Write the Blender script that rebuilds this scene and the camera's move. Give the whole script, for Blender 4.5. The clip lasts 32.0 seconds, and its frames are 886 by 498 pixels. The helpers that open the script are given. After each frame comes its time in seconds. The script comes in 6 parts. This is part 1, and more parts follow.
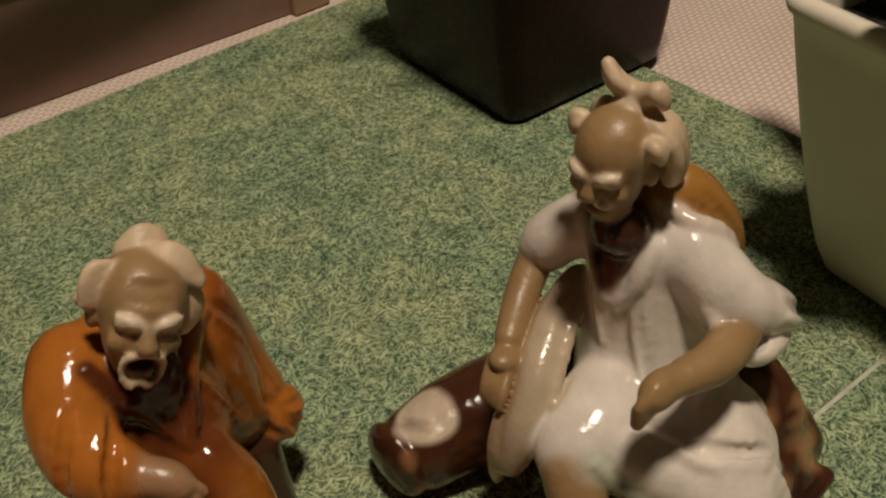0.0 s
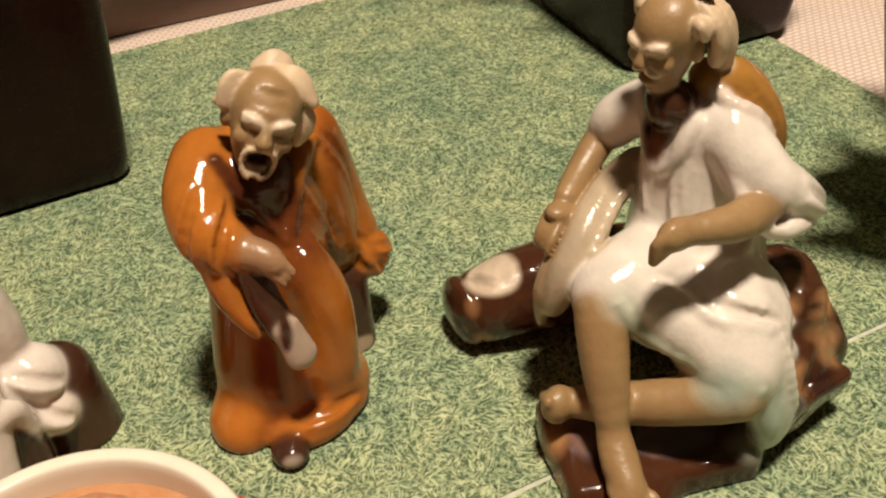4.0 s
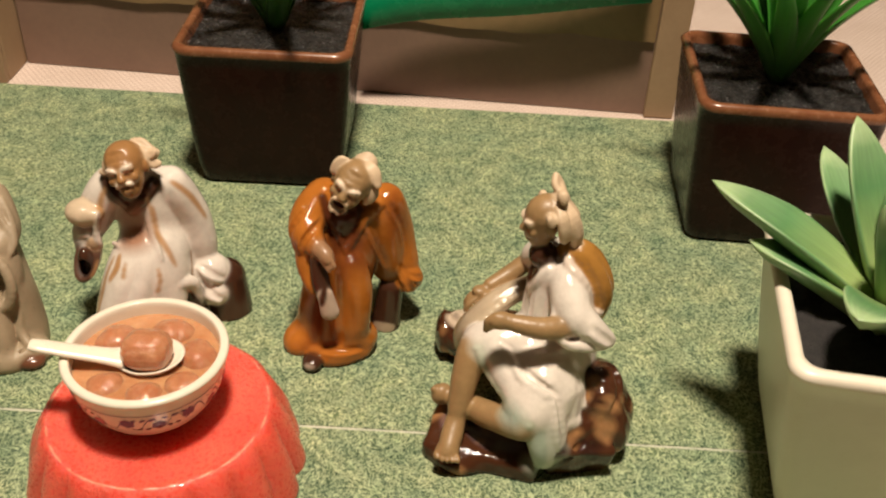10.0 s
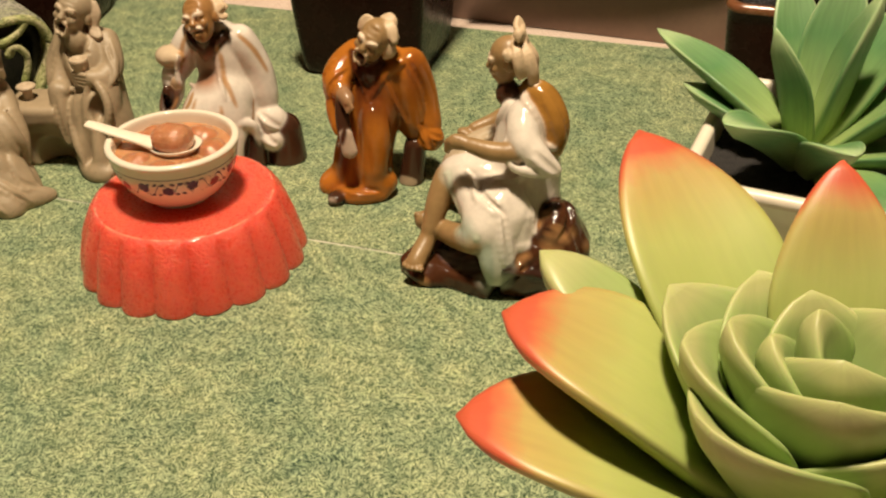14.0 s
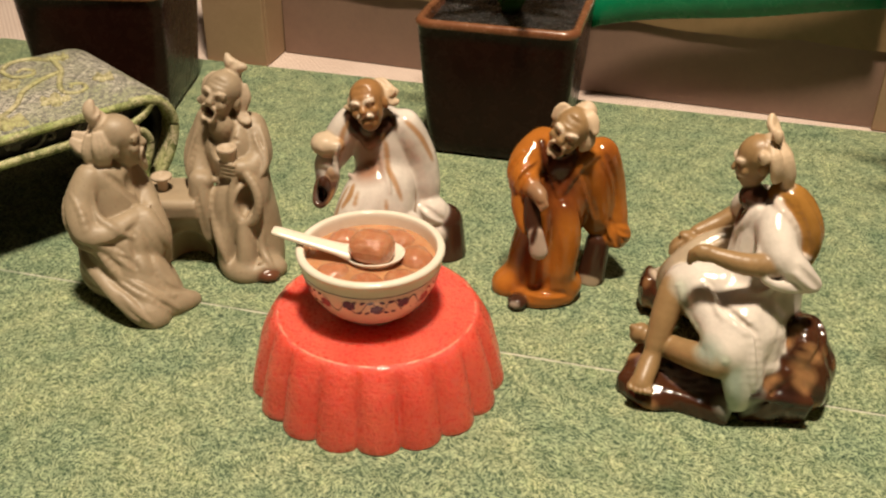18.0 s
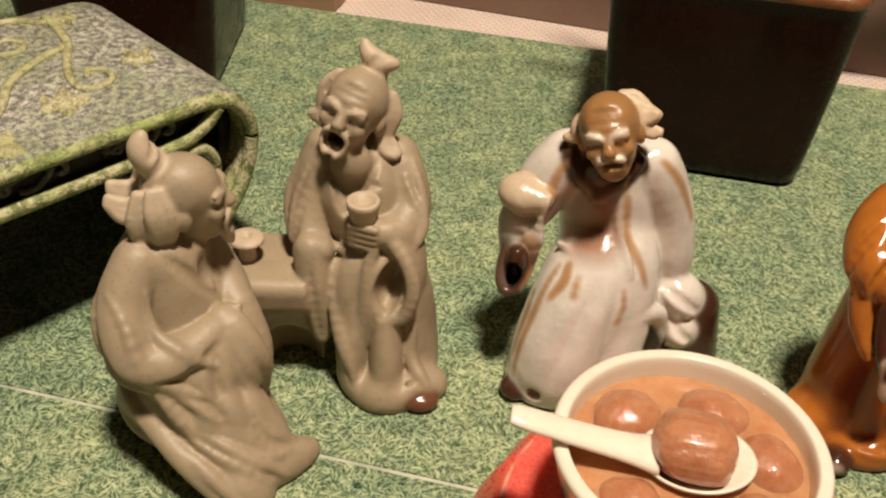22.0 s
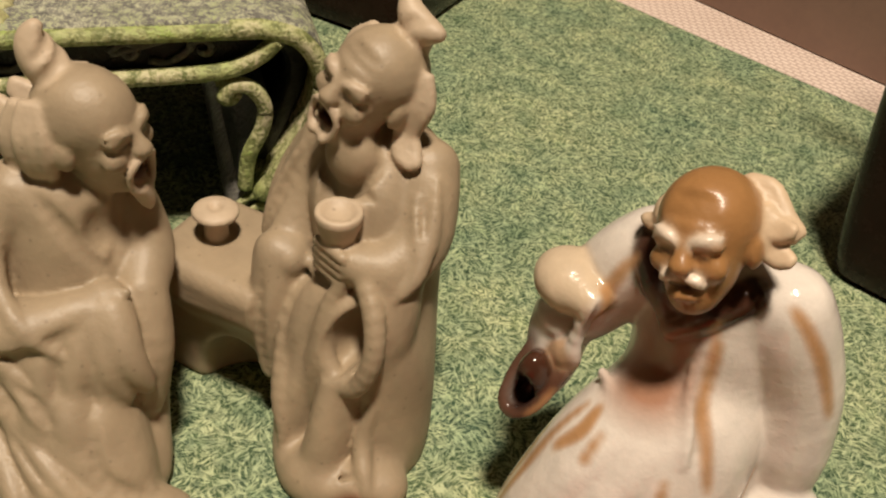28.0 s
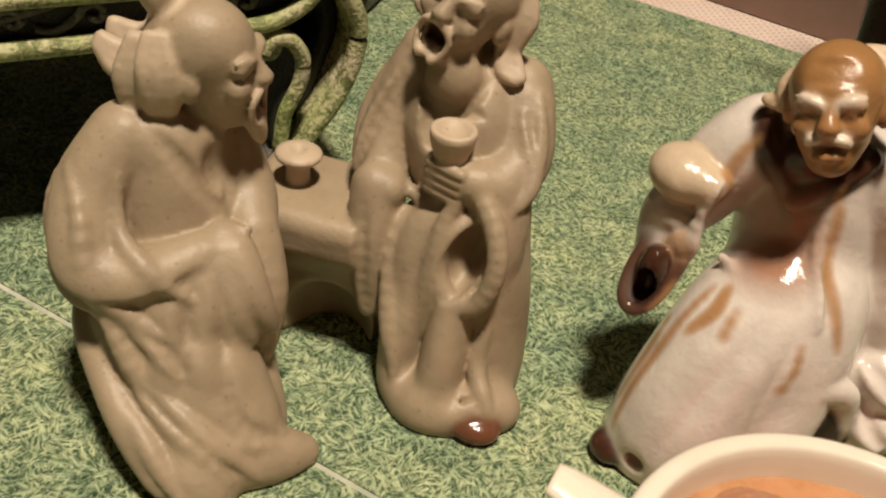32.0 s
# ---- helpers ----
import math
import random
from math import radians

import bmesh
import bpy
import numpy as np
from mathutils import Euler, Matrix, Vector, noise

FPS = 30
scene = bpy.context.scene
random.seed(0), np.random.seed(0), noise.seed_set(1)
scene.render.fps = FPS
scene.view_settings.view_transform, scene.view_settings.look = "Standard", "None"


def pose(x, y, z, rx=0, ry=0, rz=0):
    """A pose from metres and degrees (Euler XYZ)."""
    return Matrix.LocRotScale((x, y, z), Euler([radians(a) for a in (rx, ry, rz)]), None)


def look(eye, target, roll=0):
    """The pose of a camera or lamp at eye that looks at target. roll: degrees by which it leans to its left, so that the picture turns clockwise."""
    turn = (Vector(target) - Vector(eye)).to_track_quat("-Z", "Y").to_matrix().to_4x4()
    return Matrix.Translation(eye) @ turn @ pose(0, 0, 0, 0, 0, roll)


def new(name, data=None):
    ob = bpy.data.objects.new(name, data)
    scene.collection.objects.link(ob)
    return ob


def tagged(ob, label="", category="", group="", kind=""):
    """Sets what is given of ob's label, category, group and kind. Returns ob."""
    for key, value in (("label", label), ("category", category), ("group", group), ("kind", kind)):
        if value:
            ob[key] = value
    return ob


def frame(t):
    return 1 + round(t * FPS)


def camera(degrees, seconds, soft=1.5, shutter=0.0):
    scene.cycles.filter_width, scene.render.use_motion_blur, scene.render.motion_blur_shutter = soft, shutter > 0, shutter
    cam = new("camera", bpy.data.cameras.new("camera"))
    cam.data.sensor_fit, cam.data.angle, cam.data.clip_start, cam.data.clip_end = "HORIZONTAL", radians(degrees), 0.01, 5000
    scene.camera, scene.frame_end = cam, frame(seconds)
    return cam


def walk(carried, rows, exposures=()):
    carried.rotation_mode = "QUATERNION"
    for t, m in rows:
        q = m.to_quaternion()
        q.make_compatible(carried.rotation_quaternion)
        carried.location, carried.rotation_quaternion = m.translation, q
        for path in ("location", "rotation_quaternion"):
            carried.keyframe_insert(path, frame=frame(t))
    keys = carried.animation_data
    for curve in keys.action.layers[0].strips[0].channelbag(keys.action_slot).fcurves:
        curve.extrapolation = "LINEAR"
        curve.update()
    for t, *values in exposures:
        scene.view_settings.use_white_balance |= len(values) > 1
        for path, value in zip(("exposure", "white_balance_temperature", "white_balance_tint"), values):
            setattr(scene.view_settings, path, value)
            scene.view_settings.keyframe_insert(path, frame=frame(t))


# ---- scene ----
MM = 0.001
LENS = 48.0
cam = camera(LENS, 32.0, soft=2.2, shutter=0.3)
PATH = [
    (0, -0.01313, -0.07432, 0.12965, 50.735, 4.008, -38.765),
    (0.5, -0.01562, -0.08598, 0.13475, 50.139, 5.597, -36.069),
    (1, -0.02214, -0.09626, 0.14516, 49.468, 6.350, -33.842),
    (1.5, -0.02264, -0.11073, 0.14884, 50.422, 7.040, -32.245),
    (2, -0.01698, -0.10547, 0.14693, 49.417, 7.260, -29.727),
    (2.5, -0.01208, -0.10181, 0.14211, 49.024, 7.828, -29.207),
    (4.5, -0.02298, -0.11490, 0.12323, 52.842, 0.946, -25.709),
    (5, -0.01732, -0.12805, 0.12503, 52.467, -0.978, -24.036),
    (5.5, -0.00611, -0.14348, 0.13537, 52.096, -3.112, -20.772),
    (6, 0.00562, -0.15096, 0.14768, 51.132, -4.026, -17.504),
    (6.5, 0.01283, -0.15486, 0.15790, 50.783, -4.688, -13.769),
    (7, 0.02028, -0.15937, 0.16179, 50.574, -5.488, -11.908),
    (7.5, 0.02394, -0.16449, 0.16557, 49.756, -6.837, -9.420),
    (8, 0.03044, -0.17451, 0.16934, 48.718, -6.406, -6.943),
    (8.5, 0.03647, -0.18775, 0.17859, 48.627, -4.812, -3.250),
    (9, 0.03206, -0.19645, 0.19178, 53.272, -2.975, -0.375),
    (9.5, 0.03404, -0.20412, 0.19700, 54.585, -3.061, 0.471),
    (10, 0.03555, -0.21231, 0.19721, 54.509, -2.576, 2.009),
    (10.5, 0.04042, -0.22409, 0.18776, 52.761, -2.207, 2.001),
    (11, 0.04726, -0.23226, 0.17754, 49.679, -1.786, 2.678),
    (11.5, 0.05846, -0.24871, 0.17145, 48.410, -2.315, 3.382),
    (12, 0.07300, -0.25535, 0.17585, 48.739, -2.007, 4.956),
    (12.5, 0.08948, -0.26207, 0.17728, 50.834, 0.340, 7.233),
    (13, 0.10277, -0.26207, 0.17846, 53.076, 0.236, 12.011),
    (13.5, 0.11422, -0.26308, 0.17329, 54.998, 0.968, 15.550),
    (14, 0.11970, -0.26311, 0.17251, 56.427, 0.656, 17.024),
    (14.5, 0.11860, -0.26195, 0.17248, 57.600, 0.891, 18.130),
    (16.5, 0.10947, -0.27303, 0.17853, 58.003, -0.255, 17.933),
    (17, 0.08593, -0.26457, 0.17857, 57.993, -0.141, 18.294),
    (17.5, 0.06013, -0.25498, 0.17547, 58.496, -0.392, 16.890),
    (18, 0.04004, -0.24613, 0.17295, 58.655, -0.427, 14.853),
    (18.5, 0.01910, -0.24032, 0.17255, 58.539, -0.742, 12.498),
    (19, -0.00423, -0.22872, 0.17039, 57.542, 0.125, 8.734),
    (19.5, -0.02002, -0.22148, 0.16857, 56.834, 0.156, 6.470),
    (20, -0.03150, -0.21648, 0.16384, 56.198, -0.344, 4.537),
    (20.5, -0.05442, -0.20195, 0.16125, 55.296, -1.455, 5.095),
    (21, -0.06146, -0.17934, 0.15351, 54.818, -1.876, 6.565),
    (21.5, -0.04876, -0.15089, 0.14857, 52.621, -1.382, 10.133),
    (22, -0.04854, -0.13860, 0.14299, 52.957, -2.334, 13.722),
    (22.5, -0.05244, -0.12189, 0.13506, 51.493, -3.981, 18.000),
    (23, -0.05139, -0.11000, 0.13060, 49.718, -4.973, 21.727),
    (23.5, -0.04548, -0.10349, 0.12779, 49.352, -4.631, 25.258),
    (24, -0.03641, -0.09443, 0.12698, 50.256, -4.334, 28.688),
    (24.5, -0.03387, -0.08474, 0.12691, 49.626, -3.857, 35.654),
    (25, -0.02552, -0.07893, 0.12373, 50.181, -4.409, 38.581),
    (25.5, -0.02815, -0.07300, 0.12234, 49.982, -3.933, 41.223),
    (27.5, -0.02936, -0.07262, 0.12080, 50.536, -5.886, 41.473),
    (28, -0.02315, -0.06685, 0.11729, 50.764, -5.590, 41.555),
    (28.5, -0.02518, -0.06446, 0.11807, 50.557, -6.022, 42.332),
    (29, -0.03571, -0.06713, 0.12097, 50.013, -5.337, 40.700),
    (29.5, -0.04382, -0.06385, 0.12470, 48.479, -4.996, 39.246),
    (30, -0.05054, -0.06404, 0.12731, 44.845, -5.210, 38.440),
    (30.5, -0.05250, -0.07262, 0.11860, 47.098, -6.263, 35.850),
    (31, -0.05081, -0.08138, 0.11184, 49.213, -8.155, 33.849),
    (31.5, -0.04995, -0.08839, 0.10865, 51.187, -8.203, 32.017),
    (32, -0.04515, -0.09651, 0.10365, 53.433, -6.830, 30.479),
]
walk(cam, [(t, pose(x, y, z, rx, ry, rz)) for t, x, y, z, rx, ry, rz in PATH], exposures=[(0.0, -1.0, 6500, 10), (1.0, -0.33, 6500, 10), (2.0, -0.14, 6500, 10), (5.0, 0.06, 6500, 10), (8.0, 0.08, 6400, 10), (10.0, 0.03, 6500, 10), (11.0, 0.08, 6600, 10), (12.0, 0.05, 6700, 8), (14.0, 0.05, 7300, 8), (17.0, 0.05, 6900, 10), (19.0, 0.01, 6500, 10), (24.0, -0.08, 6400, 10), (32.0, -0.11, 6400, 10)])

# ---- light: one warm lamp nearly overhead, in a dim room ----
world = bpy.data.worlds.new("dim_room")
scene.world = world
world.use_nodes = True
world.node_tree.nodes["Background"].inputs["Color"].default_value = (1.0, 0.84, 0.66, 1)
world.node_tree.nodes["Background"].inputs["Strength"].default_value = 0.008

lamp_data = bpy.data.lights.new("ceiling_lamp_light", "AREA")
lamp_data.shape, lamp_data.size = "DISK", 0.11
lamp_data.energy = 14.2
lamp_data.color = (1.0, 0.85, 0.67)
lamp = new("ceiling_lamp_light", lamp_data)
lamp.matrix_world = look((0.05, -0.15, 0.95), (0.0, -0.02, 0.0))


# ---- materials ----
def mat_new(name):
    m = bpy.data.materials.new(name)
    m.use_nodes = True
    return m, m.node_tree.nodes, m.node_tree.links, m.node_tree.nodes["Principled BSDF"]


def ramp(nodes, stops):
    r = nodes.new("ShaderNodeValToRGB")
    el = r.color_ramp.elements
    while len(el) < len(stops):
        el.new(0.5)
    for e, (p, c) in zip(el, stops):
        e.position, e.color = p, (*c, 1)
    return r


def coords(nodes, links, scale=(1, 1, 1), rot=(0, 0, 0)):
    tc = nodes.new("ShaderNodeTexCoord")
    mp = nodes.new("ShaderNodeMapping")
    mp.inputs["Scale"].default_value = scale
    mp.inputs["Rotation"].default_value = rot
    links.new(tc.outputs["Object"], mp.inputs["Vector"])
    return mp.outputs["Vector"]


def noise_tex(nodes, links, vec, scale, detail=3.0, rough=0.55):
    n = nodes.new("ShaderNodeTexNoise")
    n.inputs["Scale"].default_value, n.inputs["Detail"].default_value, n.inputs["Roughness"].default_value = scale, detail, rough
    if vec is not None:
        links.new(vec, n.inputs["Vector"])
    return n


def mix_rgb(nodes, links, a, b, fac, blend="MIX"):
    n = nodes.new("ShaderNodeMix")
    n.data_type, n.blend_type = "RGBA", blend
    for sock, v in ((n.inputs[0], fac), (n.inputs[6], a), (n.inputs[7], b)):
        if hasattr(v, "is_linked"):
            links.new(v, sock)
        elif isinstance(v, (tuple, list)):
            sock.default_value = (*v, 1)
        else:
            sock.default_value = v
    return n.outputs[2]


def bump(nodes, links, bsdf, height, strength, distance):
    b = nodes.new("ShaderNodeBump")
    b.inputs["Strength"].default_value, b.inputs["Distance"].default_value = strength, distance
    links.new(height, b.inputs["Height"])
    links.new(b.outputs["Normal"], bsdf.inputs["Normal"])
    return b


def surface(name, c1, c2, scale, rough=0.5, rough2=None, bump_s=0.0, bump_d=0.0003, fine=4.0, metallic=0.0, coat=0.0, spec=0.5, sss=0.0, sss_col=None):
    """Two-tone surface: large stains at scale (per metre), fine grain at scale * fine."""
    m, n, l, b = mat_new(name)
    v = coords(n, l)
    big, small = noise_tex(n, l, v, scale), noise_tex(n, l, v, scale * fine, 4.0, 0.65)
    add = n.new("ShaderNodeMath")
    add.operation = "MULTIPLY_ADD"
    add.inputs[1].default_value = 0.5
    half = n.new("ShaderNodeMath")
    half.operation = "MULTIPLY"
    half.inputs[1].default_value = 0.5
    l.new(small.outputs["Fac"], half.inputs[0])
    l.new(big.outputs["Fac"], add.inputs[0])
    l.new(half.outputs[0], add.inputs[2])
    r = ramp(n, [(0.32, c1), (0.68, c2)])
    l.new(add.outputs[0], r.inputs["Fac"])
    l.new(r.outputs["Color"], b.inputs["Base Color"])
    rr = n.new("ShaderNodeMapRange")
    rr.inputs["From Min"].default_value, rr.inputs["From Max"].default_value = 0.3, 0.7
    rr.inputs["To Min"].default_value, rr.inputs["To Max"].default_value = rough, rough2 if rough2 is not None else rough
    l.new(small.outputs["Fac"], rr.inputs["Value"])
    l.new(rr.outputs["Result"], b.inputs["Roughness"])
    b.inputs["Metallic"].default_value = metallic
    b.inputs["Coat Weight"].default_value = coat
    b.inputs["Coat Roughness"].default_value = 0.06
    b.inputs["Specular IOR Level"].default_value = spec
    if sss:
        b.inputs["Subsurface Weight"].default_value = sss
        b.inputs["Subsurface Radius"].default_value = sss_col or (1, 0.4, 0.25)
        b.inputs["Subsurface Scale"].default_value = 0.006
    if bump_s:
        bump(n, l, b, small.outputs["Fac"], bump_s, bump_d)
    return m


# ---- mesh helpers ----
def part(name, bm, material, parent=None, label="", smooth=True):
    """Links a bmesh as one mesh object, under a thing or under a part."""
    me = bpy.data.meshes.new(name)
    bm.to_mesh(me)
    bm.free()
    if smooth:
        for p in me.polygons:
            p.use_smooth = True
    for m in material if isinstance(material, (list, tuple)) else [material]:
        me.materials.append(m)
    ob = new(name, me)
    if parent is not None:
        ob.parent = parent
    if label:
        ob["label"] = label
    return ob


def thing(name, m, label, category, group=""):
    e = new(name)
    e.empty_display_size = 0.01
    e.matrix_basis = m
    return tagged(e, label, category, group)


def rings_mesh(rings, closed=True, cap0=False, cap1=False):
    """A skin over rings of equally many points."""
    bm = bmesh.new()
    vs = [[bm.verts.new(p) for p in ring] for ring in rings]
    n = len(rings[0])
    for a, b in zip(vs, vs[1:]):
        for i in range(n if closed else n - 1):
            j = (i + 1) % n
            bm.faces.new((a[i], a[j], b[j], b[i]))
    if cap0:
        bm.faces.new(vs[0][::-1])
    if cap1:
        bm.faces.new(vs[-1])
    return bm


def lathe(profile, seg=64, radial=None):
    """profile: (r, z) in metres; radial(angle, k) may scale each radius."""
    rings = []
    for k, (r, z) in enumerate(profile):
        rings.append([((r * (radial(2 * math.pi * i / seg, k) if radial else 1)) * math.cos(2 * math.pi * i / seg),
                       (r * (radial(2 * math.pi * i / seg, k) if radial else 1)) * math.sin(2 * math.pi * i / seg), z) for i in range(seg)])
    return rings_mesh(rings)


def rsquare(half, corner, z, seg=7, wob=0.0):
    """One ring of a square with rounded corners."""
    out = []
    for q in range(4):
        cx, cy = [(1, 1), (-1, 1), (-1, -1), (1, -1)][q]
        for i in range(seg):
            a = math.pi / 2 * (q + i / (seg - 1))
            out.append((cx * (half - corner) + corner * math.cos(a), cy * (half - corner) + corner * math.sin(a), z))
        # points on the flat side towards the next corner
        nx, ny = [(1, 1), (-1, 1), (-1, -1), (1, -1)][(q + 1) % 4]
        a = math.pi / 2 * (q + 1)
        p0 = Vector((cx * (half - corner) + corner * math.cos(a), cy * (half - corner) + corner * math.sin(a), z))
        p1 = Vector((nx * (half - corner) + corner * math.cos(a), ny * (half - corner) + corner * math.sin(a), z))
        for f in (0.25, 0.5, 0.75):
            p = p0.lerp(p1, f)
            out.append((p.x, p.y, p.z))
    return out


def box_bm(x0, x1, y0, y1, z0, z1, bevel=0.0, seg=2):
    bm = bmesh.new()
    bmesh.ops.create_cube(bm, size=1)
    for v in bm.verts:
        v.co = ((x0 + x1) / 2 + v.co.x * (x1 - x0), (y0 + y1) / 2 + v.co.y * (y1 - y0), (z0 + z1) / 2 + v.co.z * (z1 - z0))
    if bevel:
        bmesh.ops.bevel(bm, geom=bm.edges[:], offset=bevel, segments=seg, profile=0.6, affect="EDGES")
    return bm


def spline(points, n):
    """n points on a Catmull-Rom curve through the given ones (any dimension)."""
    p = np.array(points, float)
    p = np.vstack([2 * p[0] - p[1], p, 2 * p[-1] - p[-2]])
    out = []
    for s in np.linspace(0, len(points) - 1 - 1e-9, n):
        i, t = int(s), s - int(s)
        a, b, c, d = p[i:i + 4]
        out.append(0.5 * (2 * b + (c - a) * t + (2 * a - 5 * b + 4 * c - d) * t * t + (3 * b - a - 3 * c + d) * t ** 3))
    return np.array(out)


def tube_bm(points, radii, seg=10, n=24, flat=1.0):
    """A round tapered tube along a curve, with closed ends."""
    pr = spline([(*p, r) for p, r in zip(points, radii)], n)
    rings, up = [], Vector((0, 0, 1))
    for i in range(n):
        d = Vector(pr[min(i + 1, n - 1), :3] - pr[max(i - 1, 0), :3]).normalized()
        side = d.cross(up)
        side = side.normalized() if side.length > 1e-4 else Vector((1, 0, 0))
        top = side.cross(d).normalized()
        c = Vector(pr[i, :3])
        rings.append([c + (side * math.cos(2 * math.pi * k / seg) + top * flat * math.sin(2 * math.pi * k / seg)) * pr[i, 3] for k in range(seg)])
    return rings_mesh(rings, True, True, True)


def join_bm(bms):
    """Several bmeshes of one part as one."""
    out = bmesh.new()
    for b in bms:
        me = bpy.data.meshes.new("tmp")
        b.to_mesh(me)
        b.free()
        out.from_mesh(me)
        bpy.data.meshes.remove(me)
    return out


# ---- clay modelling: soft unions of round forms on a fine grid, then one skin ----
class Clay:
    def __init__(self, lo, hi, h):
        self.lo, self.h = np.array(lo, float), h
        self.n = np.ceil((np.array(hi, float) - self.lo) / h).astype(int) + 1
        self.f = np.full(self.n, 4.0, np.float32)
        self.forms, self.coats = [], []

    def _grid(self, lo, hi, pad):
        a = np.clip(np.floor((np.array(lo) - pad - self.lo) / self.h).astype(int), 0, self.n)
        b = np.clip(np.ceil((np.array(hi) + pad - self.lo) / self.h).astype(int) + 1, 0, self.n)
        if (b <= a).any():
            return None, None
        ax = [(self.lo[i] + self.h * np.arange(a[i], b[i])).astype(np.float32) for i in range(3)]
        g = np.stack(np.meshgrid(*ax, indexing="ij"), -1)
        return tuple(slice(a[i], b[i]) for i in range(3)), g

    def _put(self, d, lo, hi, k, cut=False):
        sl, g = self._grid(lo, hi, k + 2.5 * self.h)
        if sl is None:
            return
        v, f = d(g), self.f[sl]
        if cut:
            v = -v
            hh = np.clip(0.5 - 0.5 * (v - f) / k, 0, 1) if k > 0 else (f > v).astype(np.float32)
            self.f[sl] = v + (f - v) * hh + k * hh * (1 - hh)
            self.f[sl] = np.maximum(self.f[sl], f)
        else:
            hh = np.clip(0.5 + 0.5 * (f - v) / k, 0, 1)
            self.f[sl] = f + (v - f) * hh - k * hh * (1 - hh)

    @staticmethod
    def _ell(c, r, turn):
        c, r = np.array(c, np.float32), np.array(r, np.float32)
        m = np.array(Euler([radians(a) for a in turn]).to_matrix(), np.float32)

        def d(g):
            q = (g - c) @ m
            k0 = np.sqrt(((q / r) ** 2).sum(-1)) + 1e-6
            k1 = np.sqrt(((q / (r * r)) ** 2).sum(-1)) + 1e-6
            return k0 * (k0 - 1) / k1
        big = float(r.max())
        return d, c - big, c + big

    @staticmethod
    def _seg(a, b, ra, rb, squash):
        a, b = np.array(a, np.float32), np.array(b, np.float32)
        ab = b - a
        l2 = float(ab @ ab) + 1e-9

        def d(g):
            t = np.clip(((g - a) @ ab) / l2, 0, 1)
            off = g - a - t[..., None] * ab
            if squash is not None:
                off = off + squash[0] * (off @ squash[0])[..., None] * (squash[1] - 1)
            return np.sqrt((off * off).sum(-1)) - (ra + (rb - ra) * t)
        big = max(ra, rb)
        return d, np.minimum(a, b) - big, np.maximum(a, b) + big

    def ell(self, c, r, col=None, turn=(0, 0, 0), k=1.0, cut=False):
        """An ellipsoid, added softly over k mm (or cut away)."""
        r = (r, r, r) if np.isscalar(r) else r
        d, lo, hi = self._ell(c, r, turn)
        self._put(d, lo, hi, k, cut)
        if col is not None:
            self.forms.append((d, col))
        return self

    def tube(self, pts, rad, col=None, k=1.0, n=0, squash=None, cut=False):
        """A round tapered rope through points; squash: (axis, factor over 1) flattens it along an axis."""
        rad = [rad] * len(pts) if np.isscalar(rad) else rad
        pr = spline([(*p, r) for p, r in zip(pts, rad)], n or (len(pts) * 3 if len(pts) > 2 else 2))
        if squash is not None:
            ax = np.array(squash[0], np.float32)
            squash = (ax / np.linalg.norm(ax), np.float32(squash[1]))
        for p, q in zip(pr, pr[1:]):
            d, lo, hi = self._seg(p[:3], q[:3], float(p[3]), float(q[3]), squash)
            self._put(d, lo, hi, k, cut)
            if col is not None:
                self.forms.append((d, col))
        return self

    def slab(self, c, r, col=None, turn=(0, 0, 0), rnd=1.0, k=1.0, cut=False):
        """A box of half sizes r with rounded edges."""
        c, rr = np.array(c, np.float32), np.array(r, np.float32) - rnd
        m = np.array(Euler([radians(a) for a in turn]).to_matrix(), np.float32)

        def d(g):
            q = np.abs((g - c) @ m) - rr
            return np.sqrt((np.maximum(q, 0) ** 2).sum(-1)) + np.minimum(q.max(-1), 0) - rnd
        big = float(np.linalg.norm(r))
        self._put(d, c - big, c + big, k, cut)
        if col is not None:
            self.forms.append((d, col))
        return self

    def snap(self, p):
        """The nearest place on the present surface, and its outward direction."""
        p = np.array(p, float)
        d = np.array([0.0, 0.0, 1.0])

        def at(q):
            u = np.clip((q - self.lo) / self.h, 0, self.n - 2.001)
            i = u.astype(int)
            t, v = u - i, 0.0
            for o in range(8):
                e = (o & 1, o >> 1 & 1, o >> 2)
                v += self.f[i[0] + e[0], i[1] + e[1], i[2] + e[2]] * np.prod([t[a] if e[a] else 1 - t[a] for a in range(3)])
            return v
        for _ in range(10):
            v = at(p)
            g = np.array([at(p + self.h * e) - at(p - self.h * e) for e in np.eye(3)]) / (2 * self.h)
            l = np.linalg.norm(g)
            if l < 0.05:
                break
            d = g / l
            p = p - d * np.clip(v, -1.5, 1.5) * 0.8
        return p, d

    def rope(self, pts, rad, col=None, k=0.6, sink=0.3, cut=False, n=0):
        """A rope laid on the present surface (sink: share of its radius below it), or a shallow groove cut along it."""
        rad = [rad] * len(pts) if np.isscalar(rad) else rad
        pr = spline([(*p, r) for p, r in zip(pts, rad)], n or len(pts) * 3)
        on, rs = [], []
        for p in pr:
            q, d = self.snap(p[:3])
            r = max(float(p[3]), 0.05)
            if cut:
                on.append(q + d * (0.6 + r - 0.8 * r))
                rs.append(r + 0.6)
            else:
                on.append(q - d * sink * r)
                rs.append(r)
        for _ in range(3):
            on = [on[0]] + [(a + 2 * b + c_) / 4 for a, b, c_ in zip(on, on[1:], on[2:])] + [on[-1]]
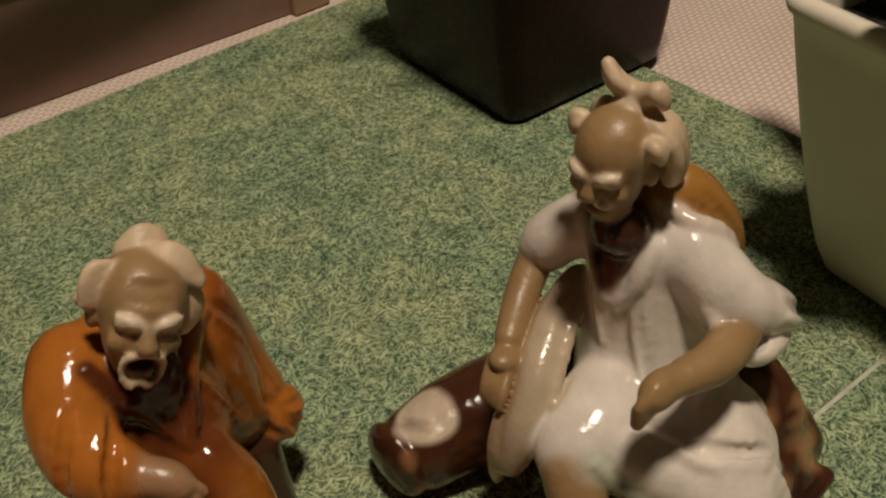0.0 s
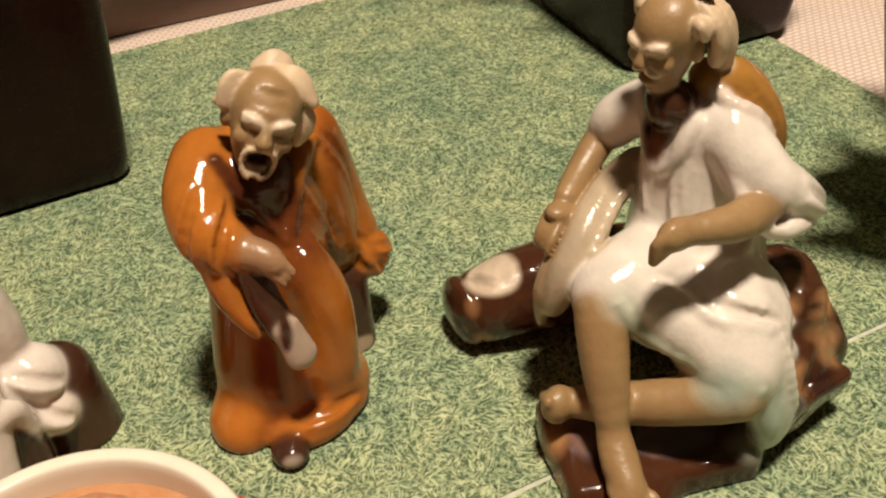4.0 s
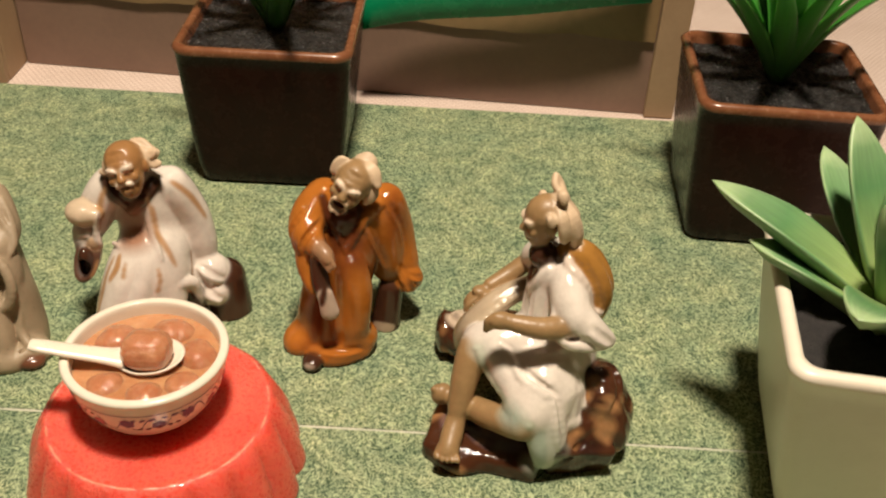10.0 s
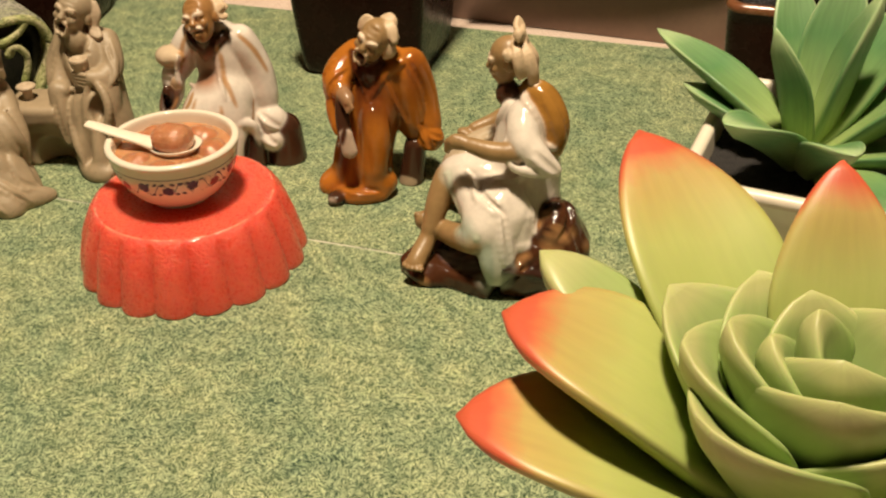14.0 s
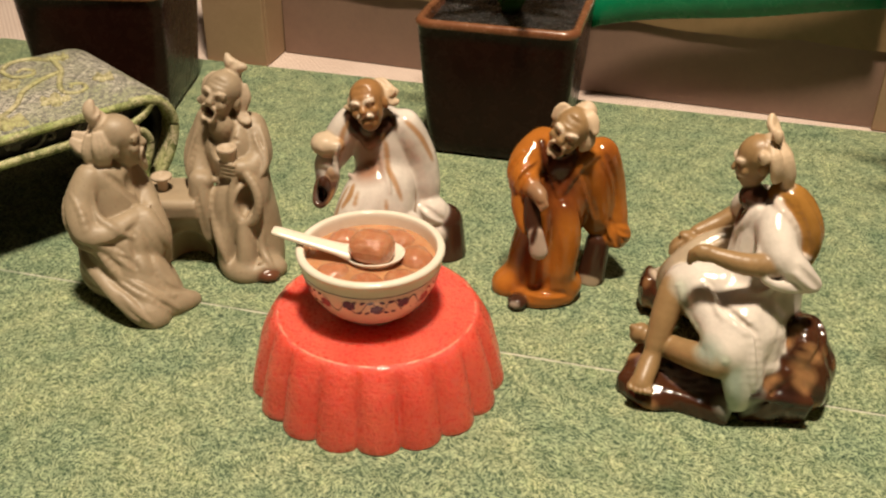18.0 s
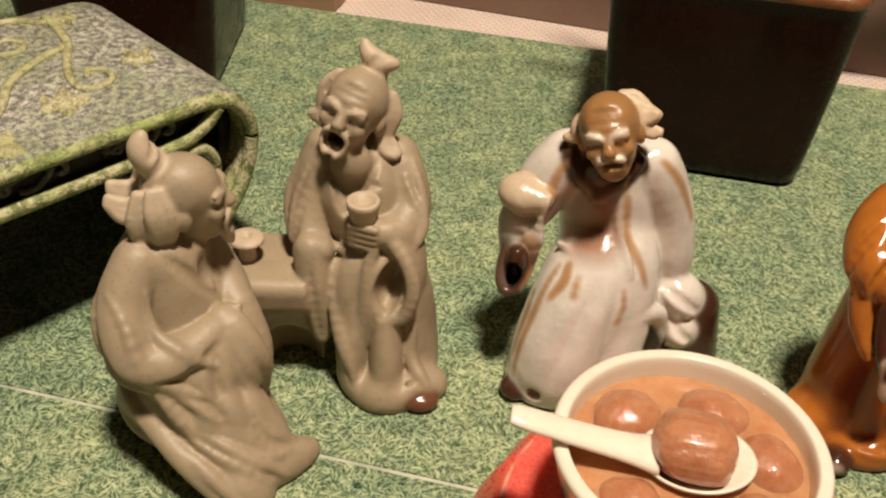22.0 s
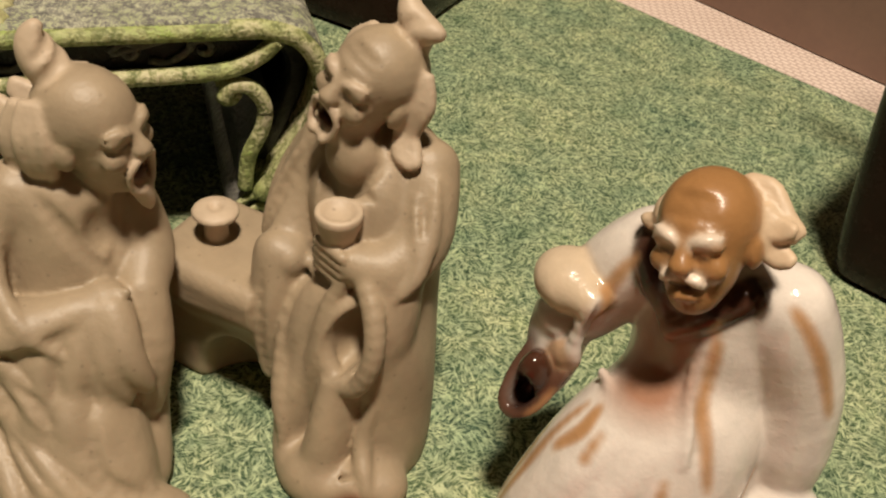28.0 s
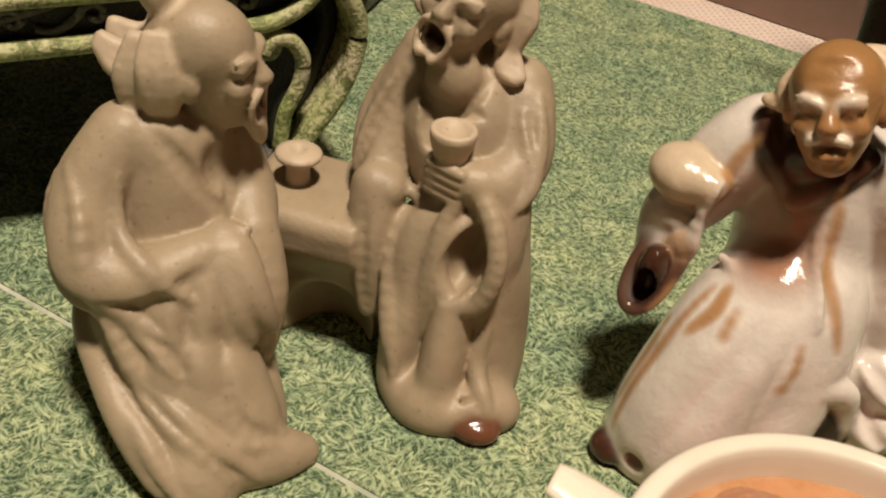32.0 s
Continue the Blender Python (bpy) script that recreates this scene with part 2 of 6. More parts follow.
        return self.tube([tuple(q) for q in on], rs, col, k, n=len(on), cut=cut)

    def pleat(self, c, r, turn, wave, amp, fan=60.0, seed=0.0):
        """Soft cloth pleats: rounded ridges and narrow valleys spreading from a point fan mm above."""
        c, r = np.array(c, np.float32), np.array(r, np.float32)
        sl, g = self._grid(c - r.max(), c + r.max(), 0)
        if sl is None:
            return self
        q = (g - c) @ np.array(Euler([radians(a) for a in turn]).to_matrix(), np.float32)
        w = np.clip(1.3 * (1 - ((q / r) ** 2).sum(-1)), 0, 1)
        ph = np.arctan2(q[..., 0], np.maximum(fan - q[..., 2], 1.0)) * fan / wave * math.pi + seed
        ph = ph + 0.35 * np.sin(q[..., 2] / (2.2 * wave) + seed)
        self.f[sl] += (amp * w * (0.6 - np.abs(np.sin(ph)))).astype(np.float32)
        return self

    def rough(self, c, r, size, amp, seed=0):
        """Craggy relief of that size inside an ellipsoid."""
        c, r = np.array(c, np.float32), np.array(r, np.float32)
        sl, g = self._grid(c - r, c + r, 0)
        if sl is None:
            return self
        w = np.clip(1.8 * (1 - (((g - c) / r) ** 2).sum(-1)), 0, 1)
        rr, v = random.Random(seed), 0
        for o in range(3):
            for _ in range(3):
                a = np.array([rr.gauss(0, 1) for _ in range(3)], np.float32)
                a *= 2.0 ** o / size * math.pi / np.linalg.norm(a)
                v = v + np.abs(np.sin(g @ a + rr.uniform(0, 6) + 0.6 * np.sin(g[..., o] / size + o))) / 1.7 ** o
        self.f[sl] += (amp * w * (v / 3.2 - 0.9)).astype(np.float32)
        return self

    def paint(self, c, r, col, turn=(0, 0, 0), soft=0.4, only=None):
        """A glaze patch: colours what lies inside an ellipsoid."""
        r = (r, r, r) if np.isscalar(r) else r
        d, _, _ = self._ell(c, r, turn)
        self.coats.append((d, col, soft, only))
        return self

    def stroke(self, pts, rad, col, soft=0.3):
        rad = [rad] * len(pts) if np.isscalar(rad) else rad
        pr = spline([(*p, r) for p, r in zip(pts, rad)], len(pts) * 6)
        pr = [np.append(self.snap(p[:3])[0], p[3]) for p in pr]
        for p, q in zip(pr, pr[1:]):
            d, _, _ = self._seg(p[:3], q[:3], float(p[3]), float(q[3]), None)
            self.coats.append((d, col, soft, None))
        return self

    def skin(self, name, material, floor=0.0):
        """The skin as a mesh, cut flat at the floor."""
        h, f = self.h, self.f
        zs = (self.lo[2] + h * np.arange(self.n[2])).astype(np.float32)
        f = np.maximum(f, floor - zs[None, None, :])
        s = f < 0
        c = [(i, j, k) for i in (0, 1) for j in (0, 1) for k in (0, 1)]
        m = [n - 1 for n in f.shape]
        at = lambda a, o: a[o[0]:o[0] + m[0], o[1]:o[1] + m[1], o[2]:o[2] + m[2]]
        cnt = sum(at(s, o).astype(np.int8) for o in c)
        cell = np.argwhere((cnt > 0) & (cnt < 8))
        ids = np.full(m, -1, np.int64)
        ids[tuple(cell.T)] = np.arange(len(cell))
        vals = np.stack([f[tuple((cell + o).T)] for o in c], 1)
        acc, num = np.zeros((len(cell), 3)), np.zeros(len(cell))
        for x in range(8):
            for y in range(x + 1, 8):
                if sum(abs(p - q) for p, q in zip(c[x], c[y])) != 1:
                    continue
                cross = (vals[:, x] < 0) != (vals[:, y] < 0)
                t = vals[:, x] / np.where(cross, vals[:, x] - vals[:, y], 1)
                acc += np.where(cross[:, None], np.array(c[x]) + t[:, None] * (np.array(c[y]) - c[x]), 0)
                num += cross
        co = self.lo + h * (cell + acc / num[:, None])
        faces = []
        for ax in range(3):
            u, w = [(1, 2), (2, 0), (0, 1)][ax]
            o = [0, 0, 0]
            o[ax] = 1
            lo = s[:-1, :, :] if ax == 0 else s[:, :-1, :] if ax == 1 else s[:, :, :-1]
            hi = s[1:, :, :] if ax == 0 else s[:, 1:, :] if ax == 1 else s[:, :, 1:]
            e = np.argwhere(lo != hi)
            ok = (e[:, u] > 0) & (e[:, w] > 0) & (e[:, u] < m[u]) & (e[:, w] < m[w])
            e = e[ok]
            out = lo[tuple(e.T)]
            du, dw = np.eye(3, dtype=int)[u], np.eye(3, dtype=int)[w]
            q = np.stack([ids[tuple((e - du - dw).T)], ids[tuple((e - dw).T)], ids[tuple(e.T)], ids[tuple((e - du).T)]], 1)
            faces.append(np.where(out[:, None], q, q[:, ::-1]))
        quads = np.concatenate(faces)
        best, tint = np.full(len(co), 1e9, np.float32), np.zeros((len(co), 4), np.float32)
        wsum = np.zeros(len(co), np.float32)
        g = co.astype(np.float32)
        dist = [np.abs(d(g)) for d, _ in self.forms]
        best = np.min(dist, 0)
        for v, (_, col) in zip(dist, self.forms):
            w = np.exp(-np.minimum((v - best) / 0.22, 30))
            tint += w[:, None] * np.array(col, np.float32)
            wsum += w
        tint /= wsum[:, None]
        owner = np.argmin(dist, 0)
        for d, col, soft, only in self.coats:
            w = np.clip(0.5 - d(g) / (2 * soft), 0, 1)[:, None]
            if only is not None:
                w = w * np.array([k is only for _, k in self.forms])[owner][:, None]
            tint = tint * (1 - w) + w * np.array(col, np.float32)
        me = bpy.data.meshes.new(name)
        me.from_pydata((co * MM).tolist(), [], quads.tolist())
        a = me.attributes.new("glaze", "FLOAT_COLOR", "POINT")
        a.data.foreach_set("color", tint.ravel())
        me.shade_smooth()
        me.materials.append(material)
        return new(name, me)


def glaze_material(name, mottle=0.15, speck=0.0, pool=0.3):
    """Fired clay: colour and gloss from the modelled glaze, with mottling, specks and a fine skin."""
    m, n, l, b = mat_new(name)
    at = n.new("ShaderNodeAttribute")
    at.attribute_name = "glaze"
    v = coords(n, l)
    big, small = noise_tex(n, l, v, 160, 4.0, 0.6), noise_tex(n, l, v, 900, 3.0, 0.6)
    r = ramp(n, [(0.3, (1 - mottle,) * 3), (0.7, (1 + mottle * 0.4,) * 3)])
    l.new(big.outputs["Fac"], r.inputs["Fac"])
    c = mix_rgb(n, l, at.outputs["Color"], r.outputs["Color"], 1.0, "MULTIPLY")
    if speck:
        vo = n.new("ShaderNodeTexVoronoi")
        vo.inputs["Scale"].default_value = 420
        l.new(v, vo.inputs["Vector"])
        rs = ramp(n, [(0.06, (1, 1, 1)), (0.14, (0, 0, 0))])
        l.new(vo.outputs["Distance"], rs.inputs["Fac"])
        sp = n.new("ShaderNodeMath")
        sp.operation = "MULTIPLY"
        sp.inputs[1].default_value = speck
        l.new(rs.outputs["Color"], sp.inputs[0])
        c = mix_rgb(n, l, c, (0.05, 0.03, 0.02), sp.outputs[0])
    l.new(c, b.inputs["Base Color"])
    l.new(at.outputs["Alpha"], b.inputs["Roughness"])
    b.inputs["Specular IOR Level"].default_value = 0.5
    both = n.new("ShaderNodeMath")
    both.operation = "MULTIPLY_ADD"
    both.inputs[1].default_value = 2.5
    l.new(big.outputs["Fac"], both.inputs[0])
    l.new(small.outputs["Fac"], both.inputs[2])
    bump(n, l, b, both.outputs[0], 0.35, 0.00022)
    return m


# ---- structure: table, cloth, mat, back wall, room ----
def grass_material():
    """Printed grass: short pale blades lying every way over dark blue-green, in lighter and darker patches."""
    m, n, l, b = mat_new("grass_print")
    tc = n.new("ShaderNodeTexCoord")
    base = tc.outputs["Object"]
    total = None
    for k, (cell, dens, off) in enumerate(((440, 1200, 0.0), (560, 1550, 3.1), (330, 900, 7.7))):
        mv = n.new("ShaderNodeVectorMath")
        mv.operation = "ADD"
        mv.inputs[1].default_value = (off, off * 0.37, 0)
        l.new(base, mv.inputs[0])
        wob = noise_tex(n, l, mv.outputs[0], 260, 2.0)
        wv = n.new("ShaderNodeVectorMath")
        wv.operation = "MULTIPLY_ADD"
        wv.inputs[1].default_value = (0.0012, 0.0012, 0)
        l.new(wob.outputs["Color"], wv.inputs[0])
        l.new(mv.outputs[0], wv.inputs[2])
        vo = n.new("ShaderNodeTexVoronoi")
        vo.voronoi_dimensions = "2D"
        vo.inputs["Scale"].default_value = cell
        l.new(wv.outputs[0], vo.inputs["Vector"])
        ang = n.new("ShaderNodeSeparateColor")
        l.new(vo.outputs["Color"], ang.inputs[0])
        am = n.new("ShaderNodeMath")
        am.operation = "MULTIPLY"
        am.inputs[1].default_value = 6.283
        l.new(ang.outputs[0], am.inputs[0])
        rot = n.new("ShaderNodeVectorRotate")
        rot.rotation_type = "Z_AXIS"
        l.new(wv.outputs[0], rot.inputs["Vector"])
        l.new(am.outputs[0], rot.inputs["Angle"])
        st = n.new("ShaderNodeMapping")
        st.inputs["Scale"].default_value = (dens * 0.36, dens * 1.75, 1)
        l.new(rot.outputs[0], st.inputs["Vector"])
        no = noise_tex(n, l, st.outputs[0], 1.0, 1.5, 0.5)
        rr = ramp(n, [(0.49, (0, 0, 0)), (0.62, (1, 1, 1))])
        l.new(no.outputs["Fac"], rr.inputs["Fac"])
        if total is None:
            total = rr.outputs["Color"]
        else:
            total = mix_rgb(n, l, total, rr.outputs["Color"], 0.8 if k == 1 else 0.6, "LIGHTEN")
    patch = noise_tex(n, l, base, 34, 4.0, 0.6)
    pr = ramp(n, [(0.36, (0, 0, 0)), (0.62, (1, 1, 1))])
    l.new(patch.outputs["Fac"], pr.inputs["Fac"])
    hue = noise_tex(n, l, base, 300, 2.0)
    dark = mix_rgb(n, l, (0.028, 0.066, 0.040), (0.075, 0.118, 0.050), pr.outputs["Color"])
    pale = mix_rgb(n, l, (0.58, 0.64, 0.36), (0.82, 0.79, 0.45), pr.outputs["Color"])
    pale2 = mix_rgb(n, l, pale, (0.20, 0.31, 0.20), hue.outputs["Fac"])
    col = mix_rgb(n, l, dark, pale2, total)
    pit = noise_tex(n, l, base, 620, 3.0, 0.7)
    rp = ramp(n, [(0.36, (0.48, 0.54, 0.55)), (0.50, (1, 1, 1))])
    l.new(pit.outputs["Fac"], rp.inputs["Fac"])
    col = mix_rgb(n, l, col, rp.outputs["Color"], 1.0, "MULTIPLY")
    tuft = noise_tex(n, l, base, 150, 3.0, 0.65)
    rt = ramp(n, [(0.34, (0.60, 0.68, 0.66)), (0.52, (1, 1, 1)), (0.68, (1.12, 1.10, 1.02))])
    l.new(tuft.outputs["Fac"], rt.inputs["Fac"])
    col = mix_rgb(n, l, col, rt.outputs["Color"], 1.0, "MULTIPLY")
    l.new(col, b.inputs["Base Color"])
    b.inputs["Roughness"].default_value = 0.62
    b.inputs["Specular IOR Level"].default_value = 0.25
    bump(n, l, b, total, 0.25, 0.0002)
    return m


def cloth_material():
    """Pale pink-white cloth with a fine square weave."""
    m, n, l, b = mat_new("pale_woven_cloth")
    v = coords(n, l)
    br = n.new("ShaderNodeTexBrick")
    br.inputs["Scale"].default_value = 1.0
    br.offset = 0.5
    br.inputs["Brick Width"].default_value, br.inputs["Row Height"].default_value = 0.0026, 0.0016
    br.inputs["Mortar Size"].default_value = 0.0003
    br.inputs["Color1"].default_value, br.inputs["Color2"].default_value = (0.78, 0.66, 0.58, 1), (0.74, 0.62, 0.54, 1)
    br.inputs["Mortar"].default_value = (0.55, 0.42, 0.36, 1)
    l.new(v, br.inputs["Vector"])
    big = noise_tex(n, l, v, 30, 4.0)
    r = ramp(n, [(0.3, (0.88, 0.86, 0.84)), (0.7, (1, 1, 1))])
    l.new(big.outputs["Fac"], r.inputs["Fac"])
    l.new(mix_rgb(n, l, br.outputs["Color"], r.outputs["Color"], 1.0, "MULTIPLY"), b.inputs["Base Color"])
    b.inputs["Roughness"].default_value = 0.85
    bump(n, l, b, br.outputs["Fac"], 0.3, -0.0002)
    return m


GRASS, CLOTH = grass_material(), cloth_material()
CARD = surface("brown_cardboard", (0.30, 0.195, 0.11), (0.36, 0.24, 0.14), 60, 0.62, 0.72, 0.15, 0.0002, fine=9)
CARD_IN = surface("peeled_brown_card", (0.19, 0.115, 0.085), (0.235, 0.145, 0.105), 45, 0.55, 0.7, 0.2, 0.0002, fine=10)
CARD_STRIP = surface("taped_brown_card", (0.20, 0.125, 0.06), (0.26, 0.165, 0.08), 45, 0.3, 0.42, 0.1, 0.0002, fine=6)
PLASTER = surface("warm_plaster", (0.50, 0.45, 0.38), (0.56, 0.5, 0.43), 3, 0.8, 0.9)
SEAM_PAPER = surface("pale_paper_edge", (0.12, 0.19, 0.10), (0.74, 0.69, 0.58), 32, 0.8, fine=3)


def sheet(name, x0, x1, y0, y1, z, thick, material, nx=2, ny=2, curl=None):
    """A thin sheet with real thickness."""
    bm = bmesh.new()
    grid = [[None] * (ny + 1) for _ in range(nx + 1)]
    for i in range(nx + 1):
        for j in range(ny + 1):
            x, y = x0 + (x1 - x0) * i / nx, y0 + (y1 - y0) * j / ny
            grid[i][j] = bm.verts.new((x, y, z + (curl(x, y) if curl else 0)))
    for i in range(nx):
        for j in range(ny):
            bm.faces.new((grid[i][j], grid[i + 1][j], grid[i + 1][j + 1], grid[i][j + 1]))
    g = bmesh.ops.extrude_face_region(bm, geom=bm.faces[:])
    for v in g["geom"]:
        if isinstance(v, bmesh.types.BMVert):
            v.co.z -= thick
    bmesh.ops.recalc_face_normals(bm, faces=bm.faces[:])
    return part(name, bm, material, smooth=False)


room_floor = sheet("floor", -2.2, 2.2, -2.2, 2.2, -0.74, 0.05, surface("dark_floor", (0.12, 0.09, 0.06), (0.16, 0.12, 0.08), 5, 0.5))
tagged(room_floor, "dark floor of the dim room", "floor", kind="structure")
# walls and ceiling stay out of view, added so the lamp light bounces
for name, box in (("wall_north", (-2.25, 2.25, 2.2, 2.3, -0.74, 1.9)), ("wall_south", (-2.25, 2.25, -2.3, -2.2, -0.74, 1.9)),
                  ("wall_east", (2.2, 2.3, -2.2, 2.2, -0.74, 1.9)), ("wall_west", (-2.3, -2.2, -2.2, 2.2, -0.74, 1.9))):
    tagged(part(name, box_bm(*box), PLASTER, smooth=False), "plain warm plaster wall, unseen, added for bounce light", "wall", kind="structure")
tagged(part("ceiling", box_bm(-2.3, 2.3, -2.3, 2.3, 1.9, 2.0), PLASTER, smooth=False), "plain ceiling, unseen, added for bounce light", "ceiling", kind="structure")

WOOD = surface("table_wood", (0.2, 0.12, 0.06), (0.28, 0.17, 0.09), 12, 0.4, 0.5)
table = thing("table", pose(0, 0, -0.004), "wooden table under the pale cloth", "table")
part("tabletop", box_bm(-0.7, 0.7, -0.55, 0.62, -0.031, -0.0015, 0.003), WOOD, table, smooth=False)
for sx in (-0.64, 0.64):
    for sy in (-0.49, 0.56):
        part("leg", box_bm(sx - 0.025, sx + 0.025, sy - 0.025, sy + 0.025, -0.735, -0.032, 0.003), WOOD, table, smooth=False)
cloth = sheet("tablecloth", -0.72, 0.72, -0.57, 0.64, -0.0022, 0.0025, CLOTH, 24, 24)
tagged(cloth, "pale pinkish white tablecloth with a fine square weave", "tablecloth")

# two printed grass sheets, butted along a pale seam
MAT_R, MAT_B, SEAM_Y = 0.164, 0.168, -0.0215
far_mat = sheet("grass_mat", -0.30, MAT_R, SEAM_Y + 0.00045, MAT_B, 0.0, 0.0018, GRASS, 12, 8)
tagged(far_mat, "flat green mat printed like short mown grass", "mat", "grass mats on the table")
near_mat = sheet("grass_mat", -0.30, MAT_R, -0.232, SEAM_Y - 0.00045, -0.0001, 0.0017, GRASS, 12, 8)
tagged(near_mat, "flat green mat printed like short mown grass", "mat", "grass mats on the table")
seam = part("paper_strip", box_bm(-0.192, MAT_R - 0.010, SEAM_Y - 0.0004, SEAM_Y + 0.0004, -0.0018, -0.0002), SEAM_PAPER, smooth=False)
tagged(seam, "pale worn paper edge along the joint of two grass mats", "paper edge")

# cardboard wall behind the mat: two struts, a peeled panel and a taped upper band
wall = thing("cardboard_wall", pose(0, 0, -0.0018), "brown cardboard screen with peeled panel and struts behind the mat", "cardboard screen")


def panel_bm(x0, y0, x1, y1, z0, z1, t, wave=0.0, n=24):
    bm = bmesh.new()
    d = Vector((x1 - x0, y1 - y0, 0)).normalized()
    nrm = Vector((-d.y, d.x, 0))
    rows = []
    for k in range(n + 1):
        f = k / n
        p = Vector((x0 + (x1 - x0) * f, y0 + (y1 - y0) * f, 0))
        lo = z0 + wave * (math.sin(f * 23) * 0.6 + math.sin(f * 51 + 1) * 0.4)
        rows.append([bm.verts.new(p + Vector((0, 0, lo))), bm.verts.new(p + Vector((0, 0, z1))),
                     bm.verts.new(p + nrm * t + Vector((0, 0, z1))), bm.verts.new(p + nrm * t + Vector((0, 0, lo)))])
    for a, b in zip(rows, rows[1:]):
        for i in range(4):
            bm.faces.new((a[i], b[i], b[(i + 1) % 4], a[(i + 1) % 4]))
    bm.faces.new(rows[0])
    bm.faces.new(rows[-1][::-1])
    bmesh.ops.recalc_face_normals(bm, faces=bm.faces[:])
    return bm


part("panel", panel_bm(-0.156, 0.193, 0.118, 0.1765, 0.0, 0.16, 0.004), CARD_IN, wall, "peeled dull brown card panel", smooth=False)
part("upper_band", panel_bm(-0.156, 0.1912, 0.117, 0.1748, 0.034, 0.16, 0.0014, 0.0012), CARD_STRIP, wall, "shiny taped brown band with a ragged lower edge", smooth=False)
part("strut", box_bm(-0.188, -0.157, 0.1715, 0.1745, 0.0, 0.16, 0.0006), CARD, wall, smooth=False)
part("strut_side", box_bm(-0.1595, -0.1568, 0.175, 0.215, 0.0, 0.16, 0.0005), CARD, wall, smooth=False)
part("strut", box_bm(0.1175, 0.1300, 0.1735, 0.1765, 0.0, 0.16, 0.0006), CARD, wall, smooth=False)
part("strut_side", box_bm(0.1152, 0.1180, 0.1768, 0.20, 0.0, 0.16, 0.0005), CARD, wall, smooth=False)

# a strip of glossy green plastic leaning along the screen
GREEN_FILM = surface("glossy_green_plastic", (0.0, 0.16, 0.065), (0.01, 0.22, 0.09), 40, 0.22, 0.3, 0.15, 0.0004, fine=4)
film_rows = []
for k in range(25):
    f = k / 24
    x = -0.004 + 0.115 * f
    lo = 0.0335 + 0.0185 * f ** 0.85 + 0.0006 * math.sin(9 * f)
    hi = lo + 0.014 + 0.012 * f
    y = 0.1668 + 0.0012 * math.sin(6 * f) - 0.0008 * f
    film_rows.append([(x, y, lo), (x, y - 0.0012, lo + 0.0008), (x, y - 0.0006, (lo + hi) / 2), (x, y, hi), (x, y + 0.0012, hi), (x, y + 0.0014, (lo + hi) / 2), (x, y + 0.001, lo)])
green_strip = part("plastic_strip", rings_mesh(film_rows, True, True, True), GREEN_FILM)
tagged(green_strip, "glossy green plastic strip leaning on the cardboard screen", "plastic strip")


# ---- pots and plants ----
BROWN_GLAZE = surface("brown_glazed_ceramic", (0.014, 0.0045, 0.003), (0.026, 0.008, 0.005), 40, 0.22, 0.32, 0.05, 0.0002, fine=5, coat=0.0, spec=0.16)
BROWN_RIM = surface("worn_brown_rim_glaze", (0.15, 0.05, 0.022), (0.24, 0.10, 0.045), 120, 0.2, 0.3, coat=0.3)
CREAM_GLAZE = surface("cream_white_ceramic", (0.74, 0.69, 0.56), (0.80, 0.75, 0.63), 25, 0.3, 0.4, 0.04, 0.0002, fine=5)
CREAM_RIM = surface("cream_rim_glaze", (0.74, 0.66, 0.54), (0.80, 0.72, 0.60), 60, 0.3, 0.4)
CRUMB = surface("dark_crumbly_soil", (0.012, 0.011, 0.012), (0.035, 0.030, 0.028), 420, 0.7, 0.95, 1.0, 0.0012, fine=2.5)
SOIL = surface("black_glossy_soil", (0.008, 0.008, 0.008), (0.03, 0.028, 0.026), 260, 0.10, 0.4, 1.0, 0.002, fine=2.2)


def pot_profile(base, rim, height, belly, n=12):
    out = []
    for k in range(n + 1):
        f = k / n
        out.append((base + (rim - base) * (f ** 0.75 if belly else f), height * f))
    return out


def build_pot(m, label, body, rim_mat, base, rim, height, wall, corner, soil_drop, group, lip, soil=None):
    pot = thing("flower_pot", m, label, "flower pot", group)
    prof = pot_profile(base, rim, height, True)
    rings = [rsquare(base - 0.004, corner * 0.5, 0.0008), rsquare(base - 0.0012, corner * 0.7, 0.0002)]
    rings += [rsquare(r, corner * (0.75 + 0.25 * z / height), z + 0.0015) for r, z in prof[:-1]]
    rings += [rsquare(rim - 0.0002, corner, height - lip)]
    shell = part("body", rings_mesh(rings, True, True), body, pot)
    rr = [rsquare(rim, corner, height - lip), rsquare(rim + 0.0004, corner, height - lip * 0.5), rsquare(rim - 0.0004, corner, height - 0.0003),
          rsquare(rim - wall * 0.5, corner * 0.9, height), rsquare(rim - wall + 0.0003, corner * 0.8, height - 0.0004), rsquare(rim - wall, corner * 0.75, height - 0.0016),
          rsquare(rim - wall - 0.0012, corner * 0.7, height - soil_drop - 0.006)]
    part("rim", rings_mesh(rr), rim_mat, shell, "worn lighter rim")
    # soil: an uneven bed inside the rim
    n, half = 34, rim - wall - 0.0006
    bm = bmesh.new()
    g = [[bm.verts.new((half * (2 * i / n - 1), half * (2 * j / n - 1), height - soil_drop + 0.0011 * noise.noise(Vector((i * 0.9, j * 0.9, base * 900))) + 0.0009 * noise.noise(Vector((i * 0.31, j * 0.31, 4.2))))) for j in range(n + 1)] for i in range(n + 1)]
    for i in range(n):
        for j in range(n):
            bm.faces.new((g[i][j], g[i + 1][j], g[i + 1][j + 1], g[i][j + 1]))
    part("soil", bm, soil or SOIL, pot, "dark granular soil")
    return pot


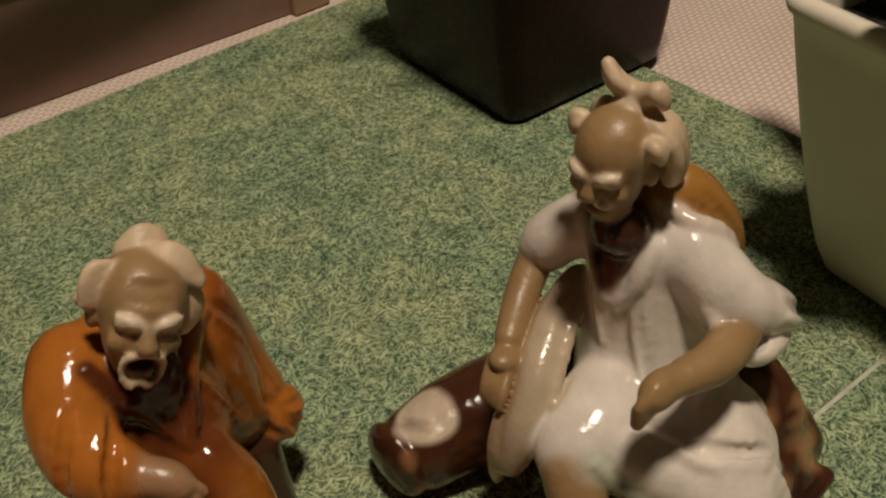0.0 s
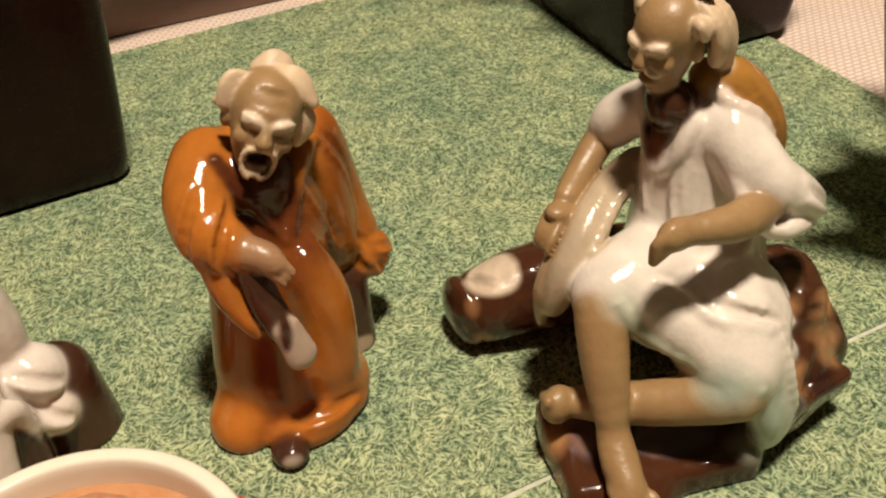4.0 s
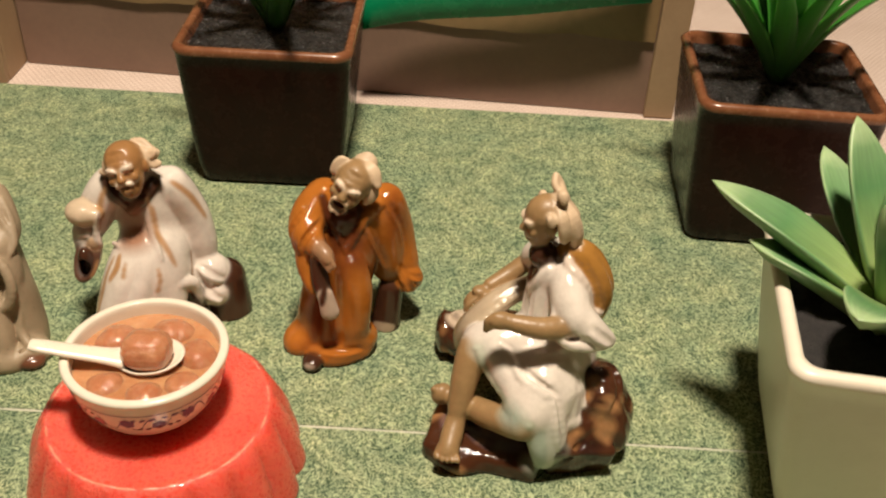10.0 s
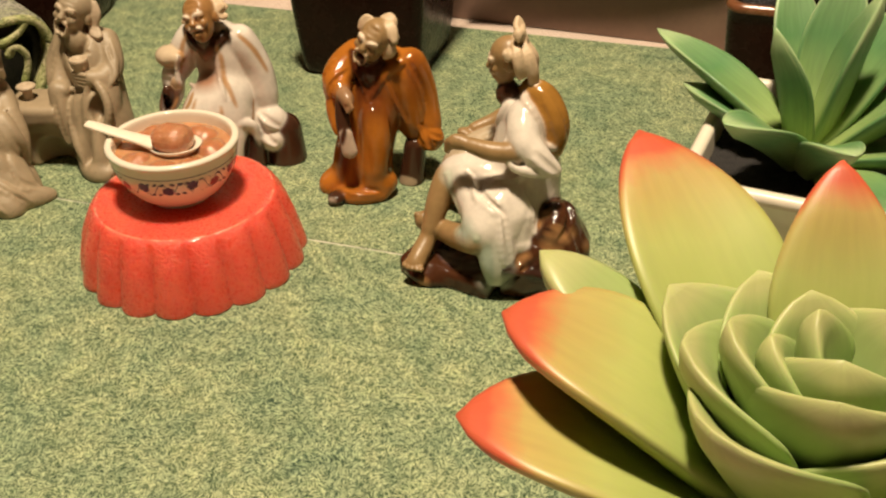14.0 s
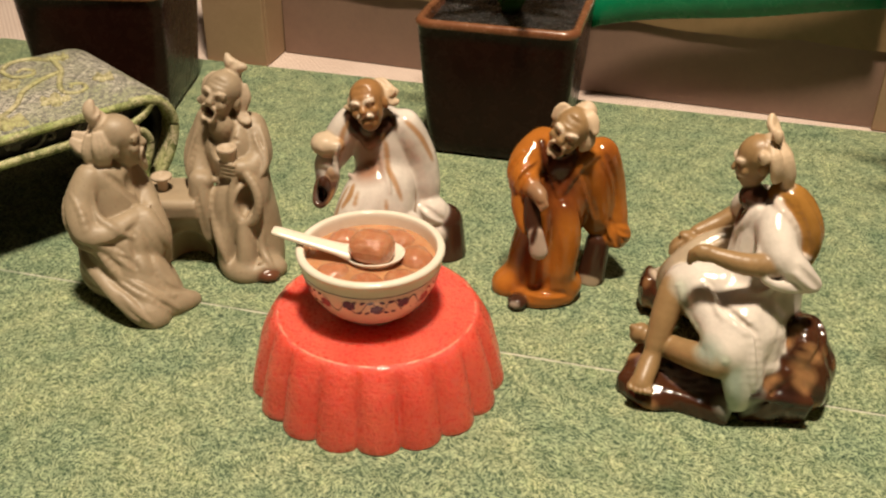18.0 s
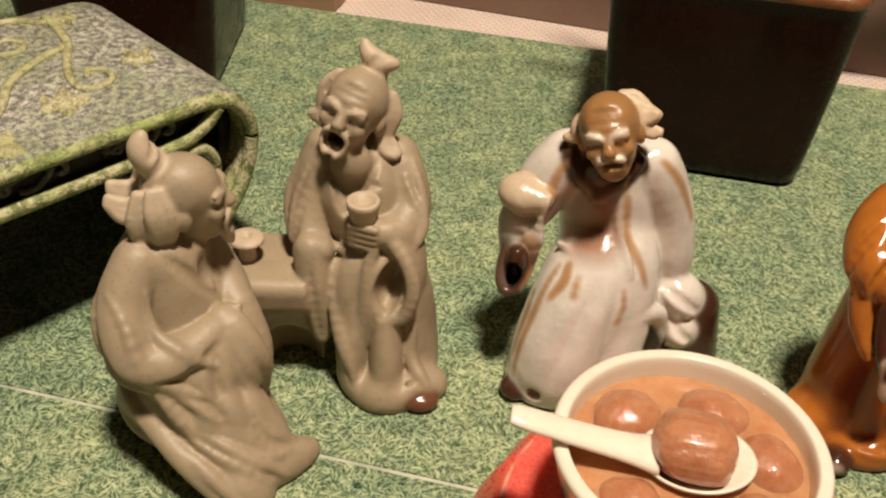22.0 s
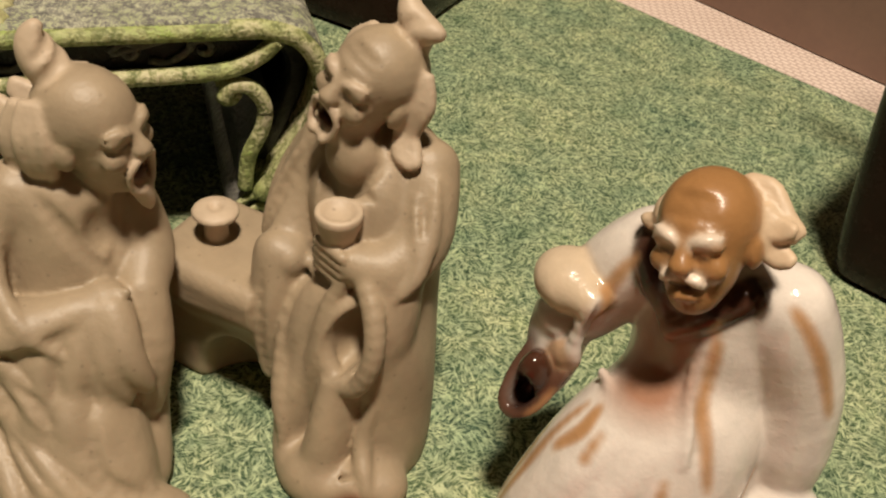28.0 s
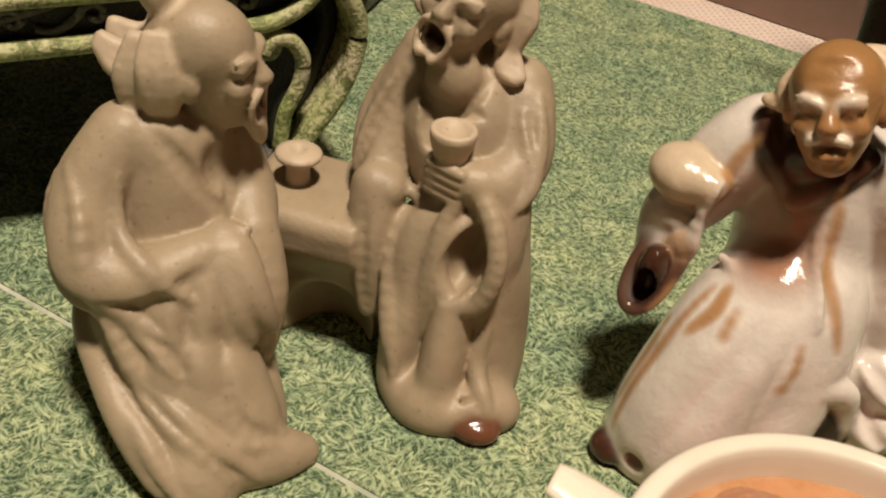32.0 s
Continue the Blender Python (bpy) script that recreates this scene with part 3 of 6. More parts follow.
def leaf_bm(length, width, thick, arch, lift, cup=0.25, tip=1.0, widest=0.45, n=16, m=9, keel=0.0, base=0.35):
    """A fleshy leaf along +x: starts at the origin at the lift angle (degrees), bends by arch degrees over its length."""
    bm = bmesh.new()
    rings, p, a = [], Vector((0, 0, 0)), radians(lift)
    for k in range(n + 1):
        f = k / n
        if f < widest:
            w = base + (1 - base) * math.sin(math.pi / 2 * f / widest)
        else:
            g = (f - widest) / (1 - widest)
            w = max(0.0, 1 - g ** (1.9 * tip)) ** 0.75
        w = max(w, 0.02) * width / 2
        t = thick * (1 - 0.55 * f) * min(1.0, w / (width / 2) * 1.6 + 0.05) / 2
        up = Vector((-math.sin(a), 0, math.cos(a)))
        ring = []
        for i in range(2 * m):
            u = 2 * math.pi * i / (2 * m)
            y, z = math.cos(u) * w, math.sin(u) * t
            z += cup * (y / (width / 2)) ** 2 * width / 2
            if keel and math.sin(u) < 0:
                z -= keel * (1 - abs(math.cos(u))) * t
            ring.append(p + Vector((0, y, 0)) + up * z)
        rings.append(ring)
        p = p + Vector((math.cos(a), 0, math.sin(a))) * length / n
        a += radians(arch) / n
    return rings_mesh(rings, True, True, True)


def leaf_material(name, root, mid, tip, edge_line=None, length=0.05, rough=0.42, streak=0.2, blush=0.0):
    """Colour runs along the leaf from root to tip (object x), with streaks and blotches."""
    m, n, l, b = mat_new(name)
    tc = n.new("ShaderNodeTexCoord")
    sep = n.new("ShaderNodeSeparateXYZ")
    l.new(tc.outputs["UV"], sep.inputs[0])
    no = noise_tex(n, l, tc.outputs["Object"], 110, 3.0)
    ma = n.new("ShaderNodeMath")
    ma.operation = "MULTIPLY_ADD"
    ma.inputs[1].default_value = 0.14
    l.new(no.outputs["Fac"], ma.inputs[0])
    l.new(sep.outputs["X"], ma.inputs[2])
    wave = n.new("ShaderNodeMath")
    wave.operation = "COSINE"
    turn = n.new("ShaderNodeMath")
    turn.operation = "MULTIPLY"
    turn.inputs[1].default_value = 4 * math.pi
    l.new(sep.outputs["Y"], turn.inputs[0])
    l.new(turn.outputs[0], wave.inputs[0])
    rim = n.new("ShaderNodeMapRange")
    rim.inputs["From Min"].default_value, rim.inputs["From Max"].default_value, rim.inputs["To Max"].default_value = 0.55, 1.0, blush
    l.new(wave.outputs[0], rim.inputs["Value"])
    fac = n.new("ShaderNodeMath")
    l.new(ma.outputs[0], fac.inputs[0])
    l.new(rim.outputs[0], fac.inputs[1])
    half = tuple(0.68 * a + 0.32 * b_ for a, b_ in zip(mid, tip))
    r = ramp(n, [(0.2, root), (0.70, mid), (0.90, half), (1.0, tip)])
    l.new(fac.outputs[0], r.inputs["Fac"])
    st = n.new("ShaderNodeMapping")
    st.inputs["Scale"].default_value = (4, 34, 1)
    l.new(tc.outputs["UV"], st.inputs["Vector"])
    sn = noise_tex(n, l, st.outputs[0], 1.0, 2.0)
    rs = ramp(n, [(0.3, (1 - streak,) * 3), (0.7, (1.0,) * 3)])
    l.new(sn.outputs["Fac"], rs.inputs["Fac"])
    c = mix_rgb(n, l, r.outputs["Color"], rs.outputs["Color"], 1.0, "MULTIPLY")
    l.new(c, b.inputs["Base Color"])
    b.inputs["Roughness"].default_value = rough
    b.inputs["Subsurface Weight"].default_value = 0.12
    b.inputs["Subsurface Radius"].default_value = (0.6, 1.0, 0.3)
    b.inputs["Subsurface Scale"].default_value = 0.003
    bump(n, l, b, sn.outputs["Fac"], 0.12, 0.0003)
    return m


def leaf_uv(me, nring, nseg):
    """UV: x along the leaf, y round it."""
    uv = me.uv_layers.new(name="uv")
    for lo in me.loops:
        i = lo.vertex_index
        uv.data[lo.index].uv = ((i // nseg) / (nring - 1), (i % nseg) / nseg)


def add_leaf(plant, material, az, root, n=16, m=9, roll=0.0, name="leaf", **kw):
    ob = part(name, leaf_bm(n=n, m=m, **kw), material, plant)
    leaf_uv(ob.data, n + 1, 2 * m)
    ob.matrix_basis = pose(*root, 0, 0, az) @ pose(0, 0, 0, roll, 0, 0)
    return ob


BLADE = leaf_material("grass_green_plastic_leaf", (0.06, 0.20, 0.03), (0.045, 0.25, 0.03), (0.05, 0.30, 0.04), rough=0.35)
JADE = leaf_material("jade_green_leaf", (0.34, 0.45, 0.16), (0.115, 0.265, 0.105), (0.38, 0.52, 0.27), rough=0.4, streak=0.2, blush=0.26)
HEART = leaf_material("pale_green_heart_leaf", (0.15, 0.29, 0.08), (0.30, 0.41, 0.15), (0.44, 0.45, 0.20), rough=0.42, streak=0.08, blush=0.05)
ROSY = leaf_material("green_leaf_with_red_tip", (0.20, 0.33, 0.08), (0.41, 0.44, 0.145), (0.55, 0.10, 0.05), rough=0.42, streak=0.08, blush=0.07)


def spiky_plant(m, label, seed, count, height):
    rnd = random.Random(seed)
    plant = thing("spiky_plant", m, label, "potted plant", "spiky green plants in brown pots")
    for k in range(count):
        f = k / count
        az = 137.5 * k + rnd.uniform(-12, 12)
        lift = 84 - 26 * f + rnd.uniform(-6, 6)
        L = height * (0.75 + 0.35 * f + rnd.uniform(-0.1, 0.1))
        add_leaf(plant, BLADE, az, (0.002 * math.cos(radians(az)), 0.002 * math.sin(radians(az)), -0.001), length=L, width=0.0085, thick=0.0016,
                 arch=-(8 + 26 * f + rnd.uniform(0, 16)), lift=lift, cup=0.55, widest=0.3, tip=0.7, base=0.75, n=14, m=6)
    return plant


BROWN_LABEL = "square dark brown glazed pot"
mid_pot = build_pot(pose(-0.0305, 0.1245, 0, 0, 0, 0.5), BROWN_LABEL + " by a cardboard wall", BROWN_GLAZE, BROWN_RIM, 0.0255, 0.0305, 0.0555, 0.003, 0.006, 0.004, "square brown pots", 0.003)
right_pot = build_pot(pose(0.1462, 0.1032, 0, 0, 0, -2.5), BROWN_LABEL + " at the corner of the mat", BROWN_GLAZE, BROWN_RIM, 0.0255, 0.0305, 0.0555, 0.003, 0.006, 0.004, "square brown pots", 0.003)
left_pot = build_pot(pose(-0.200, 0.118, 0, 0, 0, 12), BROWN_LABEL + " behind the small bench", BROWN_GLAZE, BROWN_RIM, 0.0255, 0.0305, 0.0555, 0.003, 0.006, 0.004, "square brown pots", 0.003)
spiky_plant(pose(-0.0305, 0.1265, 0.051, 0, 0, 20), "spiky bright green plastic plant rising from a brown pot", 3, 18, 0.062)
spiky_plant(pose(0.1462, 0.105, 0.051, 0, 0, 75), "spiky bright green plastic plant with arching outer blades", 5, 20, 0.07)
spiky_plant(pose(-0.200, 0.118, 0.051, 0, 0, 0), "spiky bright green plastic plant in the pot behind the bench", 9, 16, 0.06)

white_pot = build_pot(pose(0.1480, -0.0245, 0, 0, 0, -7.5), "square cream white ceramic pot with dark soil on the mat", CREAM_GLAZE, CREAM_RIM, 0.0228, 0.0332, 0.0570, 0.0033, 0.005, 0.006, "square cream pots", 0.003, CRUMB)


def aimed_leaf(plant, material, base, tip, width, thick, bow=0.0, cup=0.25, widest=0.5, tipw=1.2, basew=0.45, roll=0.0, n=20, m=10, keel=0.0):
    """A leaf from base to tip (millimetres in the plant's own space); bow: how far it arches, in degrees."""
    d = Vector(tip) - Vector(base)
    az, lift = math.degrees(math.atan2(d.y, d.x)), math.degrees(math.atan2(d.z, math.hypot(d.x, d.y)))
    ob = part("leaf", leaf_bm(length=d.length * MM * (1 + (bow / 150) ** 2 * 0.6), width=width * MM, thick=thick * MM, arch=-bow, lift=lift + bow / 2, cup=cup, widest=widest, tip=tipw, base=basew, n=n, m=m, keel=keel), material, plant)
    leaf_uv(ob.data, n + 1, 2 * m)
    ob.matrix_basis = pose(base[0] * MM, base[1] * MM, base[2] * MM, 0, 0, az) @ pose(0, 0, 0, roll, 0, 0)
    return ob


succulent = thing("succulent", pose(0.1400, -0.0275, 0.050), "jade green broad-leaved artificial succulent in the cream pot", "succulent plant")
for base, tip, w, bow in (((0, 0, 4), (-41, 23, 24), 14, 12), ((-1, 0, 3), (-32, 13, 14), 13, 10), ((0, 0, 3), (-20, -26, 22), 16, 16), ((1, 1, 5), (-8, 44, 24), 13, -8), ((2, 1, 5), (20, 60, 22), 14, -6),
                          ((0, 0, 6), (4, 18, 47), 15, -10), ((2, 0, 6), (22, 16, 44), 15, -8), ((0, 2, 6), (-10, 26, 42), 14, -6), ((3, -1, 4), (34, -2, 34), 15, 6), ((2, -2, 3), (42, -12, 14), 14, 14),
                          ((0, -3, 3), (8, -30, 20), 13, 20), ((2, -2, 2), (24, -34, 6), 13, 16), ((3, 2, 3), (46, 18, 18), 14, 10), ((1, 0, 8), (10, 2, 46), 11, 4), ((0, 0, 6), (-12, -6, 38), 11, 4)):
    aimed_leaf(succulent, JADE, base, tip, w * 0.98, 5.0, bow, cup=0.4, widest=0.55, tipw=0.95, basew=0.42, keel=1.1)
part("stem", tube_bm([(0, 0, -0.006), (0.001, 0, 0.008)], [0.004, 0.0035], 12, 6), JADE, succulent, "short green stem")

front_pot = build_pot(pose(0.160, -0.176, 0, 0, 0, 6), "square cream white ceramic pot under the rosy succulent", CREAM_GLAZE, CREAM_RIM, 0.0265, 0.0375, 0.060, 0.0035, 0.005, 0.006, "square cream pots", 0.003, CRUMB)
rosy = thing("rosy_succulent", pose(0.140, -0.158, 0.053), "fleshy yellow-green rosette succulent with red leaf tips", "succulent plant")
# outer leaves: base, tip, width, bow, sharpness of the tip (millimetres from the foot of the rosette)
for base, tip, w, bow, sharp in (((-5, 4, 14), (-33, 40, 47), 25, 14, 1.0), ((-6, 0, 11), (-45, 1, 36), 25, 34, 1.35), ((-4, -3, 7), (-48, -11, 27), 24, 32, 1.3), ((-5, 3, 10), (-43, 14, 39), 15, 6, 1.6),
                                 ((0, 5, 17), (-4, 25, 54), 19, 8, 0.8), ((4, 4, 15), (16, 24, 50), 20, 8, 0.8), ((-2, -5, 7), (-22, -24, 14), 19, 30, 0.9), ((3, -5, 8), (4, -34, 24), 20, 26, 0.8), ((6, 0, 11), (42, -6, 34), 21, 24, 0.8),
                                 ((5, 4, 11), (38, 24, 34), 21, 20, 0.8), ((4, 5, 12), (22, 38, 40), 20, 16, 0.8)):
    aimed_leaf(rosy, HEART if sharp > 1.5 else ROSY, base, tip, w, 8.5, bow, cup=0.3, widest=0.55, tipw=sharp, basew=0.42, keel=0.7, n=26, m=12)
# heart of the rosette: tight overlapping rings, leaning a little
for count, rad, h0, h1, w, off in ((4, 19, 14, 38, 26, 62), (4, 14, 17, 42, 24, 20), (3, 8, 20, 44, 19, 75), (2, 3, 24, 43, 12, 30)):
    for k in range(count):
        az = radians(360 * k / count + off)
        cx, cy = -3 - 5 * (h1 - 14) / 30, 1.0
        aimed_leaf(rosy, HEART, (-3 + 1.5 * math.cos(az), 0.6 + 1.5 * math.sin(az), h0), (cx + rad * math.cos(az), cy + rad * math.sin(az), h1 + 1.5 * math.sin(3 * az)), w, 5.0, -14, cup=0.55, widest=0.6, tipw=0.9, basew=0.5, keel=0.6, n=20, m=10)
part("stem", tube_bm([(0.004, -0.004, -0.008), (0.001, -0.001, 0.012), (0, 0, 0.028)], [0.006, 0.0065, 0.004], 14, 8), ROSY, rosy, "thick green stem")


# ---- red jelly-like stand, bowl and spoon ----
RED = surface("translucent_red_candle_wax", (0.80, 0.070, 0.046), (0.90, 0.150, 0.095), 110, 0.16, 0.50, 0.9, 0.0007, fine=9, coat=0.5, sss=0.75, sss_col=(1.0, 0.28, 0.12))
JX, JY, JH = -0.0321, -0.0385, 0.0212

prof = [(0.0001, JH), (0.0240, JH), (0.0262, JH + 0.0005), (0.0277, JH - 0.0005), (0.0291, JH - 0.0034), (0.0308, 0.0130), (0.0324, 0.0065), (0.0335, 0.0012), (0.0336, 0.0001), (0.0001, 0.0)]
prof = [prof[0]] + [tuple(v) for v in spline(prof[1:9], 26)] + [prof[-1]]


def jelly_scallop(angle, k):
    f = max(0.0, min(1.0, (k - 7) / 9))
    return 1 + (0.085 * f * (abs(math.cos(angle * 9.0)) ** 0.62 - 0.6)) + 0.006 * noise.noise(Vector((math.cos(angle) * 4, math.sin(angle) * 4, k * 0.3)))


stand = part("jelly_stand", lathe(prof, 288, jelly_scallop), RED)
stand.matrix_basis = pose(JX, JY, 0, 0, 0, 8)
tagged(stand, "red translucent scalloped mould stand, glossy on top", "moulded stand")

# pale colour puts the broken highlight of the worn top edge into the wax
RED_PALE = surface("worn_red_wax_with_glint", (0.86, 0.20, 0.13), (0.92, 0.40, 0.28), 300, 0.15, 0.35, 0.4, 0.0003, fine=5, coat=0.6, sss=0.4, sss_col=(1.0, 0.3, 0.15))
ridge = []
for k in range(7):
    b = 2 * math.pi * k / 6
    ridge.append([((0.0263 + (0.00042 + 0.0002 * noise.noise(Vector((3 * math.cos(a), 3 * math.sin(a), 1)))) * math.cos(b) + 0.0002 * noise.noise(Vector((5 * math.cos(a), 5 * math.sin(a), 4)))) * math.cos(a),
                   (0.0263 + (0.00042 + 0.0002 * noise.noise(Vector((3 * math.cos(a), 3 * math.sin(a), 1)))) * math.cos(b) + 0.0002 * noise.noise(Vector((5 * math.cos(a), 5 * math.sin(a), 4)))) * math.sin(a),
                   JH + 0.00022 + 0.0003 * math.sin(b) + 0.0002 * noise.noise(Vector((9 * math.cos(a), 9 * math.sin(a), 2)))) for a in np.linspace(0, 2 * math.pi, 145)[:-1]])
part("rim_ridge", rings_mesh(ridge), RED_PALE, stand, "worn ridge round the top with its highlight painted pale")
PORC = surface("cream_porcelain", (0.74, 0.66, 0.54), (0.80, 0.73, 0.61), 60, 0.16, 0.22, coat=0.4)
BLUE = surface("cobalt_blue_print", (0.016, 0.030, 0.075), (0.04, 0.06, 0.13), 500, 0.25)
REDDISH = surface("iron_red_print", (0.20, 0.05, 0.07), (0.28, 0.08, 0.09), 500, 0.25)
SYRUP = surface("brown_syrup", (0.44, 0.18, 0.08), (0.58, 0.30, 0.15), 160, 0.06, 0.14, 0.3, 0.0006, fine=3, coat=0.6, sss=0.4, sss_col=(1, 0.5, 0.3))
DUMPLING = surface("brown_glazed_dumpling", (0.38, 0.14, 0.065), (0.52, 0.245, 0.13), 260, 0.08, 0.28, 0.6, 0.0005, fine=3, coat=0.6, sss=0.5, sss_col=(1, 0.45, 0.25))
SPOON = surface("cream_plastic_spoon", (0.76, 0.66, 0.54), (0.82, 0.73, 0.6), 80, 0.25, 0.3)

bowl = thing("bowl", pose(-0.0333, -0.0385, JH + 0.0001), "small cream bowl with blue flower band, filled with brown dumplings", "bowl")
BR = 0.0190
outer = [(0.0085, 0.0), (0.0092, 0.0002), (0.0092, 0.0012), (0.0125, 0.0030), (0.0152, 0.0062), (0.0172, 0.0100), (0.0183, 0.0144), (BR - 0.0001, 0.0174),
         (BR + 0.0003, 0.0182), (BR - 0.0001, 0.0189), (BR - 0.0011, 0.0190), (BR - 0.0019, 0.0184), (0.0165, 0.0138), (0.0150, 0.0085), (0.0100, 0.0045), (0.0001, 0.0035)]
bowl_shell = part("shell", lathe([tuple(v) for v in spline(outer, 60)], 96), PORC, bowl)
syr = lathe([(0.0001, 0.0155), (0.006, 0.0155), (0.012, 0.0155), (0.0171, 0.0155)], 64)
part("syrup", syr, SYRUP, bowl, "thick brown syrup")
rnd = random.Random(4)
for k, (x, y, z, r) in enumerate(((-0.0085, 0.0058, 0.0140, 0.0056), (0.0032, 0.0098, 0.0136, 0.0056), (0.0110, 0.0022, 0.0138, 0.0054), (-0.0070, -0.0090, 0.0128, 0.0052), (0.0025, -0.0115, 0.0128, 0.0052), (0.0100, -0.0075, 0.0130, 0.0050))):
    bm = bmesh.new()
    bmesh.ops.create_icosphere(bm, subdivisions=4, radius=r)
    for v in bm.verts:
        v.co *= 1 + 0.14 * noise.noise(v.co * 190 + Vector((k, 0, 0))) + 0.05 * noise.noise(v.co * 620)
        v.co.z *= 0.82
    bmesh.ops.translate(bm, verts=bm.verts, vec=(x, y, z))
    part("dumpling", bm, DUMPLING, bowl)


def on_bowl(angle, z):
    r = float(np.interp(z, [0.0030, 0.0062, 0.0100, 0.0144, 0.0174], [0.0125, 0.0152, 0.0172, 0.0183, BR - 0.0001])) + 0.00012
    return Vector((r * math.cos(angle), r * math.sin(angle), z))


def decal(points_az, material, name):
    """A thin painted shape on the bowl's side from (angle, z) outline points."""
    bm = bmesh.new()
    vs = [bm.verts.new(on_bowl(a, z)) for a, z in points_az]
    bm.faces.new(vs)
    return bm


flowers, vines = [], []
for k in range(16):
    a = 2 * math.pi * k / 16
    zc = 0.0112 + 0.0006 * (-1) ** k
    petals = []
    for pz in range(6):
        b = 2 * math.pi * pz / 6 + k
        ca, cz = a + 0.0011 * math.cos(b) / 0.018, zc + 0.0010 * math.sin(b)
        petals.append(decal([(ca + 0.00072 * math.cos(q) / 0.018, cz + 0.0007 * math.sin(q)) for q in np.linspace(0, 2 * math.pi, 9)[:-1]], BLUE, "petal"))
    petals.append(decal([(a + 0.0006 * math.cos(q) / 0.018, zc + 0.0006 * math.sin(q)) for q in np.linspace(0, 2 * math.pi, 9)[:-1]], BLUE, "petal"))
    part("flower_print", join_bm(petals), REDDISH if k % 4 == 3 else BLUE, bowl_shell, "dull red printed flower" if k % 4 == 3 else "cobalt blue printed flower")
    for s in range(14):
        f0, f1 = s / 14, (s + 1) / 14
        zz = lambda f: 0.0112 + 0.0021 * math.sin(2 * math.pi * f + k * 1.3)
        a0, a1 = a + f0 * 2 * math.pi / 16, a + f1 * 2 * math.pi / 16
        vines.append(decal([(a0, zz(f0) - 0.00022), (a1, zz(f1) - 0.00022), (a1, zz(f1) + 0.00022), (a0, zz(f0) + 0.00022)], BLUE, "vine"))
        for zl in (0.0146, 0.0080):
            vines.append(decal([(a0, zl), (a1, zl), (a1, zl + 0.00025), (a0, zl + 0.00025)], BLUE, "line"))
    for s, dz in ((0.2, 1), (0.36, -1), (0.5, 1), (0.64, -1), (0.8, 1)):
        la, lz = a + s * 2 * math.pi / 16, 0.0112 + 0.0018 * dz
        vines.append(decal([(la + 0.0008 * math.cos(q + k) / 0.018, lz + 0.0006 * math.sin(q)) for q in np.linspace(0, 2 * math.pi, 7)[:-1]], BLUE, "leaf"))
part("vine_band", join_bm(vines), BLUE, bowl_shell, "thin blue printed vines and lines")

spoon = thing("spoon", pose(-0.0333, -0.0385, JH + 0.0001), "small cream soup spoon lifting a dumpling, resting in the bowl", "spoon")
part("handle", tube_bm([(-0.0248, -0.0046, 0.0222), (-0.0225, -0.0044, 0.0217), (-0.016, -0.0036, 0.0200), (-0.009, -0.0026, 0.0182), (-0.0045, -0.0018, 0.0170)], [0.0017, 0.0021, 0.0023, 0.0027, 0.0036], 14, 22, 0.42), SPOON, spoon)
sp = []
for r, z in ((0.0001, 0.0142), (0.003, 0.0143), (0.0052, 0.0151), (0.0064, 0.0166), (0.0067, 0.0172), (0.0062, 0.0172), (0.0051, 0.0159), (0.003, 0.0151), (0.0001, 0.0150)):
    sp.append([(1.2 * r * math.cos(2 * math.pi * i / 48) + 0.0012, r * math.sin(2 * math.pi * i / 48) - 0.0005, z + 0.0006 * math.cos(2 * math.pi * i / 48)) for i in range(48)])
part("scoop", rings_mesh(sp), SPOON, spoon)
bm = bmesh.new()
bmesh.ops.create_icosphere(bm, subdivisions=5, radius=0.0056)
for v in bm.verts:
    q = Vector((v.co.x * 120, v.co.y * 900, v.co.z * 900))
    v.co *= 1 + 0.06 * noise.noise(q) + 0.05 * noise.noise(v.co * 250)
    v.co.x = math.copysign(abs(v.co.x / 0.0056) ** 0.6 * 0.0056, v.co.x) * 1.05
    v.co.z *= 0.78
bmesh.ops.translate(bm, verts=bm.verts, vec=(0.0006, -0.0005, 0.0188))
held = part("dumpling", bm, DUMPLING)
held.matrix_basis = pose(-0.0333, -0.0385, JH + 0.0001)
tagged(held, "round glossy brown dumpling on the spoon", "dumpling")


# ---- clay figures: each one a single modelled piece (millimetres) ----
CLAY_TAN = (0.31, 0.19, 0.085, 0.40)
CLAY_HAIR = (0.60, 0.45, 0.30, 0.50)
CLAY_BROW = (0.70, 0.56, 0.42, 0.45)
AMBER = (0.41, 0.135, 0.021, 0.10)
AMBER_DARK = (0.075, 0.020, 0.008, 0.10)
UMBER = (0.055, 0.022, 0.012, 0.14)
MILK = (0.73, 0.655, 0.58, 0.10)
MILK_DULL = (0.62, 0.52, 0.44, 0.22)
RUST = (0.46, 0.25, 0.11, 0.15)
SAGE = (0.40, 0.46, 0.38, 0.10)
BARK = (0.062, 0.022, 0.010, 0.12)
BARK_PALE = (0.33, 0.165, 0.070, 0.18)
BISQUE = (0.355, 0.272, 0.178, 0.5)
BISQUE_HAIR = (0.50, 0.39, 0.275, 0.55)
MOUTH = (0.12, 0.05, 0.025, 0.5)
GLAZED = glaze_material("glazed_clay", 0.16)
BARE = glaze_material("bare_grey_clay", 0.16, 0.25)


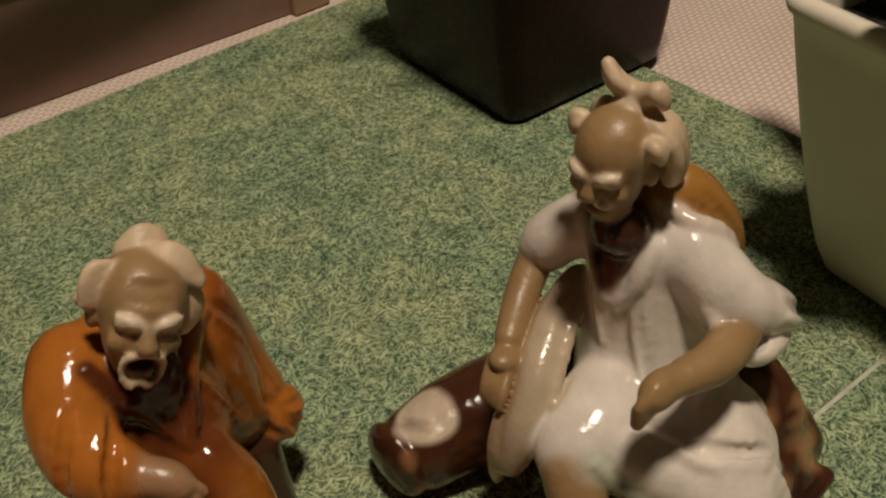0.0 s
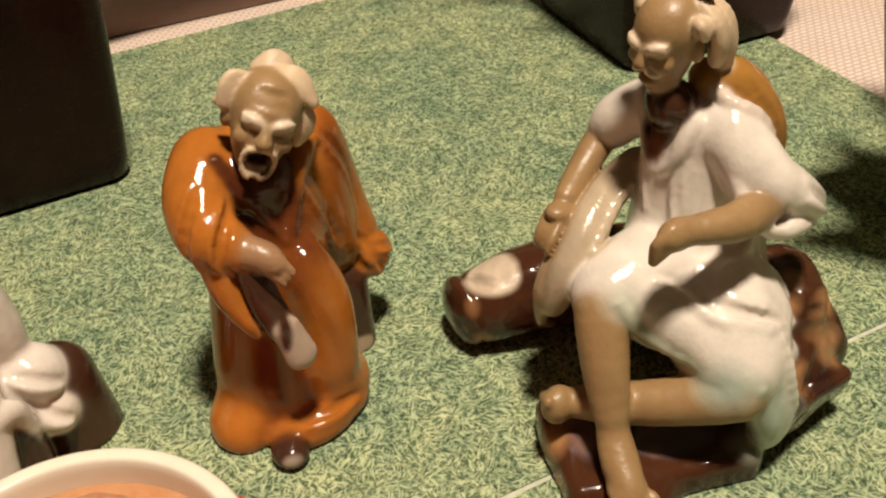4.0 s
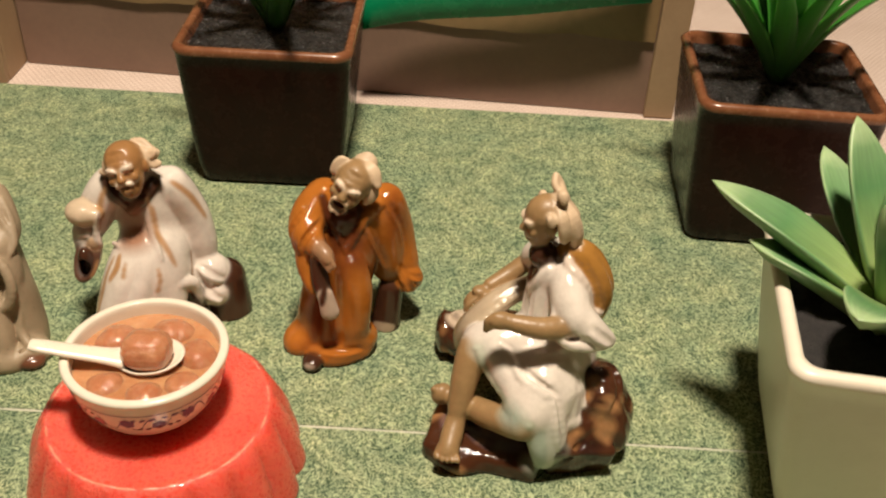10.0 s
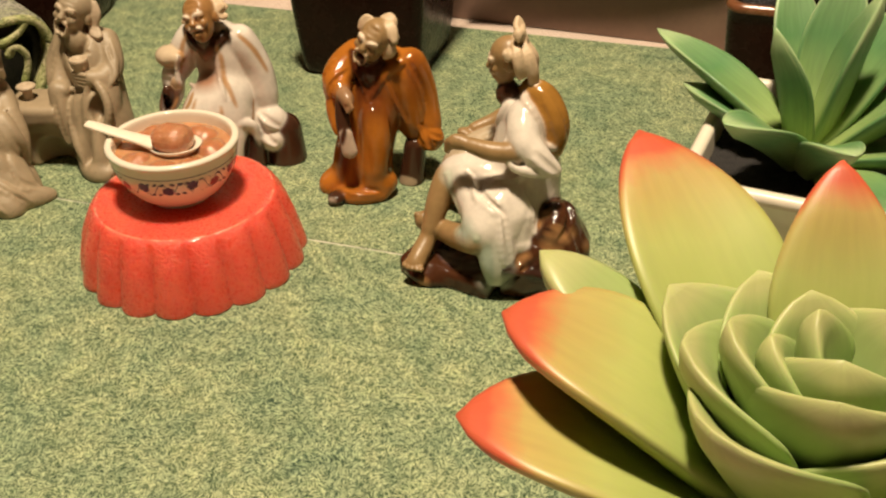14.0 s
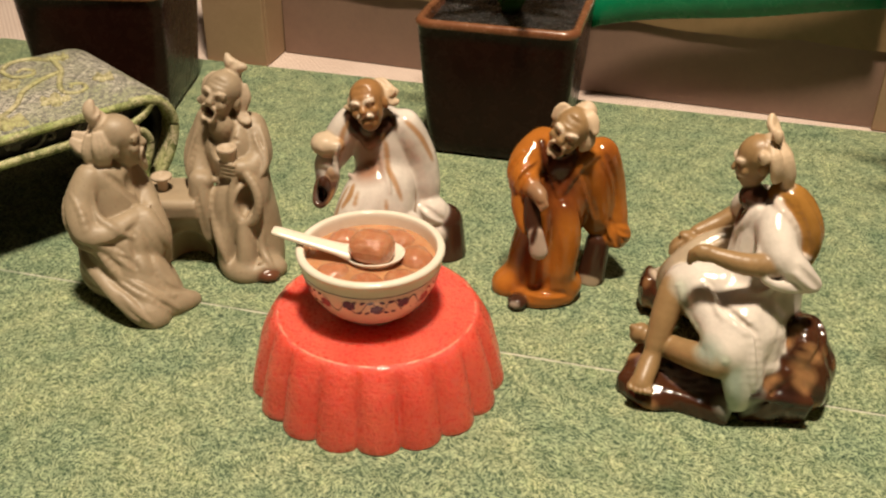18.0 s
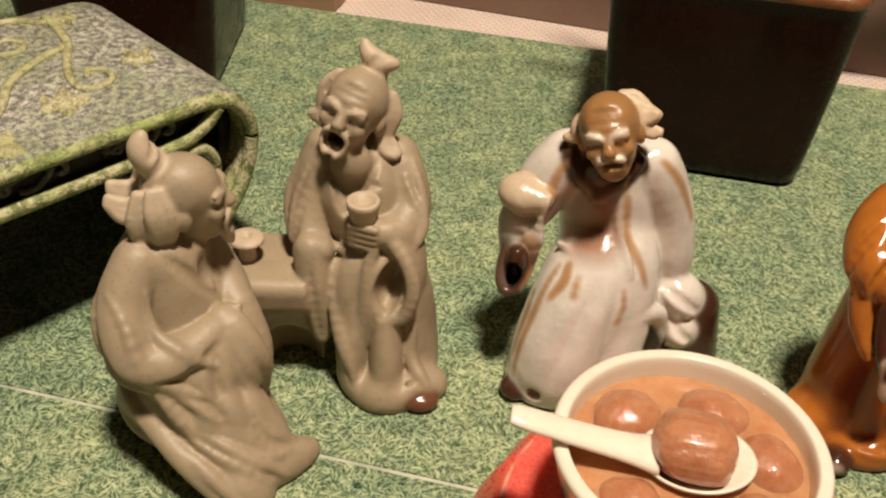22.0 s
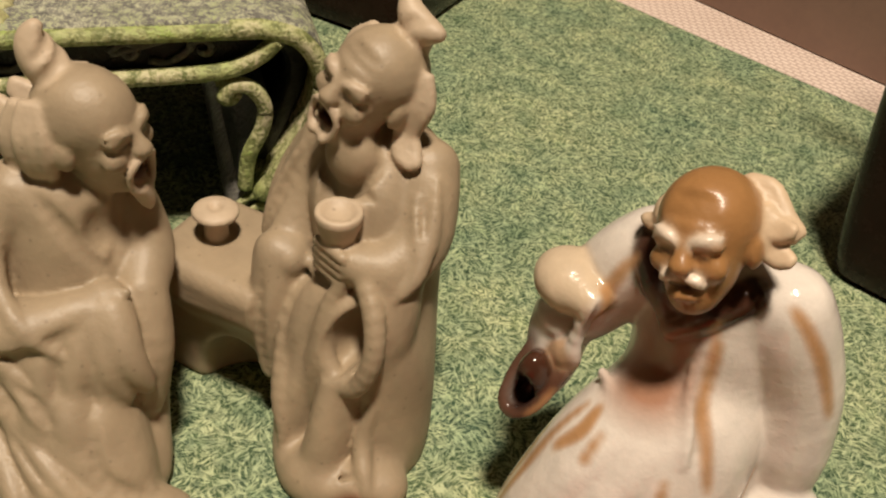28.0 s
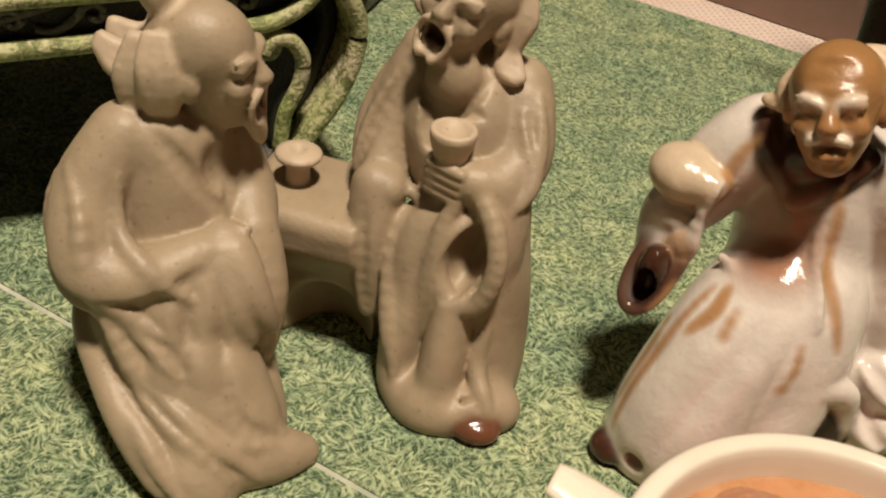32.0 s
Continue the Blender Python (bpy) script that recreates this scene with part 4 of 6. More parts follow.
class Frame:
    """Places local points (x to the figure's left, -y ahead, z up) in the world."""
    def __init__(self, c, yaw=0, pitch=0, roll=0, s=1.0):
        self.m = Matrix.Translation(c) @ Matrix.Rotation(radians(yaw), 4, "Z") @ Euler((radians(pitch), radians(roll), 0)).to_matrix().to_4x4() @ Matrix.Scale(s, 4)
        self.turn = [math.degrees(a) for a in self.m.to_3x3().normalized().to_euler()]
        self.s = s

    def __call__(self, *p):
        return tuple(self.m @ Vector(p))


def head(c, f, skin, hair, brow, mouth="open", brow_w=0.52):
    """A bald old man's head in a frame."""
    s = f.s
    E = lambda p, r, col=None, k=0.8, cut=False: c.ell(f(*p), tuple(s * v for v in r), col, f.turn, k, cut)
    T = lambda ps, r, col=None, k=0.5, cut=False: c.tube([f(*p) for p in ps], [s * v for v in r], col, k, cut=cut)
    E((0, 0.6, 1.6), (5.5, 6.3, 5.7), skin)
    E((0, -1.4, -2.6), (4.3, 4.5, 5.0), skin, 1.5)
    E((0, -2.6, -6.2), (2.6, 2.8, 2.2), skin, 1.2)
    for q in (-1, 1):
        E((q * 2.1, -5.0, 0.7), (2.0, 1.1, 0.9), skin, 0.8)
        E((q * 2.7, -4.5, -2.0), (1.7, 1.3, 1.5), skin, 0.8)
        E((q * 5.3, 0.4, -1.2), (0.9, 1.4, 1.9), skin, 0.4)
        E((q * 2.0, -6.1, -0.45), (1.25, 0.8, 0.42), None, 0.3, True)
        E((q * 2.0, -5.25, -0.45), (0.95, 0.6, 0.5), skin, 0.2)
        c.paint(f(q * 2.0, -5.9, -0.55), (s * 1.0, s * 0.8, s * 0.28), (skin[0] * 0.3, skin[1] * 0.25, skin[2] * 0.25, 0.4), f.turn, 0.2)
        T([(q * 0.9, -5.9, 0.75), (q * 2.2, -5.8, 1.4), (q * 3.8, -4.8, 1.7)], [brow_w * 0.7, brow_w * 1.05, brow_w * 0.55], brow, 0.3)
    T([(0, -5.3, 0.6), (0, -6.2, -1.0)], [0.8, 1.0], skin, 0.6)
    E((0, -6.5, -1.7), (1.35, 1.2, 0.95), skin, 0.5)
    if mouth == "open":
        E((0, -5.9, -4.6), (1.7, 2.6, 1.75), None, 0.4, True)
        c.paint(f(0, -5.0, -4.6), (s * 1.7, s * 2.0, s * 1.75), MOUTH, f.turn, 0.3)
        T([(-1.0, -5.0, -5.7), (1.0, -5.0, -5.7)], [0.5, 0.5], hair, 0.2)
        for q in (-1, 1):
            T([(0, -6.4, -2.75), (q * 1.5, -6.3, -3.0), (q * 2.4, -5.7, -4.4), (q * 2.0, -5.5, -6.6), (q * 1.0, -5.6, -7.7)], [0.38, 0.45, 0.42, 0.45, 0.55], hair, 0.25)
        E((0, -5.0, -7.2), (1.2, 0.9, 0.7), hair, 0.4)
    elif mouth == "closed":
        E((0, -6.0, -4.3), (2.2, 0.9, 0.4), None, 0.3, True)
        c.paint(f(0, -5.4, -4.3), (s * 2.0, s * 1.0, s * 0.3), MOUTH, f.turn, 0.2)
        E((0, -5.2, -5.3), (2.0, 1.1, 0.7), skin, 0.4)
        for q in (-1, 1):
            T([(q * 0.7, -6.3, -3.0), (q * 1.7, -6.0, -3.2), (q * 2.5, -5.5, -3.8)], [0.35, 0.6, 0.3], brow, 0.25)


def fold(c, pts, col, r=0.55):
    """A soft crease in the cloth with a ridge beside it, following the surface."""
    p = [Vector(q) for q in pts]
    side = (p[-1] - p[0]).cross(Vector((0.3, -1, 0.5))).normalized() * (2.2 * r)
    c.rope([tuple(q + side) for q in p], [r * 0.5, r * 1.5, r * 0.5], col, 1.2, 0.45)
    c.rope(pts, [0.15, r, 0.15], None, 0.6, 0.15, True)


def lock(c, pts, r, col, n=3):
    """A lock of hair: a few thin strands side by side."""
    p = [Vector(q) for q in pts]
    d = p[-1] - p[0]
    a = d.cross(Vector((0.45, -0.75, 0.5))).normalized()
    for i in range(n):
        o = (i - (n - 1) / 2)
        off = a * o * r * 0.8
        m = len(p) - 1
        c.tube([tuple(q + off * (0.5 + 0.6 * math.sin(math.pi * min(k / m + 0.1, 1)))) for k, q in enumerate(p)], [r * (0.35 + 0.35 * math.sin(math.pi * (k + 0.6) / (m + 1.2))) for k in range(m + 1)], col, 0.22)


def place(c, name, material, label, category="figurine", group="clay figurines on the grass mat"):
    return tagged(c.skin(name, material), label, category, group)


# orange-robed man, leaning forward with one arm stretched out
c = Clay((-19, -5, -1.0), (37, 46, 66), 0.42)
c.tube([(3.0, 16.5, 0), (3.0, 18, 10), (5.5, 21, 24), (8, 25.5, 36)], [10.4, 9.4, 9.2, 9.0], AMBER, 2)
c.ell((9, 27, 41), (11, 7.0, 7.0), AMBER, (0, 12, 12), 2.5)
c.ell((-6.0, 12.5, 1.5), (5.2, 6.5, 4.6), AMBER, k=3)
c.ell((7.5, 8.5, 2.0), (7.5, 4.5, 3.0), AMBER, (0, 0, 8), 2)
c.ell((12.5, 12, 4.5), (4.5, 5.5, 4.5), AMBER, k=2)
c.tube([(-1, 5.2, 1.2), (6, 4.8, 2.0), (13, 8.0, 1.8)], [2.4, 2.4, 1.6], AMBER, 1.5)
c.tube([(9.5, 12.5, 30), (11.0, 10.8, 20), (10.0, 8.5, 7)], [2.4, 3.0, 2.5], AMBER, 4)
c.tube([(16, 27, 38), (17.5, 27, 27), (18.5, 27, 19)], [5.5, 5.0, 4.2], AMBER, 2)
c.pleat((6, 9, 11), (13, 9, 15), (0, 0, 0), 7.5, 0.5, 45, 0.9)
# outstretched arm with hand and hanging cuff
c.tube([(0.5, 25.0, 44.0), (-3.2, 19.5, 41.0), (-3.4, 14.6, 38.0), (-0.2, 11.0, 36.5)], [5.6, 4.8, 4.2, 3.0], AMBER, 1.4)
c.tube([(-3.8, 13.0, 36.0), (-3.4, 10.5, 30), (-1.0, 7.2, 24)], [2.4, 2.0, 1.2], AMBER, 1.2)
HAND = (0.34, 0.19, 0.10, 0.35)
c.tube([(0.2, 10.6, 36.8), (2.6, 8.0, 36.4), (3.6, 6.8, 35.4)], [2.5, 2.2, 1.7], HAND, 0.5)
for q in (-1.3, 0.0, 1.3):
    c.tube([(3.0 + q * 0.8, 6.8 - abs(q) * 0.2, 36.0 + q * 0.5), (4.8 + q * 0.6, 5.2, 33.6 + q * 0.6)], [0.85, 0.6], HAND, 0.2)
c.tube([(0.4, 9.4, 35), (1.2, 7.0, 29), (3.0, 5.0, 23)], [2.2, 2.4, 2.2], UMBER, 0.6, squash=((0.1, -1, 0.1), 1.8))
c.tube([(3.0, 4.6, 24.5), (4.2, 3.8, 19.6)], [2.3, 2.7], (0.48, 0.36, 0.28, 0.3), 0.5, squash=((0.15, -1, 0.2), 2.2))
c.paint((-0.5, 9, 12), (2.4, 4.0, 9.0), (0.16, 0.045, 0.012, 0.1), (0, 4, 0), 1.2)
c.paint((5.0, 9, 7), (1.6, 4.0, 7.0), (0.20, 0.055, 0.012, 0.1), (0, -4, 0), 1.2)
c.paint((2.4, 4.4, 24.5), (1.0, 2.4, 3.4), UMBER, (0, 8, 0), 0.4)
# other arm: rounded sleeve and fist over a dark stump
c.tube([(17.6, 28.5, 41.5), (20.8, 30.5, 32), (22.5, 30.0, 24), (23.6, 28.6, 18.5)], [5.4, 4.4, 4.0, 4.0], AMBER, 1.4)
c.tube([(18.5, 23.5, 0), (19.5, 25, 13)], [4.6, 3.8], UMBER, 0.8)
c.ell((24.8, 26.6, 16.0), (4.6, 4.9, 4.4), AMBER, (0, 20, 0), 0.7)
for q in (-1, 0, 1):
    c.rope([(23.5 + q, 22.6, 18.5 + 1.8 * q), (27.0, 23.4 + 0.4 * q, 16 + 2.2 * q), (29.0, 25.5, 15 + 2 * q)], [0.25, 0.4, 0.25], None, 0.7, 0.1, True)
c.paint((18, 19.5, 1.6), (3.6, 3.6, 2.0), (0.45, 0.32, 0.22, 0.4))
c.ell((-1.0, 2.2, 1.9), (3.1, 3.6, 2.3), UMBER, k=0.5)
c.paint((-1.5, -0.6, 2.4), (1.6, 1.0, 1.0), (0.35, 0.28, 0.22, 0.2), soft=0.4)
# chest and collar
c.ell((6.4, 19.5, 42.0), (5.6, 3.4, 5.6), AMBER_DARK, (-25, 0, 0), 1.0)
c.rope([(0.8, 19.5, 47.5), (3.0, 15.0, 42), (7.0, 13.0, 35)], [0.9, 0.8, 0.5], AMBER_DARK, 1.0, 0.5)
c.rope([(17, 21, 46.0), (13.0, 16.2, 41), (8.0, 13.0, 34)], [1.7, 1.5, 0.8], AMBER, 0.8, 0.2)
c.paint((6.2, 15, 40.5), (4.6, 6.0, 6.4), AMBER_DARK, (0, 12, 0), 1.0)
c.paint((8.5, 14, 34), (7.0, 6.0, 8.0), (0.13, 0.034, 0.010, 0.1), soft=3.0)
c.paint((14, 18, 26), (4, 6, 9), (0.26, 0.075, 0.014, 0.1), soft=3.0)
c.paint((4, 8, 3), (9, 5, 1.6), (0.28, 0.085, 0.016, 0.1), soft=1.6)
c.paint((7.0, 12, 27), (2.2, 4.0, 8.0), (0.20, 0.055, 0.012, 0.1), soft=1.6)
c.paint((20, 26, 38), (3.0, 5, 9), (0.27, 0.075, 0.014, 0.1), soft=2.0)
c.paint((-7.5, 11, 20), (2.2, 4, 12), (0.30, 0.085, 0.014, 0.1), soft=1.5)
f = Frame((9.0, 19.4, 52.4), -16, -6, 24, 0.98)
head(c, f, CLAY_TAN, CLAY_HAIR, CLAY_BROW, "open", 0.6)
for q in (-1.2, 0.0, 1.2):
    c.rope([f(-2.5, -4, 4.6 + q), f(0, -5, 4.9 + q), f(2.5, -4, 4.6 + q)], [0.1, 0.28, 0.1], None, 0.5, 0.0, True)
lock(c, [f(-3.4, 0.6, 5.2), f(-5.2, 0.2, 4.6), f(-6.2, -0.4, 2.8), f(-6.4, -0.6, 0.4)], 1.1, CLAY_HAIR)
lock(c, [f(-4.8, 1.0, 2.8), f(-6.2, 0.8, 1.2), f(-7.2, 0.6, 0.4)], 0.9, CLAY_HAIR, 2)
lock(c, [f(0.4, 1.4, 6.6), f(2.4, 0.8, 7.2), f(4.4, 0.4, 6.2), f(5.8, 0.0, 4.6), f(6.8, -0.2, 3.8)], 1.1, CLAY_HAIR)
lock(c, [f(4.0, 1.6, 5.4), f(5.6, 1.6, 4.8), f(6.6, 1.2, 2.8)], 0.9, CLAY_HAIR, 2)
lock(c, [f(5.0, 0.6, 2.8), f(6.3, 0.2, 1.4), f(6.6, 0.0, -1.0), f(5.8, -0.2, -3.2)], 1.0, CLAY_HAIR)
lock(c, [f(5.2, 2.2, 1.0), f(6.8, 2.0, -0.4), f(7.0, 1.6, -2.6)], 0.9, CLAY_HAIR, 2)
lock(c, [f(-2.8, 3.6, 5.6), f(-0.6, 3.6, 7.6), f(1.8, 3.6, 7.4), f(3.4, 3.4, 5.6)], 1.1, CLAY_HAIR)
for pts in (((-3.5, 17.5, 44), (-5.5, 14, 38), (-5.6, 11.5, 34)), ((18, 24, 44), (21, 25.5, 36), (22.5, 26, 27)), ((-1, 16, 41.5), (-3.0, 12, 38), (-2.5, 10, 35)), ((21.5, 24.5, 22), (23.5, 23.5, 19), (25.5, 23.6, 14)), ((2, 4.0, 4.5), (6.5, 3.6, 4.2), (12, 6.4, 4.0)), ((13, 18, 40), (15.5, 19, 32), (18, 22.5, 24))):
    fold(c, pts, AMBER, 0.32)
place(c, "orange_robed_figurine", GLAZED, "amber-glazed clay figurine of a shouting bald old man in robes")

# white-robed man seated on a brown rock, barefoot, a brown bundle on his back
c = Clay((30, -43, -1.0), (95, 27, 80), 0.42)
c.slab((49.5, -24, 2.0), (15.5, 10.5, 4.0), BARK, (3, 0, -14), 2.2, 2)
c.ell((43, -29.5, 1.6), (8.5, 7.0, 4.2), BARK, k=2)
c.ell((41, -20, 2.0), (6.5, 8.0, 4.5), BARK, k=2)
c.tube([(41, 12.5, 7.0), (52, 10, 9), (66, 4, 10)], [6.8, 7.5, 9], BARK, 2)
c.ell((36.5, 13.0, 7.0), (2.6, 6.6, 6.6), BARK, (0, 0, 0), 1.0)
# boulder behind and beside the hips
c.ell((75.5, -18, 9), (12.0, 14.0, 13.0), BARK, (0, 12, 0), 2)
c.ell((77.5, -20, 17.5), (6.8, 8.5, 8.6), BARK, (0, 14, 0), 2.5)
c.ell((72.5, -27.0, 6.0), (10.5, 7.6, 10.0), BARK, (0, 0, 12), 2)
c.ell((82, -17, 7), (5.5, 11.0, 9.5), BARK, k=2)
c.slab((73, -31.5, 5), (8, 2.8, 6.5), BARK, (18, 8, 12), 1.2, 1.5)
c.ell((82, -24, 9), (4.2, 7, 8.5), BARK, (0, -10, 20), 2)
c.rough((77, -21, 9), (17, 20, 24), 14.0, 1.1, 1)
c.rough((50, -26, 2), (21, 14, 8), 11.0, 0.6, 2)
c.rough((46, 11, 8), (15, 12, 10), 9.0, 0.6, 3)
c.tube([(80, -29.5, 17.5), (82.5, -24, 21.5), (80.5, -18, 25)], [0.5, 1.1, 0.8], cut=True, k=0.8)
c.tube([(66, -36, 3), (70, -35, 9), (76, -31.5, 14)], [0.4, 0.7, 0.4], cut=True, k=0.8)
c.paint((42, 11.5, 14.2), (5.5, 5.2, 2.6), (0.55, 0.44, 0.33, 0.3), soft=0.5)
c.paint((52, -27.5, 6.0), (8, 4.5, 1.8), (0.10, 0.075, 0.085, 0.10), (0, 0, -14), 0.8)
c.paint((40, -22, 6), (3.0, 5, 2.5), (0.16, 0.10, 0.10, 0.15), soft=1.0)
# robe: hips, lap over the raised knee, skirt hanging over the crossed leg, torso
c.ell((65.0, -13, 19), (10.5, 11.0, 11), MILK, k=2.5)
c.tube([(66, -13, 24.0), (55, -15, 27.2), (46, -16, 28.0)], [9.0, 7.2, 4.9], MILK, 2.5)
c.tube([(63, -21, 23.5), (60.5, -27.5, 21), (58.5, -32, 19)], [9.4, 7.4, 4.8], MILK, 2.5)
c.ell((56, -21.5, 25.0), (8.6, 6.4, 4.6), MILK, (0, -10, 0), 2.5)
c.tube([(49.5, -18.5, 29), (54, -25, 25), (59, -32, 20)], [3.0, 3.4, 3.0], MILK, 2)
c.tube([(63, -30.5, 18), (64.3, -33.4, 12), (63.8, -35.2, 6.0)], [5.0, 3.2, 1.3], MILK, 2.5)
c.tube([(60, -33.5, 19), (61.5, -36.0, 12), (62.5, -36.0, 7.0)], [2.6, 1.7, 0.9], SAGE, 1.6)
c.tube([(67, -26, 21), (69.5, -29, 16)], [5.5, 2.4], MILK, 2.5)
c.tube([(66, -11.5, 26), (66, -10.5, 38), (65, -9.8, 47)], [10.6, 8.2, 6.4], MILK, 2.5)
c.ell((65.0, -9.8, 48.5), (5.2, 8.8, 4.6), MILK, (0, 8, 0), 1.8)
c.pleat((69, -26, 21), (10, 11, 14), (0, 26, 25), 7.5, 0.3, 26, 0.3)
c.pleat((61, -13, 41), (7, 9, 10), (0, 0, -60), 5.0, 0.45, 40, 0.6)
# edge of the robe thrown over the far thigh, seen as a pale band
c.tube([(62, -1.0, 38.5), (55, -3.5, 36.5), (48.5, -7.0, 33.5), (43.5, -9.5, 29), (41.2, -9.0, 22.5)], [1.5, 2.0, 2.2, 1.9, 1.2], (0.46, 0.36, 0.25, 0.2), 1.8, n=40)
c.rope([(60, -4.0, 39), (53, -7.2, 36.5), (46.5, -11.5, 32.5)], [0.5, 0.9, 0.6], (0.50, 0.40, 0.28, 0.2), 0.5, 0.2)
c.tube([(43.2, -6.5, 30), (40.6, -7.5, 25), (40.6, -7.0, 18.5)], [1.3, 1.3, 0.9], (0.36, 0.25, 0.14, 0.25), 1)
# near sleeve: short and wide, its hem drawn out to a point
c.tube([(66, -15.6, 50), (67.0, -20.0, 46), (68.0, -22.4, 42.8)], [4.0, 4.2, 3.9], MILK, 1.4)
c.tube([(68.5, -22.5, 43.5), (73.5, -23.6, 40.2), (78.0, -23.0, 37.8)], [4.3, 3.0, 1.0], MILK, 1.2)
c.tube([(63.6, -20.6, 46.0), (63.6, -24.2, 42.6), (66.0, -26.6, 39.4), (71.5, -26.4, 37.9), (77.6, -24.0, 37.0)], [1.1, 1.3, 1.4, 1.3, 0.8], MILK, 0.7)
c.ell((67.0, -25.6, 41.0), (2.6, 2.4, 1.6), None, (0, 20, 20), 0.5, True)
c.tube([(68.0, -23.5, 42.0), (60.0, -26.0, 42.6), (52.5, -25.8, 43.8)], [2.9, 2.7, 2.0], CLAY_TAN, 0.5)
c.ell((50.0, -25.6, 44.0), (3.3, 2.1, 2.4), CLAY_TAN, (0, 4, 8), 0.8)
for q in (-1.5, -0.4, 0.7, 1.7):
    c.tube([(48.8, -26.4 + abs(q) * 0.2, 44.2 + q * 0.85), (46.6, -25.8, 42.4 + q * 0.8), (46.8, -25.0, 41.2 + q * 0.7)], [0.8, 0.72, 0.55], CLAY_TAN, 0.22)
# far sleeve, arm and hand on the thigh
c.tube([(63.5, -2.5, 49), (60.5, 1.6, 45.5), (59.0, 3.4, 42.6)], [3.9, 3.4, 2.9], MILK, 1.6)
c.tube([(58.5, 4.0, 41.5), (53, 1.5, 38.0), (48.0, -1.8, 36.4)], [2.5, 2.3, 1.9], CLAY_TAN, 0.4)
c.ell((46.0, -3.4, 35.4), (3.0, 2.2, 1.6), CLAY_TAN, (0, 18, 24), 0.8)
for q in (-1.5, -0.4, 0.7, 1.7):
    c.tube([(45, -3.6 + q, 35.0), (42.6, -5.0 + q, 33.4), (41.6, -5.4 + q, 31.6)], [0.8, 0.75, 0.55], CLAY_TAN, 0.22)
# bare legs
c.tube([(44.2, -17.5, 27.6), (42.4, -22.0, 20.5), (40.8, -27.0, 12.5)], [3.9, 3.4, 2.3], CLAY_TAN, 0.8)
c.tube([(40.8, -27.2, 11.4), (39.8, -31.0, 8.6), (39.0, -34.4, 7.2)], [2.4, 2.6, 2.1], CLAY_TAN, 0.8)
c.ell((39.0, -33.8, 7.0), (3.1, 3.0, 1.8), CLAY_TAN, (0, 0, 12), 0.6)
for q in range(5):
    c.ell((36.2 + q * 1.35, -36.0 - 0.3 * q + 0.35 * abs(q - 1.5), 6.6), (0.8, 1.5, 0.9), CLAY_TAN, (0, 0, 12), 0.15)
c.tube([(57.0, -34.2, 17.6), (48, -27.0, 14.2), (40, -19.5, 11.6)], [3.9, 3.3, 2.6], CLAY_TAN, 1)
c.ell((36.8, -18.2, 11.6), (3.0, 2.5, 3.2), CLAY_TAN, (0, 0, 30), 0.8)
for q in range(4):
    c.ell((34.6 + 0.3 * q, -19.0 + 0.9 * q, 13.6 - 0.5 * q), (0.9, 0.8, 1.2), CLAY_TAN, k=0.2)
c.tube([(45.2, -20.6, 30.2), (47.5, -22.6, 26), (52, -28, 22.5), (58.5, -37.0, 20.5)], [0.9, 1.0, 1.0, 0.8], (0.46, 0.47, 0.36, 0.12), 0.7)
c.paint((56, -33, 20), (8, 4, 3.2), SAGE, (0, 25, 40), 2.0)
c.paint((63, -35, 11), (5, 3.5, 8), SAGE, soft=2.5)
c.paint((47, -19, 29), (4, 3, 3.0), (0.58, 0.58, 0.50, 0.1), soft=1.5)
for pts in (((71, -25.0, 33), (73, -24.5, 26), (73, -26, 19)), ((58.8, -14.5, 47), (57.6, -15.5, 41), (57.6, -18, 35)), ((63, -28.5, 26), (64.5, -32, 20), (66, -34, 13)), ((72.0, -25, 43), (75, -25.5, 40.5), (77.2, -24.5, 38.6)), ((73, -21, 35), (67, -25, 33.5), (60, -25.5, 33.5)), ((57.5, -6, 46), (56.2, -7.5, 41), (56.4, -10, 37)), ((52, -19, 31), (57, -25, 27), (62, -29, 24))):
    fold(c, pts, MILK, 0.5)
# brown bundle on the back with a pale border below, open collar, head, hair
SHAWL = (0.34, 0.16, 0.035, 0.12)
c.tube([(66.0, -9.5, 55.5), (70.0, -10.5, 52.5), (73.0, -12.0, 46), (73.6, -13.0, 39.5)], [2.4, 4.6, 5.2, 3.8], SHAWL, 1.2)
c.rope([(64.5, -14.0, 55.5), (67.0, -16.8, 51.5), (69.0, -18.2, 47), (71.5, -19.2, 43.5), (75.5, -18.0, 41)], [0.9, 1.5, 1.6, 1.4, 0.9], MILK_DULL, 0.6, 0.2)
for q in range(3):
    c.rope([(67.5 + 2.2 * q, -15.0 + 1.6 * q, 55), (71.5 + 2.0 * q, -17 + 2.0 * q, 49.5), (73.5 + 1.4 * q, -17.5 + 2.4 * q, 43)], [0.12, 0.25, 0.12], None, 0.6, 0.0, True)
c.rope([(59.6, -14.5, 53.5), (57.4, -14.5, 48.5), (57.4, -12.0, 43.5)], [1.2, 1.1, 0.6], MILK, 0.8, 0.2)
c.rope([(59.6, -3.5, 52.5), (57.4, -6.5, 48.0), (57.2, -10.0, 43.5)], [1.2, 1.1, 0.6], MILK, 0.8, 0.2)
c.ell((60.0, -9.5, 53.0), (3.6, 4.0, 3.8), UMBER, k=1)
c.paint((57.0, -9.5, 50.5), (3, 3.6, 4.0), UMBER, soft=0.6)
c.paint((56.6, -10, 47.0), (2.2, 2.0, 2.4), (0.22, 0.07, 0.04, 0.2), soft=0.8)
